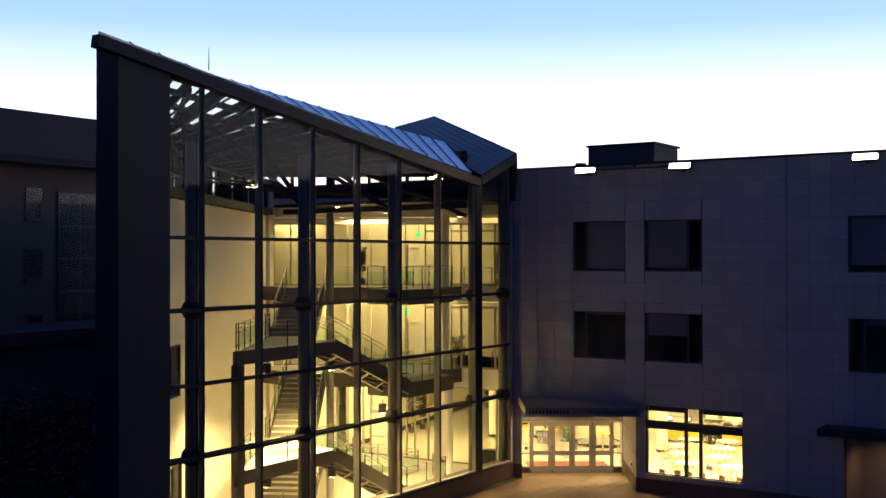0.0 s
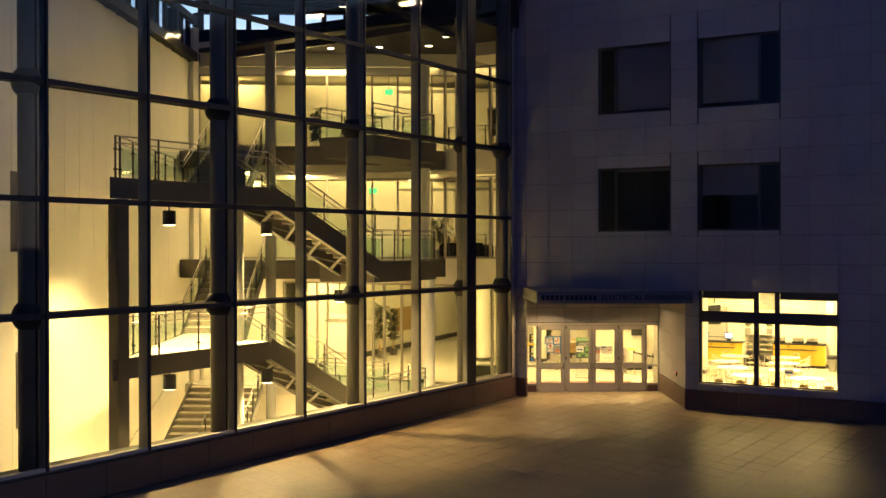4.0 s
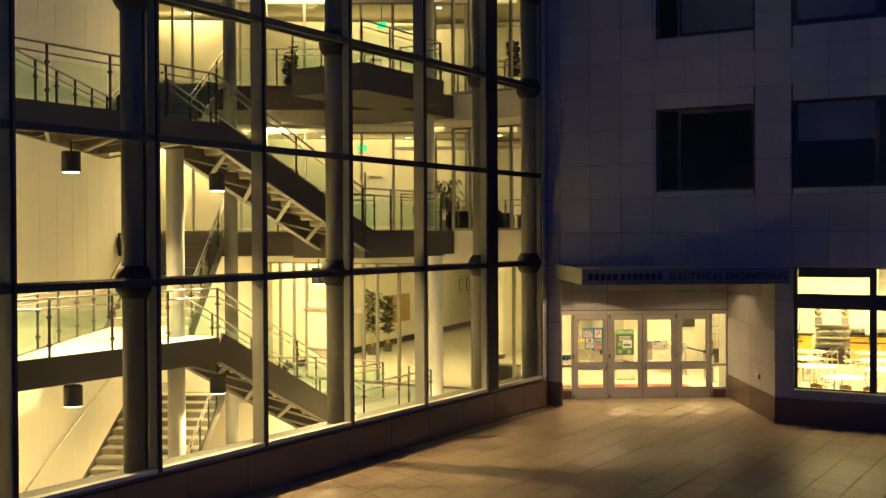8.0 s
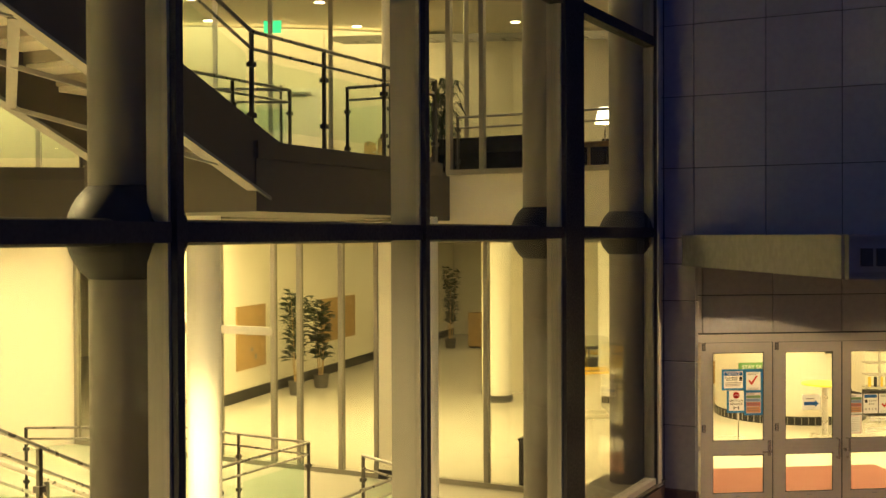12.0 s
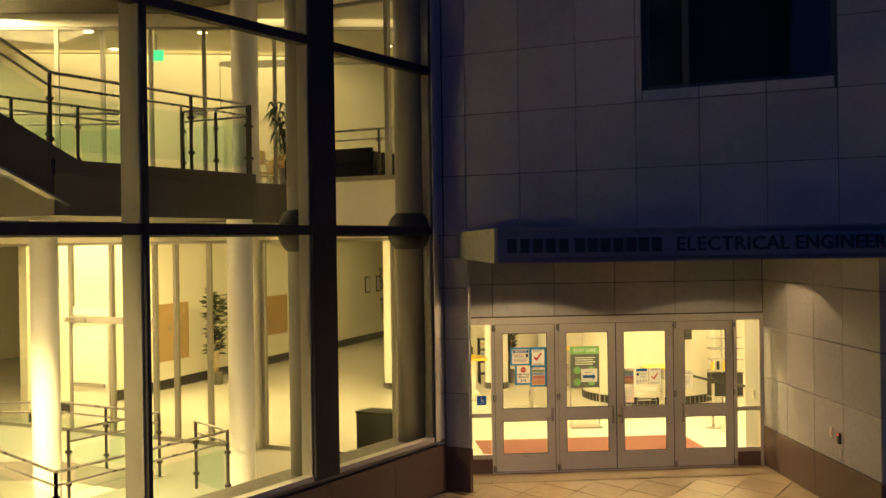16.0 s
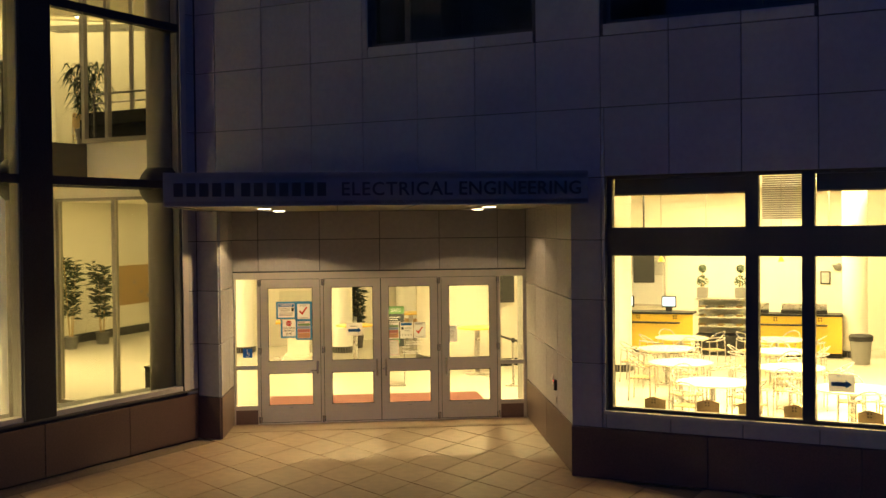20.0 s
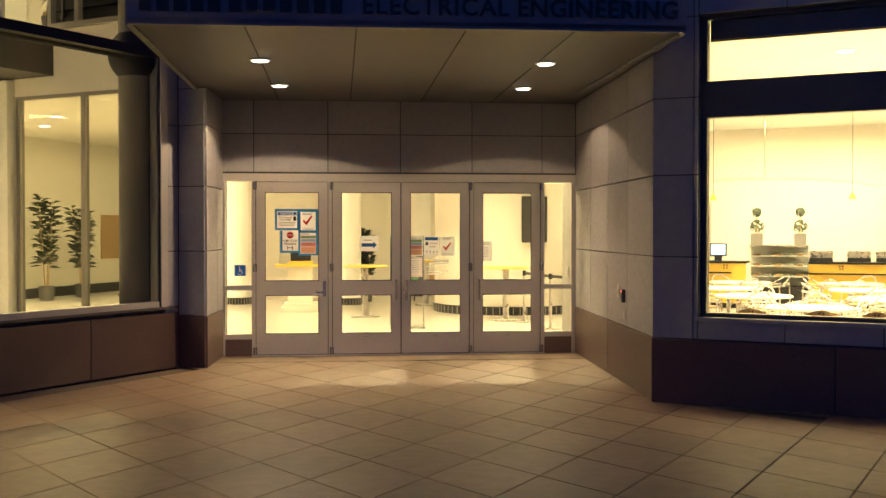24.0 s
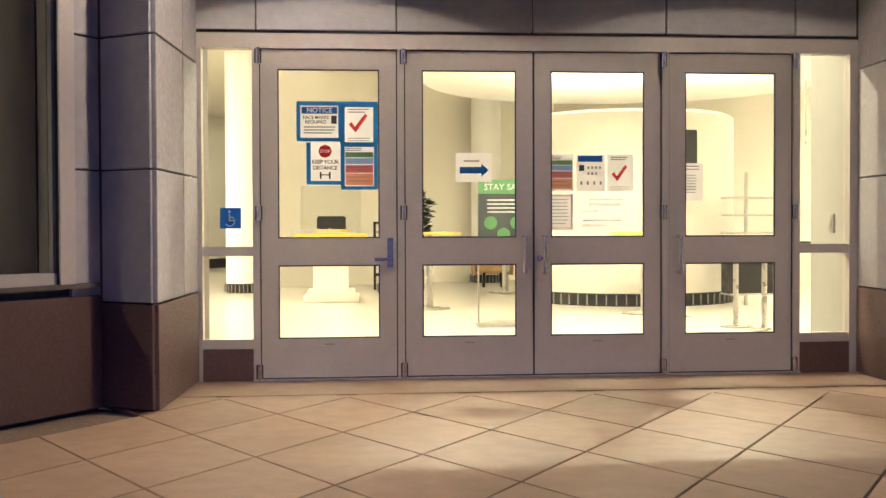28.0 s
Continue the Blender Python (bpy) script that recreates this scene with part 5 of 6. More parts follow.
lantern = tagged(new("window_lantern"), "low band of glazing between the hall roof and the gallery roof", "", "", "structure")
LA, LB_ = Vector((-13.5, -2.3, 0)), Vector((-3.2, 4.5, 0))
part("upstand", bar(LA + Vector((0, 0, 14.1)), LB_ + Vector((0, 0, 14.1)), 0.2, 0.5), STEEL, lantern)
part("head_beam", bar(LA + Vector((0, 0, 15.25)), LB_ + Vector((0, 0, 15.25)), 0.3, 0.5), STEEL, lantern)
for k in range(13):
    p = LA + (LB_ - LA) * (k / 12)
    part("post", bar(p + Vector((0, 0, 14.3)), p + Vector((0, 0, 15.05)), 0.16 if k % 3 else 0.5, 0.14), STEEL, lantern)
part("roof_deck", plate([Vector((-13.4, -2.6, 15.5)), Vector((-13.8, -2.0, 15.45)), Vector((-3.4, 4.9, 15.45)), Vector((-0.8, -0.4, 15.5))], 0.06), STEEL, lantern)

# clerestory between the top of the tall wall and the glazed slope
clere = tagged(new("window_clerestory"), "narrow clerestory glazing over the tall wall in dark posts", "", "", "structure")
DW = (W1 - W0).normalized()
span = (W1 - W0).length
part("head_beam", bar(W0 + Vector((0.1, 0, 14.68)), W1 + Vector((0.1, 0, 14.68)), 0.24, 0.26), STEEL, clere)
x = 2.2
while x < span - 0.3:
    p = W0 + DW * x
    part("post", bar(p + Vector((0, 0, 12.9)), p + Vector((0, 0, 14.6)), 0.14 if int(x / 1.15) % 3 else 0.42, 0.16), STEEL, clere)
    part("pane", bar(p + DW * 0.6 + Vector((0, 0, 13.75)) - DW * 0.5, p + DW * 0.6 + Vector((0, 0, 13.75)) + DW * 0.5, 0.012, 1.7), GLASS, clere).visible_shadow = False
    x += 1.15

for i in range(7):
    f0, f1 = i / 7, (i + 1) / 7
    q = [V + (E_ - V) * f0, V + (E_ - V) * f1, R1 + (R2 - R1) * f1, R1 + (R2 - R1) * f0]
    part("roof_panel", plate([q[1], q[0], q[3], q[2]], 0.10), ROOF_DARK, roof_hall)
    part("seam", bar(q[0] + Vector((0, 0, 0.04)), q[3] + Vector((0, 0, 0.04)), 0.04, 0.06), STEEL, roof_hall)
part("gable_wall", plate([E_, R2, Vector((-6.0, 2.0, 14.2)), Vector((0.25, -0.2, 14.2))], 0.12), ROOF_DARK, roof_hall)
part("gable_edge", bar(E_, R2, 0.12, 0.2), STEEL, roof_hall)
part("corner_post", box((-0.15, -0.34, 13.4), (0.15, -0.02, 15.6)), STEEL, roof_hall)
part("mast", tube((-1.0, -19.5, 17.2), (-1.0, -19.5, 18.0), 0.02, 8, 0.008), STEEL, roof_hall)

# steel on top of the tall wall and a ring beam round the hall
truss = thing("roof_truss", "dark steel chords and braces under the hall roof", "truss")
part("chord", bar(W0 + Vector((0.2, 0, 13.12)), W1 + Vector((0.2, 0, 13.12)), 0.34, 0.36), STEEL, truss)
for y in (-20.84, -15.10, -9.36, -3.62):
    for t in (0.45,):
        part("strut", tube((-0.44, y, 12.6), inner(y + 1.7, t) - Vector((0, 0, 0.2)), 0.09, 10), STEEL, truss)
        part("strut", tube((-0.44, y, 12.6), inner(y - 1.7 if y > -20 else y, t) - Vector((0, 0, 0.2)), 0.09, 10), STEEL, truss)
for y0, y1 in zip((-20.84, -15.10, -9.36), (-15.10, -9.36, -3.62)):
    b = inner(y1, 1.0) - Vector((0, 0, 0.8))
    part("tie_rod", tube((-0.44, y0, 13.2), b, 0.05, 10), STEEL, truss)
    part("tie_rod", tube((-0.44, y1, 13.2), b, 0.05, 10), STEEL, truss)
part("ring_beam", bar((-12.6, -2.4, 13.1), (-4.7, -3.0, 13.1), 0.2, 0.26), STEEL, truss)
part("ring_beam", bar((-4.7, -3.0, 13.1), (-0.5, -3.62, 13.1), 0.2, 0.26), STEEL, truss)
deck = thing("ceiling_deck", "dark ceiling deck over the gallery side of the hall", "ceiling deck")
part("deck", prism([(-13.4, -2.6), (-2.6, 4.7), (-0.4, 1.5), (-0.4, -3.0), (-5.5, -3.3)], 13.35, 13.5), STEEL, deck)
for x, y in ((-8.0, -0.6), (-6.2, 0.2), (-4.4, 1.0), (-9.8, -1.4)):
    down_light((x, y, 13.33), 0.13)
for x, y in ((-0.7, -3.75), (-0.7, -9.5)):
    o = thing("flood_lamp", "small lit flood lamp fixed to a hall column", "flood lamp", look((x, y, 12.6), (x - 3, y + 3, 5)), "small flood lamps in the hall")
    part("housing", box((-0.14, -0.06, -0.02), (0.14, 0.06, 0.10), 0.01), BLACK, o)
    part("lens", box((-0.12, -0.05, -0.03), (0.12, 0.05, -0.021)), LAMP_ON, o)

# ---- cafe and lobby behind the facade ----
LOB = [(-0.36, 1.2), (-0.2, 1.25), (3.95, 4.1), (6.5, 0.36), (20, 0.36), (20, 17.3), (-0.36, 17.3)]
solid("floor_cafe", prism(LOB, -0.35, 0.0), TERRAZZO, "pale tiled floor of the lobby and cafe", kind="structure")
solid("ceiling_cafe", prism(LOB, 4.30, 4.6), WHITE, "white ceiling of the lobby and cafe", kind="structure")
solid("wall_cafe_east", box((19.7, 0.36, 0), (20, 17.3, 4.3)), WHITE, "white end wall of the cafe", kind="structure")

# cafe window frames
cw = tagged(new("window_cafe"), "wide lit cafe window in a dark steel frame", "", "", "structure")
FRM = box((6.88, 0.06, 2.93), (11.36, 0.20, 3.30))
part("mid_band", FRM, FRAME, cw, "dark spandrel between lower and upper panes")
for x0, x1, z0, z1 in ((6.88, 6.94, 0.9, 3.97), (8.68, 8.84, 0.9, 3.97), (9.36, 9.51, 0.9, 3.97), (11.30, 11.36, 0.9, 3.97)):
    for a, b in ((z0, 2.93), (3.30, z1)):
        part("mullion", box((x0, 0.08, a), (x1, 0.18, b)), FRAME, cw)
for x0, x1 in ((6.94, 8.68), (8.84, 9.36), (9.51, 11.30)):
    part("head_rail", box((x0, 0.08, 3.93), (x1, 0.18, 3.97)), FRAME, cw)
    part("foot_rail", box((x0, 0.08, 0.90), (x1, 0.18, 0.94)), FRAME, cw)
    part("pane", box((x0, 0.125, 0.94), (x1, 0.133, 2.93)), GLASS, cw).visible_shadow = False
    part("pane", box((x0, 0.125, 3.30), (x1, 0.133, 3.93)), GLASS, cw).visible_shadow = False
part("window_sill", box((6.86, -0.06, 0.86), (11.38, 0.36, 0.90)), ALU, cw)
for x0, x1 in ((6.94, 8.68), (9.51, 11.30)):
    o = thing("roller_shade", "dark roller shade drawn a little at the top of the pane", "shade", pose(x0, 0.17, 3.74), "roller shades of the cafe window")
    part("fabric", box((0.01, 0, 0), (x1 - x0 - 0.01, 0.006, 0.19)), STRING, o)
    part("bottom_bar", box((0.01, -0.006, -0.025), (x1 - x0 - 0.01, 0.014, 0.0)), BOARD, o)
bl = thing("window_blind", "half-closed slatted blind in the small upper pane", "blind", pose(8.86, 0.21, 3.40))
for k in range(20):
    part("slat", bar((0.0, 0.0, k * 0.027), (0.48, 0.0, k * 0.027), 0.006, 0.017), BLIND, bl)
o = thing("notice", "white sheet with a blue arrow on the cafe window", "notice", pose(9.66, 0.118, 1.30), "notices on the doors")
part("sheet", box((0, 0, 0), (0.30, 0.002, 0.22)), PAPER, o)
part("arrow_shaft", box((0.03, -0.002, 0.07), (0.20, 0, 0.12)), BLUE, o)
bm = bmesh.new()
bm.faces.new([bm.verts.new(p) for p in ((0.195, -0.002, 0.045), (0.27, -0.002, 0.095), (0.195, -0.002, 0.145))])
part("arrow_head", bm, BLUE, o)

WOOD = material("bent_plywood", (0.56, 0.38, 0.17), 0.4, grain=0.2, scale=9, stretch=(6, 1, 1))
TABLE_TOP = material("pale_laminate", (0.80, 0.72, 0.55), 0.3, grain=0.08, scale=8)


def cafe_table(x, y, first=[]):
    if first:
        return copy_thing(first[0], pose(x, y, 0))
    o = thing("cafe_table", "round cafe table with a pale top on a steel pedestal", "table", pose(x, y, 0), "round cafe tables")
    part("tabletop", lathe([(0.57, 0.715), (0.60, 0.725), (0.60, 0.745), (0.59, 0.75)], 48), TABLE_TOP, o)
    part("pedestal", tube((0, 0, 0.03), (0, 0, 0.715), 0.04, 16), CHROME, o)
    part("base", lathe([(0.24, 0.0), (0.24, 0.015), (0.05, 0.04)], 32), CHROME, o)
    for k in range(4):
        a = radians(45 + 90 * k)
        part("arm", bar((0, 0, 0.69), (0.34 * math.cos(a), 0.34 * math.sin(a), 0.708), 0.03, 0.02), CHROME, o)
    first.append(o)
    return o


def bistro_chair(x, y, rz, first=[]):
    if first:
        return copy_thing(first[0], pose(x, y, 0, 0, 0, rz))
    o = thing("bistro_chair", "bright steel tube chair with a slatted seat and looped back", "chair", pose(x, y, 0, 0, 0, rz), "steel chairs round the cafe tables")
    for k in range(6):
        part("seat_slat", box((-0.20, -0.19 + 0.066 * k, 0.435), (0.20, -0.145 + 0.066 * k, 0.45)), WOOD, o)
    for sx in (-1, 1):
        part("seat_rail", bar((sx * 0.19, -0.20, 0.425), (sx * 0.19, 0.20, 0.425), 0.02, 0.02), CHROME, o)
        part("leg", tube((sx * 0.21, -0.20, 0.0), (sx * 0.20, -0.19, 0.66), 0.013, 8), CHROME, o)
        part("leg", tube((sx * 0.20, 0.22, 0.0), (sx * 0.19, 0.19, 0.66), 0.013, 8), CHROME, o)
    for h, r0, r1 in ((0.665, 0.235, 0.25), (0.78, 0.20, 0.26)):
        bm = bmesh.new()
        lo_ = -70 if h < 0.7 else 0
        pts = [(r0 * math.cos(radians(t)), 0.02 + r1 * math.sin(radians(t)), h + (0.04 * math.sin(radians(t)) if h < 0.7 else 0.07 * max(0.0, math.sin(radians(t))) - 0.10 * (1 - math.sin(radians(t))))) for t in range(lo_, 181 - lo_, 20)]
        for p, q in zip(pts, pts[1:]):
            tube(p, q, 0.013, 8, bm=bm)
        part("arm_loop" if h < 0.7 else "back_loop", bm, CHROME, o, smooth=True)
    first.append(o)
    return o


def cafe_chair(x, y, rz, first=[]):
    if first:
        return copy_thing(first[0], pose(x, y, 0, 0, 0, rz))
    o = thing("cafe_chair", "steel tube chair with a plywood seat and curved back", "chair", pose(x, y, 0, 0, 0, rz), "chairs round the cafe tables")
    part("seat", box((-0.20, -0.20, 0.43), (0.20, 0.20, 0.45), 0.008), WOOD, o)
    for sx, sy in ((-1, -1), (1, -1), (-1, 1), (1, 1)):
        part("leg", tube((sx * 0.20, sy * 0.19, 0.0), (sx * 0.18, sy * 0.18, 0.66 if sy > 0 else 0.43), 0.011, 8), CHROME, o)
    bm = bmesh.new()
    pts = [(0.27 * math.cos(radians(a)), 0.02 + 0.22 * math.sin(radians(a)), 0.66 + 0.05 * math.sin(radians(a))) for a in range(0, 181, 20)]
    for p, q in zip(pts, pts[1:]):
        tube(p, q, 0.012, 8, bm=bm)
    part("back_rail", bm, CHROME, o)
    bm = bmesh.new()
    n = 8
    rows_ = []
    for k in range(n + 1):
        a = radians(50 + 80 * k / n)
        rows_.append([(0.24 * math.cos(a), 0.02 + 0.22 * math.sin(a) + dy, z) for dy, z in ((0.0, 0.62), (0.0, 0.93 - 0.05 * abs(k - n / 2) / 4), (0.012, 0.93 - 0.05 * abs(k - n / 2) / 4), (0.012, 0.62))])
    vv = [[bm.verts.new(p) for p in r] for r in rows_]
    for r, q in zip(vv, vv[1:]):
        for i in range(4):
            bm.faces.new((r[i], q[i], q[(i + 1) % 4], r[(i + 1) % 4]))
    bm.faces.new(vv[0])
    bm.faces.new(vv[-1][::-1])
    bmesh.ops.recalc_face_normals(bm, faces=bm.faces[:])
    br = part("backrest", bm, WOOD, o)
    for dx in (-0.028, 0.012):
        for z in (0.835, 0.875):
            part("square_inlay", box((dx, 0.252, z), (dx + 0.018, 0.258, z + 0.018)), INK, br)
            part("square_inlay", box((dx, 0.225, z), (dx + 0.018, 0.2385, z + 0.018)), INK, br)
    first.append(o)
    return o


rc = random.Random(11)
for x, y in ((4.6, 11.2), (4.95, 8.9), (5.9, 6.7), (7.15, 4.3), (6.65, 11.6), (7.2, 9.3), (7.9, 6.75), (9.3, 4.45), (10.2, 9.2), (11.2, 6.4)):
    cafe_table(x, y)
    a0 = rc.uniform(0, 90)
    for k in range(4):
        a = a0 + 90 * k + rc.uniform(-15, 15)
        d = rc.uniform(0.66, 0.80)
        bistro_chair(x + d * math.cos(radians(a)), y + d * math.sin(radians(a)), a - 90 + rc.uniform(-8, 8))
for x in (7.15, 7.85, 8.45, 9.05, 10.0, 10.8):
    cafe_chair(x, 1.5 + rc.uniform(-0.05, 0.05), 180 + rc.uniform(-8, 8))

# counter, display case, things on the counter
for x, y in ((3.6, 12.9), (6.4, 13.3), (9.2, 13.6)):
    o = thing("pendant_lamp", "small brass cone pendant over the cafe counter", "pendant lamp", pose(x, y, 2.42), "cone pendants over the counter")
    part("shade", lathe([(0.09, 0.0), (0.02, 0.13), (0.012, 0.14)], 20), MAPLE, o)
    part("bulb", lathe([(0.05, 0.004), (0.05, 0.03)], 14), LAMP_ON, o)
    part("cord", tube((0, 0, 0.14), (0, 0, 1.88), 0.006, 6), BLACK, o)
CM = pose(2.0, 14.0, 0, 0, 0, 8.5)
for x0, x1 in ((0.0, 2.0), (3.35, 5.6)):
    o = thing("cafe_counter", "yellow maple cafe counter with a dark top and shelf", "counter", CM @ Matrix.Translation((x0, 0, 0)), "cafe counters")
    w = x1 - x0
    part("front_panel", box((0, 0, 0.12), (w, 0.05, 1.02)), MAPLE, o)
    part("kick_base", box((0.02, 0.06, 0.0), (w - 0.02, 0.5, 0.12)), BLACK, o)
    part("worktop", box((-0.02, -0.04, 1.02), (w + 0.02, 0.75, 1.07), 0.008), BLACK, o)
    part("tray_shelf", box((0.0, -0.28, 0.80), (w * 0.85, -0.0, 0.83), 0.01), BLACK, o)
    part("side_panel", box((0, 0.05, 0.12), (0.05, 0.7, 1.02)), MAPLE, o)
    for c in (0.28, 0.75):
        for dx in (0, 0.06):
            for dz in (0, 0.06):
                part("square_inlay", box((w * c + dx, -0.004, 0.90 + dz), (w * c + dx + 0.035, 0, 0.935 + dz)), BLACK, o)
o = thing("display_case", "glass pastry display case with shelves between the counters", "display case", CM @ Matrix.Translation((2.05, -0.05, 0)))
part("base", box((0, 0.0, 0.0), (1.28, 0.8, 0.50)), BLACK, o)
for z in (0.72, 0.95, 1.18):
    part("shelf", box((0.03, 0.03, z), (1.25, 0.7, z + 0.02)), WHITE, o)
    for k in range(5):
        part("tray", box((0.1 + 0.23 * k, 0.1, z + 0.022), (0.26 + 0.23 * k, 0.4, z + 0.07), 0.01), WOOD if (k + int(z * 10)) % 2 else PAPER, o)
part("front_glass", box((0, 0, 0.5), (1.28, 0.01, 1.40)), GLASS, o).visible_shadow = False
part("lid", box((0, 0, 1.40), (1.28, 0.8, 1.44)), CHROME, o)
part("back_panel", box((0, 0.78, 0.5), (1.28, 0.8, 1.40)), WHITE, o)


def topiary(m):
    o = thing("topiary", "clipped ball topiary in a grey square pot", "plant", m, "small topiary trees")
    part("pot", box((-0.13, -0.13, 0), (0.13, 0.13, 0.26), 0.01), COLUMN, o)
    part("stem", tube((0, 0, 0.26), (0, 0, 0.85), 0.012, 8), WOOD, o)
    rl = random.Random(5)
    for z, r in ((0.42, 0.15), (0.74, 0.10)):
        bm = bmesh.new()
        for k in range(160):
            d = Vector((rl.gauss(0, 1), rl.gauss(0, 1), rl.gauss(0, 1))).normalized()
            c = Vector((0, 0, z)) + d * r * rl.uniform(0.85, 1.08)
            t = d.orthogonal().normalized() * 0.022
            s = d.cross(t).normalized() * 0.022 + d * 0.012
            bm.faces.new([bm.verts.new(c + v) for v in (-t, -s, t, s)])
        part("leaf_ball", bm, LEAF, o)


topiary(CM @ Matrix.Translation((2.2, 0.45, 1.44)))
topiary(CM @ Matrix.Translation((3.15, 0.45, 1.44)))
SCREEN = glow("screen_glow", (0.55, 0.75, 1.0), 1.3)
for x in (0.25, 1.35):
    o = thing("till", "black till with a lit blue-white screen", "till", CM @ Matrix.Translation((x, 0.35, 1.07)), "tills on the counter")
    part("stand", box((-0.08, -0.05, 0), (0.08, 0.1, 0.12)), BLACK, o)
    part("body", box((-0.19, -0.02, 0.10), (0.19, 0.04, 0.40), 0.01), BLACK, o)
    part("screen", box((-0.16, -0.026, 0.14), (0.16, -0.021, 0.37)), SCREEN, o)
for x in (3.6, 4.4, 5.0):
    o = thing("counter_tray", "low dark tray rack on the counter", "tray", CM @ Matrix.Translation((x, 0.3, 1.07)), "trays on the counter")
    part("tray", box((-0.25, -0.15, 0), (0.25, 0.2, 0.09), 0.01), BLACK, o)
    part("guard", box((-0.25, 0.15, 0.09), (0.25, 0.17, 0.24)), CHROME, o)


def tv(m, hang):
    o = thing("wall_screen", "black wall-mounted display screen, switched off", "screen", m, "wall screens")
    part("panel", box((-0.28, -0.05, -0.48), (0.28, 0, 0.48), 0.01), BLACK, o)
    part("bezel", box((-0.25, -0.055, -0.45), (0.25, -0.051, 0.45)), BLACK, o)
    if hang:
        part("hanger", tube((0, 0.02, 0.4), (0, 0.02, 0.48 + hang), 0.025, 10), BLACK, o)
    else:
        part("bracket", box((-0.1, 0, -0.1), (0.1, 0.12, 0.1)), BLACK, o)


tv(pose(2.4, 15.2, 2.25, 0, 0, 12), 1.6)
tv(pose(0.60, 10.12, 2.0, 0, 0, 45), 0)


def white_column(x, y, r=0.30):
    o = thing("white_column", "round white column with a dark slatted base", "column", pose(x, y, 0), "white lobby columns")
    part("shaft", tube((0, 0, 0.0), (0, 0, 4.3), r, 32), WHITE, o)
    part("base", tube((0, 0, 0.0), (0, 0, 0.16), r + 0.015, 32), BLACK, o)
    for k in range(28):
        a = 2 * math.pi * k / 28
        part("base_slat", box((-0.006, -0.02, 0.01), (0.006, 0.0, 0.15)), COLUMN, o).matrix_basis = Matrix.Rotation(a, 4, "Z") @ Matrix.Translation((0, -r - 0.016, 0))


for x, y in ((3.3, 10.6), (7.75, 15.4), (-7.2, 10.2), (-4.75, 11.3), (-4.95, 15.1), (12.2, 8.5)):
    white_column(x, y)
o = thing("trash_bin", "grey plastic bin with a black liner", "bin", pose(8.1, 13.9, 0))
part("body", lathe([(0.20, 0.0), (0.25, 0.60), (0.26, 0.62)], 24), COLUMN, o)
part("liner", lathe([(0.27, 0.55), (0.28, 0.66), (0.22, 0.70), (0.18, 0.66)], 24), BLACK, o)
o = thing("drinks_cabinet", "pale cream service cabinet", "cabinet", pose(8.6, 14.3, 0))
part("body", box((0, 0, 0.06), (0.9, 0.7, 1.1), 0.01), CREAM, o)
part("kick_base", box((0.02, 0.03, 0), (0.88, 0.68, 0.06)), BLACK, o)
part("worktop", box((-0.02, -0.02, 1.1), (0.92, 0.72, 1.14)), CREAM, o)

# curved wall of the rotunda, its soffit and cove light
rot = tagged(new("wall_rotunda"), "curved cream wall drum with a dark base in the lobby", "", "", "structure")
rot.location = (-0.60, 11.35, 0)
part("drum", lathe([(1.6, 0.0), (1.6, 2.75), (1.5, 2.8)], 72), DRUM, rot, smooth=False)
part("dark_base", lathe([(1.62, 0.0), (1.62, 0.17), (1.6, 0.18)], 72), BLACK, rot)
for k in range(72):
    ob = part("base_slat", box((-0.008, -0.015, 0.012), (0.008, 0.0, 0.16)), COLUMN, rot)
    ob.matrix_basis = Matrix.Rotation(2 * math.pi * k / 72, 4, "Z") @ Matrix.Translation((0, -1.62, 0))
sof = thing("ring_soffit", "curved white soffit ring hung below the lobby ceiling", "soffit", pose(-0.60, 11.35, 0))
part("ring", lathe([(2.1, 3.55), (3.1, 3.35), (3.2, 3.42), (3.2, 4.3)], 72), WHITE, sof)
arc = thing("arched_soffit", "arched white bulkhead over the cafe counter", "soffit", pose(4.6, 13.3, 0, 0, 0, 8.5))
bm = bmesh.new()
prev = None
for k in range(25):
    a = math.pi * k / 24
    p = [bm.verts.new((2.9 * math.cos(a), y, 2.36 + 0.50 * math.sin(a) + dz)) for y, dz in ((0, 0), (0.12, 0), (0.12, 0.07), (0, 0.07))]
    if prev:
        for i in range(4):
            bm.faces.new((prev[i], p[i], p[(i + 1) % 4], prev[(i + 1) % 4]))
    prev = p
part("arch", bm, WHITE, arc)
for x in (-2.85, 0.0, 2.85):
    part("hanger", tube((x, 0.06, 2.4 if x else 2.9), (x, 0.06, 4.32), 0.012, 8), CHROME, arc)

# lobby furniture
def tall_table(x, y):
    o = thing("standing_table", "round yellow-topped standing table on a steel post", "table", pose(x, y, 0), "standing tables in the lobby")
    part("tabletop", lathe([(0.43, 1.02), (0.45, 1.03), (0.45, 1.05), (0.44, 1.06)], 36), MAPLE, o)
    part("post", tube((0, 0, 0.02), (0, 0, 1.02), 0.06, 20), CHROME, o)
    part("base", lathe([(0.30, 0.0), (0.30, 0.012), (0.08, 0.035)], 32), CHROME, o)


for x, y in ((-2.35, 8.25), (0.6, 8.75), (-3.0, 12.0), (-5.4, 12.5)):
    tall_table(x, y)


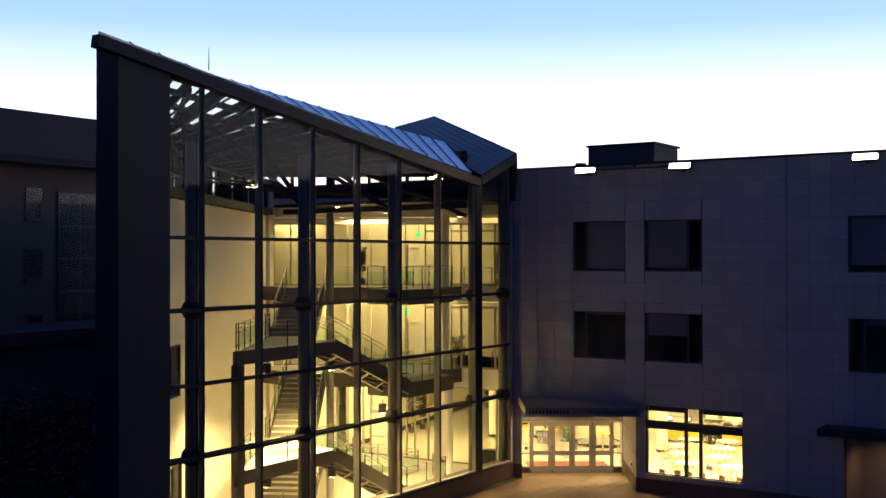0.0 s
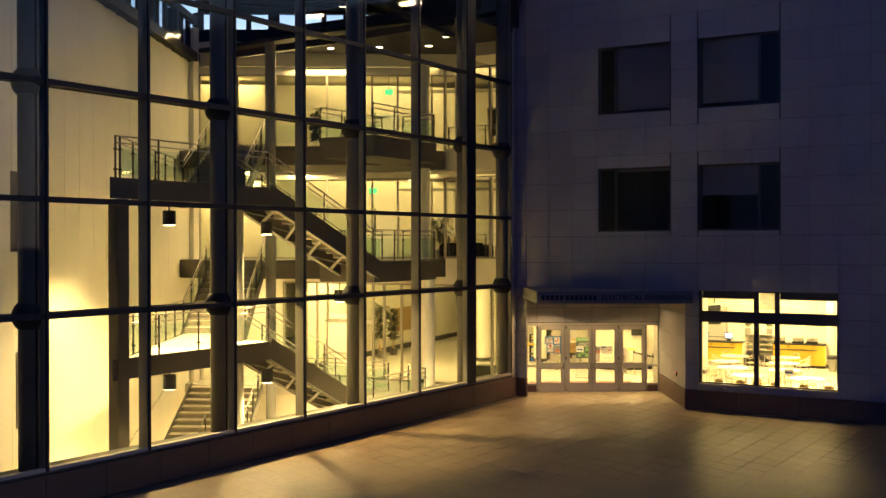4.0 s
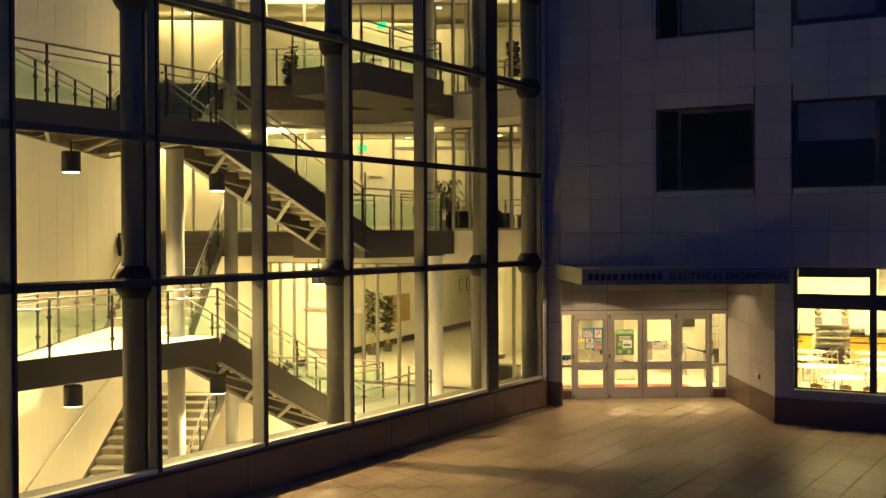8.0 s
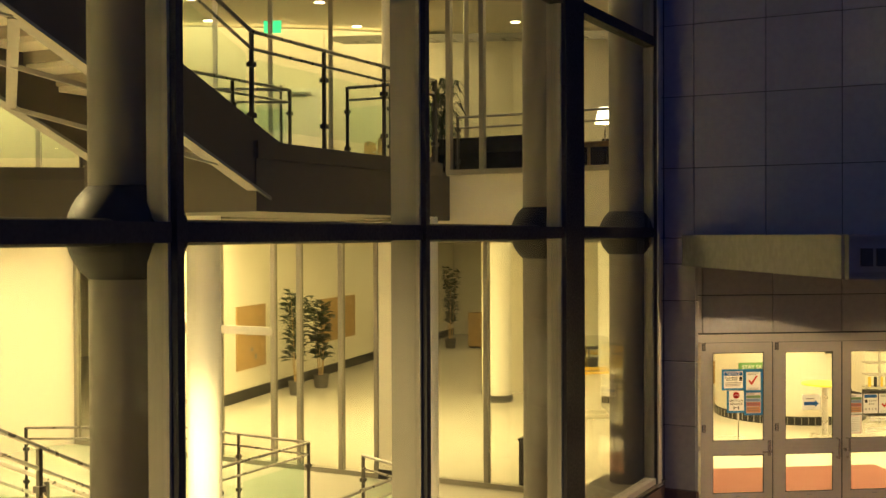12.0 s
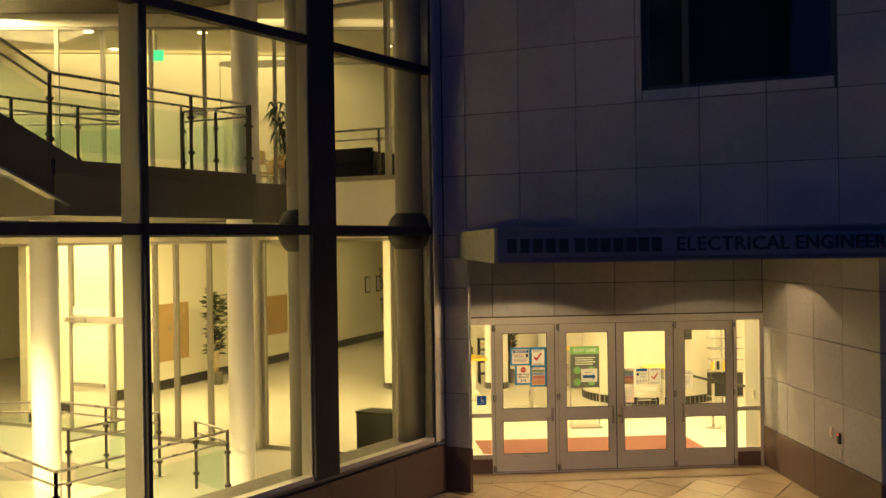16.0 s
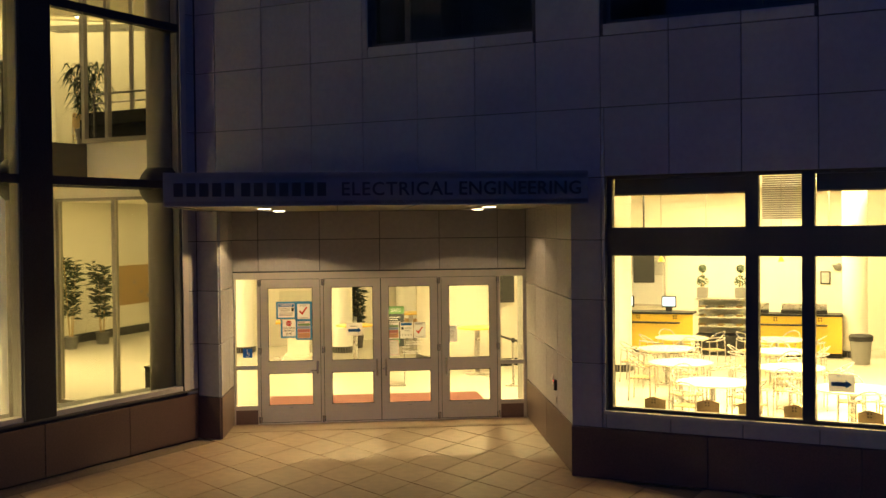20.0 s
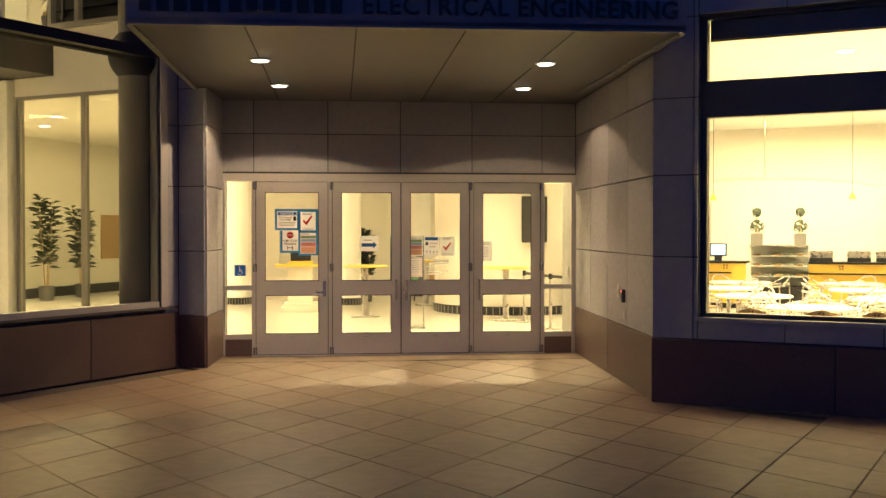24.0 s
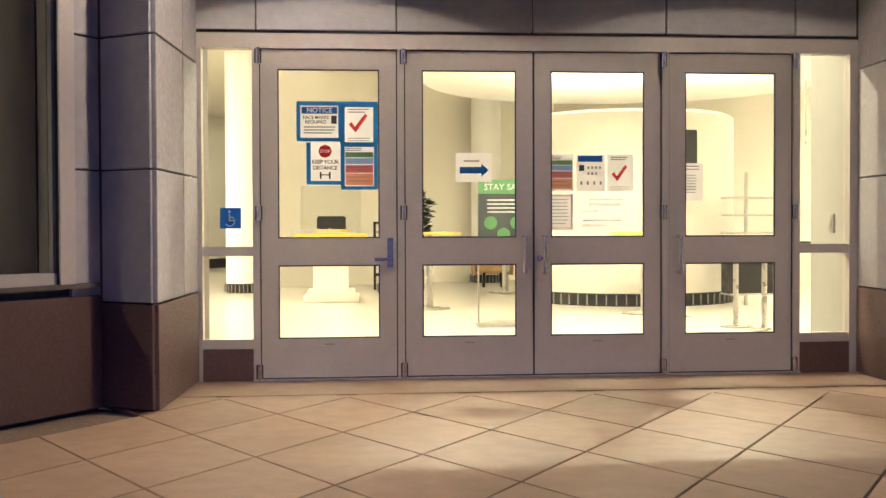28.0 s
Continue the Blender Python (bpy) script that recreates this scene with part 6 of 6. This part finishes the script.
def stanchion(x, y):
    o = thing("stanchion", "steel queue post with a black belt head", "stanchion", pose(x, y, 0), "queue posts")
    part("post", tube((0, 0, 0.02), (0, 0, 0.93), 0.03, 14), CHROME, o)
    part("base", lathe([(0.17, 0.0), (0.17, 0.015), (0.04, 0.035)], 28), CHROME, o)
    part("head", tube((0, 0, 0.90), (0, 0, 1.0), 0.036, 14), BLACK, o)


SP = [(1.11, 8.5), (2.14, 7.35), (2.52, 7.08), (3.6, 6.4)]
for p in SP:
    stanchion(*p)
o = thing("queue_belt", "black belt stretched between the queue posts", "belt")
for p, q in zip(SP, SP[1:]):
    part("belt", bar((*p, 0.95), (*q, 0.95), 0.006, 0.05), BLACK, o)
SIGN_GREY = material("sign_board", (0.05, 0.06, 0.06), 0.45, grain=0.1, scale=12)
m_s = pose(-0.48, 6.14, 0, 0, 0, A)
o = thing("sign_stand", "green and dark printed stay-safe sign on a floor stand", "sign stand", m_s)
part("base_frame", box((-0.02, -0.18, 0.0), (0.62, 0.18, 0.04), 0.006), SILVER, o)
part("pole", bar((0.0, 0, 0.04), (0.0, 0, 1.65), 0.02, 0.02), SILVER, o)
part("pole", bar((0.60, 0, 0.04), (0.60, 0, 1.65), 0.02, 0.02), SILVER, o)
part("board", box((0.0, -0.012, 0.82), (0.60, 0.012, 1.67)), SIGN_GREY, o)
part("title_band", box((0.0, -0.016, 1.51), (0.60, -0.0125, 1.67)), GREEN, o)
lettering("STAY SAFE", 0.10, PAPER, o, (0.30, -0.018, 1.555), 0.001, "CENTER", 1.0)
for k in range(4):
    part("text_line", box((0.10, -0.014, 1.43 - 0.045 * k), (0.52 - 0.05 * (k % 2), -0.0125, 1.448 - 0.045 * k)), PAPER, o)
for x, z in ((0.14, 1.18), (0.44, 1.18), (0.29, 1.05), (0.14, 0.94), (0.44, 0.94)):
    part("green_disc", tube((x, -0.0125, z), (x, -0.015, z), 0.075, 24), GREEN, o)
o = thing("pedestal_stand", "stepped cream pedestal with a model in a glass case", "pedestal", pose(-4.5, 9.0, 0, 0, 0, A))
part("foot", box((-0.42, -0.42, 0), (0.42, 0.42, 0.10), 0.01), CREAM, o)
part("step", box((-0.36, -0.36, 0.10), (0.36, 0.36, 0.18), 0.01), CREAM, o)
part("stem", box((-0.10, -0.28, 0.18), (0.26, 0.28, 0.98)), CREAM, o)
part("stem", box((-0.28, -0.10, 0.18), (-0.10, 0.10, 0.98)), CREAM, o)
part("tray", box((-0.55, -0.45, 0.98), (0.55, 0.45, 1.03)), MAPLE, o)
part("glass_case", box((-0.45, -0.38, 1.03), (0.45, 0.38, 1.75)), GLASS, o).visible_shadow = False
part("model", box((-0.22, -0.12, 1.03), (0.22, 0.12, 1.30), 0.02), BLACK, o)
part("model_base", box((-0.26, -0.16, 1.03), (0.26, 0.16, 1.10)), MAPLE, o)
mat_o = solid("entrance_mat", box((0.50, 0.55, 0.001), (4.60, 3.10, 0.012)), MAT_RED, "dark red entrance mat inside the doors", "mat", m_d)
o = thing("shelf_stand", "open steel shelf trolley with bottles", "trolley", pose(1.22, 10.55, 0, 0, 0, A))
for z in (0.15, 0.75, 1.02, 1.27, 1.52):
    part("shelf", box((0, 0, z), (0.75, 0.4, z + 0.025)), ALU, o)
part("post", bar((0.3, 0.2, 0.0), (0.3, 0.2, 1.9), 0.04, 0.04), SILVER, o)
for k in range(5):
    part("bottle", tube((0.08 + 0.13 * k, 0.2, 0.775), (0.08 + 0.13 * k, 0.2, 0.98), 0.035, 10), BLACK if k % 2 else MAPLE, o)
part("cabinet", box((0.0, 0.05, 0.175), (0.75, 0.38, 0.70)), BLACK, o)
o = thing("wall_speaker", "grey half-round loudspeaker on the cafe wall", "speaker", pose(7.1, 17.17, 2.2))
part("body", lathe([(0.02, -0.14), (0.12, -0.10), (0.18, 0.0), (0.17, 0.02)], 20), COLUMN, o)
part("bracket", box((-0.05, 0.0, -0.06), (0.05, 0.03, 0.06)), COLUMN, o)
o = thing("picture_frame", "small black-framed notice on the cafe wall", "picture", pose(6.75, 17.19, 1.7), "framed prints")
part("frame", box((-0.13, -0.02, 0), (0.13, 0, 0.34)), BLACK, o)
part("print", box((-0.10, -0.024, 0.03), (0.10, -0.021, 0.31)), PAPER, o)
o = thing("window_far", "bright window with a slatted blind in the rear wall", "window", pose(1.2, 17.15, 1.0))
part("frame", box((0, -0.03, 0), (1.2, 0.04, 1.5)), ALU, o)
part("pane", box((0.06, -0.035, 0.06), (1.14, -0.031, 1.44)), PAPER, o)
for k in range(14):
    part("slat", box((0.06, -0.05, 0.9 + 0.038 * k), (1.14, -0.04, 0.915 + 0.038 * k)), BLIND, o)

# boards, plants and seats seen through the hall
def cork(x0, x1, y, z0, z1, m=None):
    o = thing("notice_board", "brown wooden notice board with small objects", "notice board", m or pose(x0, y, z0), "wooden notice boards")
    w, h = x1 - x0, z1 - z0
    part("board", box((0, -0.04, 0), (w, 0, h), 0.006), BOARD, o)
    rb = random.Random(int(x0 * 10) + 50)
    for k in range(6):
        a, b = rb.uniform(0.1, w - 0.25), rb.uniform(0.1, h - 0.25)
        part("plaque", box((a, -0.05, b), (a + rb.uniform(0.08, 0.16), -0.0405, b + rb.uniform(0.06, 0.14))), WOOD if k % 2 else GREY_INK, o)


LW0, LW1 = Vector((-11.75, 1.9, 0)), Vector((-16.8, 26.0, 0))
solid("wall_inner_west", bar(LW0 + Vector((0, 0, 2.11)), LW1 + Vector((0, 0, 2.11)), 0.2, 4.22), CREAM, "cream lobby wall with a dark skirting", kind="structure")
solid("baseboard", bar(LW0 + Vector((0.115, 0.02, 0.13)), LW1 + Vector((0.115, 0.02, 0.13)), 0.03, 0.26), BLACK, "dark skirting along the lobby wall", kind="structure")
RW0, RW1 = Vector((-8.0, 11.1, 0)), Vector((-11.1, 26.0, 0))
solid("wall_inner_east", bar(RW0 + Vector((0, 0, 2.11)), RW1 + Vector((0, 0, 2.11)), 0.2, 4.22), CREAM, "cream corridor wall with a dark skirting", kind="structure")
solid("baseboard", bar(RW0 + Vector((-0.115, 0, 0.13)), RW1 + Vector((-0.115, 0, 0.13)), 0.03, 0.26), BLACK, "dark skirting along the corridor wall", kind="structure")
solid("wall_inner_end", bar((-7.88, 11.1, 2.11), (-4.4, 17.1, 2.11), 0.2, 4.22), CREAM, "cream wall behind the standing tables", kind="structure")
solid("wall_cafe_back", box((-4.4, 17.2, 0), (20, 17.4, 4.3)), CREAM, "cream rear wall of the cafe", kind="structure")
LWA = math.atan2(LW1.y - LW0.y, LW1.x - LW0.x)
def lobby_wall(y, z):
    """A frame on the face of the lobby wall, x along it and away from the doors."""
    f = (y - LW0.y) / (LW1.y - LW0.y)
    p = LW0 + (LW1 - LW0) * f
    return Matrix.Translation((p.x + 0.104, p.y, z)) @ Matrix.Rotation(LWA, 4, "Z")


cork(0, 1.6, 0, 0.75, 2.3, lobby_wall(7.1, 0.75))
cork(0, 2.7, 0, 0.95, 2.2, lobby_wall(12.3, 0.95))
for y, z, w, h in ((22.0, 1.9, 0.5, 0.65), (23.2, 1.9, 0.5, 0.65)):
    o = thing("picture_frame", "small framed print on the corridor wall", "picture", lobby_wall(y, z), "framed prints")
    part("frame", box((0, -0.03, 0), (w, 0, h), 0.004), BLACK, o)
    part("print", box((0.05, -0.034, 0.05), (w - 0.05, -0.031, h - 0.05)), PAPER, o)
o = thing("low_cabinet", "orange-brown wooden cabinet at the corridor end", "cabinet", pose(-13.7, 21.4, 0))
part("body", box((0, 0, 0.06), (0.85, 0.45, 1.25), 0.008), BOARD, o)
part("kick_base", box((0.03, 0.03, 0), (0.82, 0.42, 0.06)), BLACK, o)
for k in range(2):
    part("door", box((0.01 + 0.42 * k, -0.018, 0.09), (0.41 + 0.42 * k, 0, 1.22)), BOARD, o)


def leafy(x, y, z, h, seed, broad=True, big=1.0):
    o = thing("potted_plant", "tall leafy indoor plant in a dark pot", "plant", pose(x, y, z), "indoor plants")
    rl = random.Random(seed)
    part("pot", lathe([(0.17, 0), (0.21, 0.34), (0.19, 0.36), (0.17, 0.32)], 20), POT, o)
    bm = bmesh.new()
    stems = []
    for k in range(4):
        a, d = k * 1.57 + rl.uniform(0, 0.8), rl.uniform(0.05, 0.16)
        tip = Vector((math.cos(a) * d * 1.8, math.sin(a) * d * 1.8, h * rl.uniform(0.8, 1.0)))
        base = Vector((math.cos(a) * 0.05, math.sin(a) * 0.05, 0.3))
        tube(base, tip, 0.014, 6, 0.006, bm=bm)
        stems.append((base, tip))
    part("stem", bm, WOOD, o)
    bm = bmesh.new()
    for k in range(int(520 / big ** 2) if broad else 260):
        b, t = stems[k % 4]
        f = rl.uniform(0.25, 1.0)
        c = b + (t - b) * f
        a = rl.uniform(0, 6.28)
        L = big * rl.uniform(0.16, 0.26) if broad else rl.uniform(0.28, 0.5)
        wd = L * (0.26 if broad else 0.06)
        d = Vector((math.cos(a), math.sin(a), rl.uniform(0.1, 0.9) if broad else rl.uniform(0.3, 1.2))).normalized()
        s = d.cross(Vector((0, 0, 1))).normalized() * wd
        dip = Vector((0, 0, -L * (0.25 if broad else 0.75)))
        p0, p1, p2 = c + d * 0.02, c + d * L * 0.55, c + d * L + dip
        v = [bm.verts.new(q) for q in (p0, p1 - s, p2, p1 + s)]
        bm.faces.new(v)
    part("foliage", bm, LEAF, o)


leafy(-12.25, 8.9, 0.0, 2.9, 3, big=1.5)
leafy(-12.45, 10.3, 0.0, 2.5, 4, big=1.5)
leafy(-14.2, 21.0, 0.0, 2.9, 5)
leafy(-4.5, 2.05, 4.95, 1.65, 6, broad=False)
leafy(-10.2, 1.2, 9.20, 2.2, 7)
leafy(-2.6, 3.0, 9.20, 1.9, 8)
leafy(-4.95, 12.35, 0.0, 1.95, 9)
o = thing("rack", "dark open leaflet rack beside the lobby plant", "rack", pose(-5.5, 11.75, 0, 0, 0, A))
for z in (0.25, 0.58, 0.90, 1.18):
    part("shelf", box((0, 0, z), (0.85, 0.4, z + 0.04)), BLACK, o)
for x, y in ((0, 0), (0.81, 0), (0, 0.36), (0.81, 0.36)):
    part("post", box((x, y, 0), (x + 0.04, y + 0.04, 1.22)), BLACK, o)
for k in range(6):
    part("leaflet", box((0.06 + 0.13 * k, 0.02, 0.64), (0.15 + 0.13 * k, 0.05, 0.86)), PAPER if k % 2 else PALE_BLUE, o)


def tub_chair(x, y, rz):
    o = thing("tub_chair", "brown leather tub chair on the lobby floor", "chair", pose(x, y, 0, 0, 0, rz), "tub chairs in the lobby")
    part("seat", lathe([(0.30, 0.28), (0.33, 0.32), (0.33, 0.42), (0.29, 0.45)], 24), BOARD, o)
    bm = bmesh.new()
    ring = []
    for k in range(15):
        a = radians(-20 + 220 * k / 14)
        ring.append([bm.verts.new((r * math.cos(a), r * math.sin(a), z)) for r, z in ((0.33, 0.24), (0.38, 0.72), (0.43, 0.70), (0.39, 0.22))])
    for p, q in zip(ring, ring[1:]):
        for i in range(4):
            bm.faces.new((p[i], p[(i + 1) % 4], q[(i + 1) % 4], q[i]))
    bm.faces.new(ring[0])
    bm.faces.new(ring[-1][::-1])
    bmesh.ops.recalc_face_normals(bm, faces=bm.faces[:])
    part("backrest", bm, BOARD, o)
    for k in range(4):
        a = radians(45 + 90 * k)
        part("leg", tube((0.24 * math.cos(a), 0.24 * math.sin(a), 0), (0.22 * math.cos(a), 0.22 * math.sin(a), 0.28), 0.018, 8), BLACK, o)


tub_chair(-4.0, 13.5, 30)
tub_chair(-3.2, 14.3, -40)


def sofa(x, y, z, rz, w=2.0):
    o = thing("sofa", "black leather sofa with its back to the glass", "sofa", pose(x, y, z, 0, 0, rz), "black lounge seats")
    part("base", box((0, 0.05, 0.10), (w, 0.85, 0.40), 0.03), SOFA, o)
    part("backrest", box((0.0, 0.0, 0.30), (w, 0.24, 0.64), 0.08), SOFA, o)
    for a in (0.0, w - 0.2):
        part("armrest", box((a, 0.0, 0.10), (a + 0.2, 0.85, 0.56), 0.05), SOFA, o)
    for k in range(2):
        part("cushion", box((0.2 + k * (w - 0.4) / 2, 0.22, 0.40), (0.2 + (k + 1) * (w - 0.4) / 2 - 0.01, 0.82, 0.54), 0.04), SOFA, o)
    for a, b in ((0.06, 0.08), (w - 0.1, 0.08), (0.06, 0.78), (w - 0.1, 0.78)):
        part("leg", box((a, b, 0), (a + 0.05, b + 0.05, 0.11)), BLACK, o)


sofa(-4.5, 1.85, 4.95, -4, 2.1)
sofa(-1.9, 3.1, 4.95, 70, 1.6)
o = thing("side_table", "low brown side table with a lit lamp beside it", "table", pose(-1.75, 2.3, 4.95))
part("tabletop", box((-0.3, -0.3, 0.46), (0.5, 0.3, 0.50), 0.005), BOARD, o)
for a, b in ((-0.27, -0.27), (0.44, -0.27), (-0.27, 0.24), (0.44, 0.24)):
    part("leg", box((a, b, 0), (a + 0.04, b + 0.04, 0.46)), BOARD, o)
o = thing("table_lamp", "small table lamp with a pale lit shade", "lamp", pose(-1.65, 2.35, 5.45))
part("stem", tube((0, 0, 0), (0, 0, 0.35), 0.015, 10), CHROME, o)
part("shade", lathe([(0.16, 0.30), (0.10, 0.55), (0.095, 0.55), (0.155, 0.30)], 24), TUBE_ON, o)
o = thing("exit_sign", "green glowing exit sign hung from the ceiling", "exit sign", pose(-7.8, 2.0, 7.65, 0, 0, 20))
part("face", box((-0.16, -0.015, 0), (0.16, 0.015, 0.22)), EXIT_ON, o)
part("hanger", box((-0.01, -0.01, 0.22), (0.01, 0.01, 0.55)), BLACK, o)
o = thing("exit_sign", "green glowing exit sign hung from the ceiling", "exit sign", pose(-7.4, 2.6, 11.8, 0, 0, 20))
part("face", box((-0.16, -0.015, 0), (0.16, 0.015, 0.22)), EXIT_ON, o)
part("hanger", box((-0.01, -0.01, 0.22), (0.01, 0.01, 1.0)), BLACK, o)
for z in (4.95, 9.20):
    for k, (p, q, h) in enumerate((((-17.6, -0.9), (-13.0, 2.5), 3.4), ((-13.0, 2.5), (-9.0, 5.4), 3.4), ((-9.0, 5.4), (-6.0, 8.4), 3.4), ((-6.0, 8.4), (-0.4, 11.0), 3.4))):
        solid("wall_office", bar((*p, z + h / 2), (*q, z + h / 2), 0.15, h), CREAM, "cream office wall behind the gallery", kind="structure")
    o = thing("cable_tray", "grey cable ladder under the ceiling", "cable tray", None, "cable ladders")
    for dy in (0, 0.4):
        part("rail", bar((-8.0, 4.2 + dy, z + 2.95), (-0.5, 7.4 + dy, z + 2.95), 0.03, 0.10), COLUMN, o)
    for k in range(26):
        f = k / 25
        part("rung", bar((-8.0 + 7.5 * f, 4.2 + 3.2 * f, z + 2.93), (-8.0 + 7.5 * f, 4.6 + 3.2 * f, z + 2.93), 0.03, 0.03), COLUMN, o)
    o = thing("office_door", "pale office door with a closer, shut", "door", pose(-9.6, 4.75, z, 0, 0, 36), "office doors")
    part("leaf", box((0, -0.02, 0), (0.95, 0.02, 2.15)), WHITE, o)
    part("closer", box((0.1, -0.08, 2.0), (0.6, -0.02, 2.06)), SILVER, o)
    part("frame", box((-0.06, -0.015, 0), (-0.001, 0.02, 2.2)), FRAME, o)
for x, y, z in ((-6.4, 4.6, 4.95), (-7.2, 5.4, 4.95), (-2.0, 6.4, 9.20)):
    o = thing("lounge_table", "round lounge table with wooden chairs near", "table", pose(x, y, z), "lounge tables")
    part("tabletop", lathe([(0.40, 0.71), (0.40, 0.74)], 28), WOOD, o)
    part("post", tube((0, 0, 0), (0, 0, 0.71), 0.035, 12), CHROME, o)
    for a in (20, 140, 260):
        cafe_chair(x + 0.65 * math.cos(radians(a)), y + 0.65 * math.sin(radians(a)), a - 90).location.z = z
o = thing("display_box", "tall grey display terminal beside the partition", "terminal", pose(-10.6, 2.4, 0))
part("body", box((0, 0, 0), (0.45, 0.3, 1.45), 0.01), COLUMN, o)
part("screen", box((0.06, -0.006, 0.9), (0.39, -0.001, 1.3)), BLACK, o)
o = thing("floor_box", "black box standing by the glass", "box", pose(-2.95, 1.9, 0.0))
part("body", box((0, 0, 0), (0.85, 0.5, 0.74), 0.01), BLACK, o)
part("lid", box((-0.015, -0.015, 0.74), (0.865, 0.515, 0.775), 0.006), SOFA, o)

# lamps of cafe and lobby
for x in (5.0, 7.5, 10.0, 12.5, 15.0):
    for y in (2.2, 5.2, 8.2, 11.2):
        if y > 3 or x > 7:
            down_light((x, y, 4.295), 0.11)
for x, y in ((0.2, 4.6), (2.3, 6.0), (-1.6, 6.6), (1.8, 7.4), (-3.6, 8.4), (-5.0, 5.0), (-6.4, 10.6), (-2.4, 3.4), (3.6, 6.6)):
    down_light((x, y, 4.23 if x < -0.4 else 4.295), 0.11)
lamp("cafe_light", "AREA", pose(10.5, 6.0, 4.22), 2500, COOL, 10, 9, angle=115)
lamp("counter_light", "AREA", pose(5.2, 14.2, 4.1), 800, COOL, 6, 2.5)
lamp("lobby_light", "AREA", pose(1.6, 6.9, 4.18), 105, COOL, 5, 3.5)
for x, y in ((0.2, 4.6), (2.3, 6.0)):
    lamp("lobby_spot", "SPOT", pose(x, y, 4.20), 850, COOL, 0.05, angle=150, blend=0.3)
lamp("lobby_light", "AREA", pose(-4.5, 8.4, 4.10), 120, COOL, 7, 8)
for x, y in ((-10.2, 7.0), (-11.4, 12.0), (-12.4, 17.0), (-13.2, 22.0)):
    down_light((x, y, 4.16), 0.11)
lamp("corridor_light", "AREA", pose(-11.6, 14.0, 4.12, 0, 0, 12), 190, COOL, 2.6, 16)
lamp("cove_light", "AREA", pose(-0.6, 11.35, 2.86, 180), 190, COOL, 2.9, 2.9)

# ---- neighbouring building ----
o = thing("neighbour_building", "brown building with a dark overhanging roof beyond the hall", "building", pose(-31, -60, -3.5))
part("wall", box((-14, 0, 0), (0, 66, 19.8)), FAR_WALL, o)
eave_o = part("roof", box((-15, -1, 19.8), (1.8, 67, 20.6)), FAR_ROOF, o, "dark overhanging roof slab")
part("eave_fascia", box((1.805, -1, 19.9), (1.86, 67, 20.2)), STEEL, eave_o)
part("attic", box((-14, 1, 20.6), (-0.8, 66, 23.2)), FAR_ROOF, o)
for z in (8.9, 12.9, 16.6):
    for k in range(18):
        y = 2.4 + k * 3.1
        w = part("window", box((0.01, y, z), (0.06, y + 1.2, z + 1.9)), FRAME, o)
        part("pane", box((0.061, y + 0.08, z + 0.08), (0.07, y + 1.12, z + 1.82)), DARK_GLASS, w)
        part("sill", box((0.01, y - 0.1, z - 0.15), (0.16, y + 1.3, z - 0.02)), FAR_WALL, w)
bay = part("glazed_bay", box((0.01, 57.4, 6.0), (0.10, 60.7, 18.3)), FRAME, o, "tall dark glazed bay")
for i in range(2):
    for j in range(6):
        part("pane", box((0.101, 57.5 + 1.6 * i, 6.1 + 2.03 * j), (0.112, 59.0 + 1.6 * i, 8.0 + 2.03 * j)), DARK_GLASS, bay)
o = thing("low_wing", "low dark wing with a flat roof in front of the neighbour", "building", pose(-24, -58, -3.5))
part("wall", box((-6, 0, 0), (0, 62, 9.6)), FAR_WALL, o)
part("roof", box((-6.4, -0.5, 9.6), (0.8, 62.5, 10.3)), FAR_ROOF, o, "dark flat roof slab")


def dark_tree(x, y, z, h, seed):
    """A tree in the dusk: trunk, limbs and a crown of many small leaf sprays."""
    o = thing("tree", "broad dark tree standing beside the low wing", "tree", pose(x, y, z), "trees by the neighbour")
    rl = random.Random(seed)
    bm = tube((0, 0, 0), (0.2, 0, h * 0.45), 0.22, 10, 0.15)
    ends = []
    for k in range(7):
        a = 6.28 * k / 7 + rl.uniform(-0.3, 0.3)
        e = Vector((math.cos(a) * h * rl.uniform(0.18, 0.34), math.sin(a) * h * rl.uniform(0.18, 0.34), h * rl.uniform(0.58, 0.88)))
        tube((0.2, 0, h * 0.42), e, 0.10, 7, 0.03, bm=bm)
        ends.append(e)
    part("trunk", bm, FAR_ROOF, o)
    verts, faces = [], []
    for k in range(5200):
        c = ends[k % 7] + Vector((rl.gauss(0, 1), rl.gauss(0, 1), rl.gauss(0, 0.75))) * h * 0.085
        d = Vector((rl.uniform(-1, 1), rl.uniform(-1, 1), rl.uniform(-0.6, 0.6))).normalized() * rl.uniform(0.10, 0.20)
        t = d.orthogonal().normalized() * 0.06
        i = len(verts)
        verts += [c - d, c + t, c + d, c - t]
        faces.append((i, i + 1, i + 2, i + 3))
    me = bpy.data.meshes.new("crown")
    me.from_pydata(verts, [], faces)
    me.materials.append(LEAF)
    crown = new("crown", me)
    crown.parent = o


dark_tree(-17.5, -12.5, -3.6, 8.5, 1)
dark_tree(-15.0, -17.5, -3.6, 8.0, 2)
dark_tree(-19.5, -19.0, -3.6, 9.0, 3)
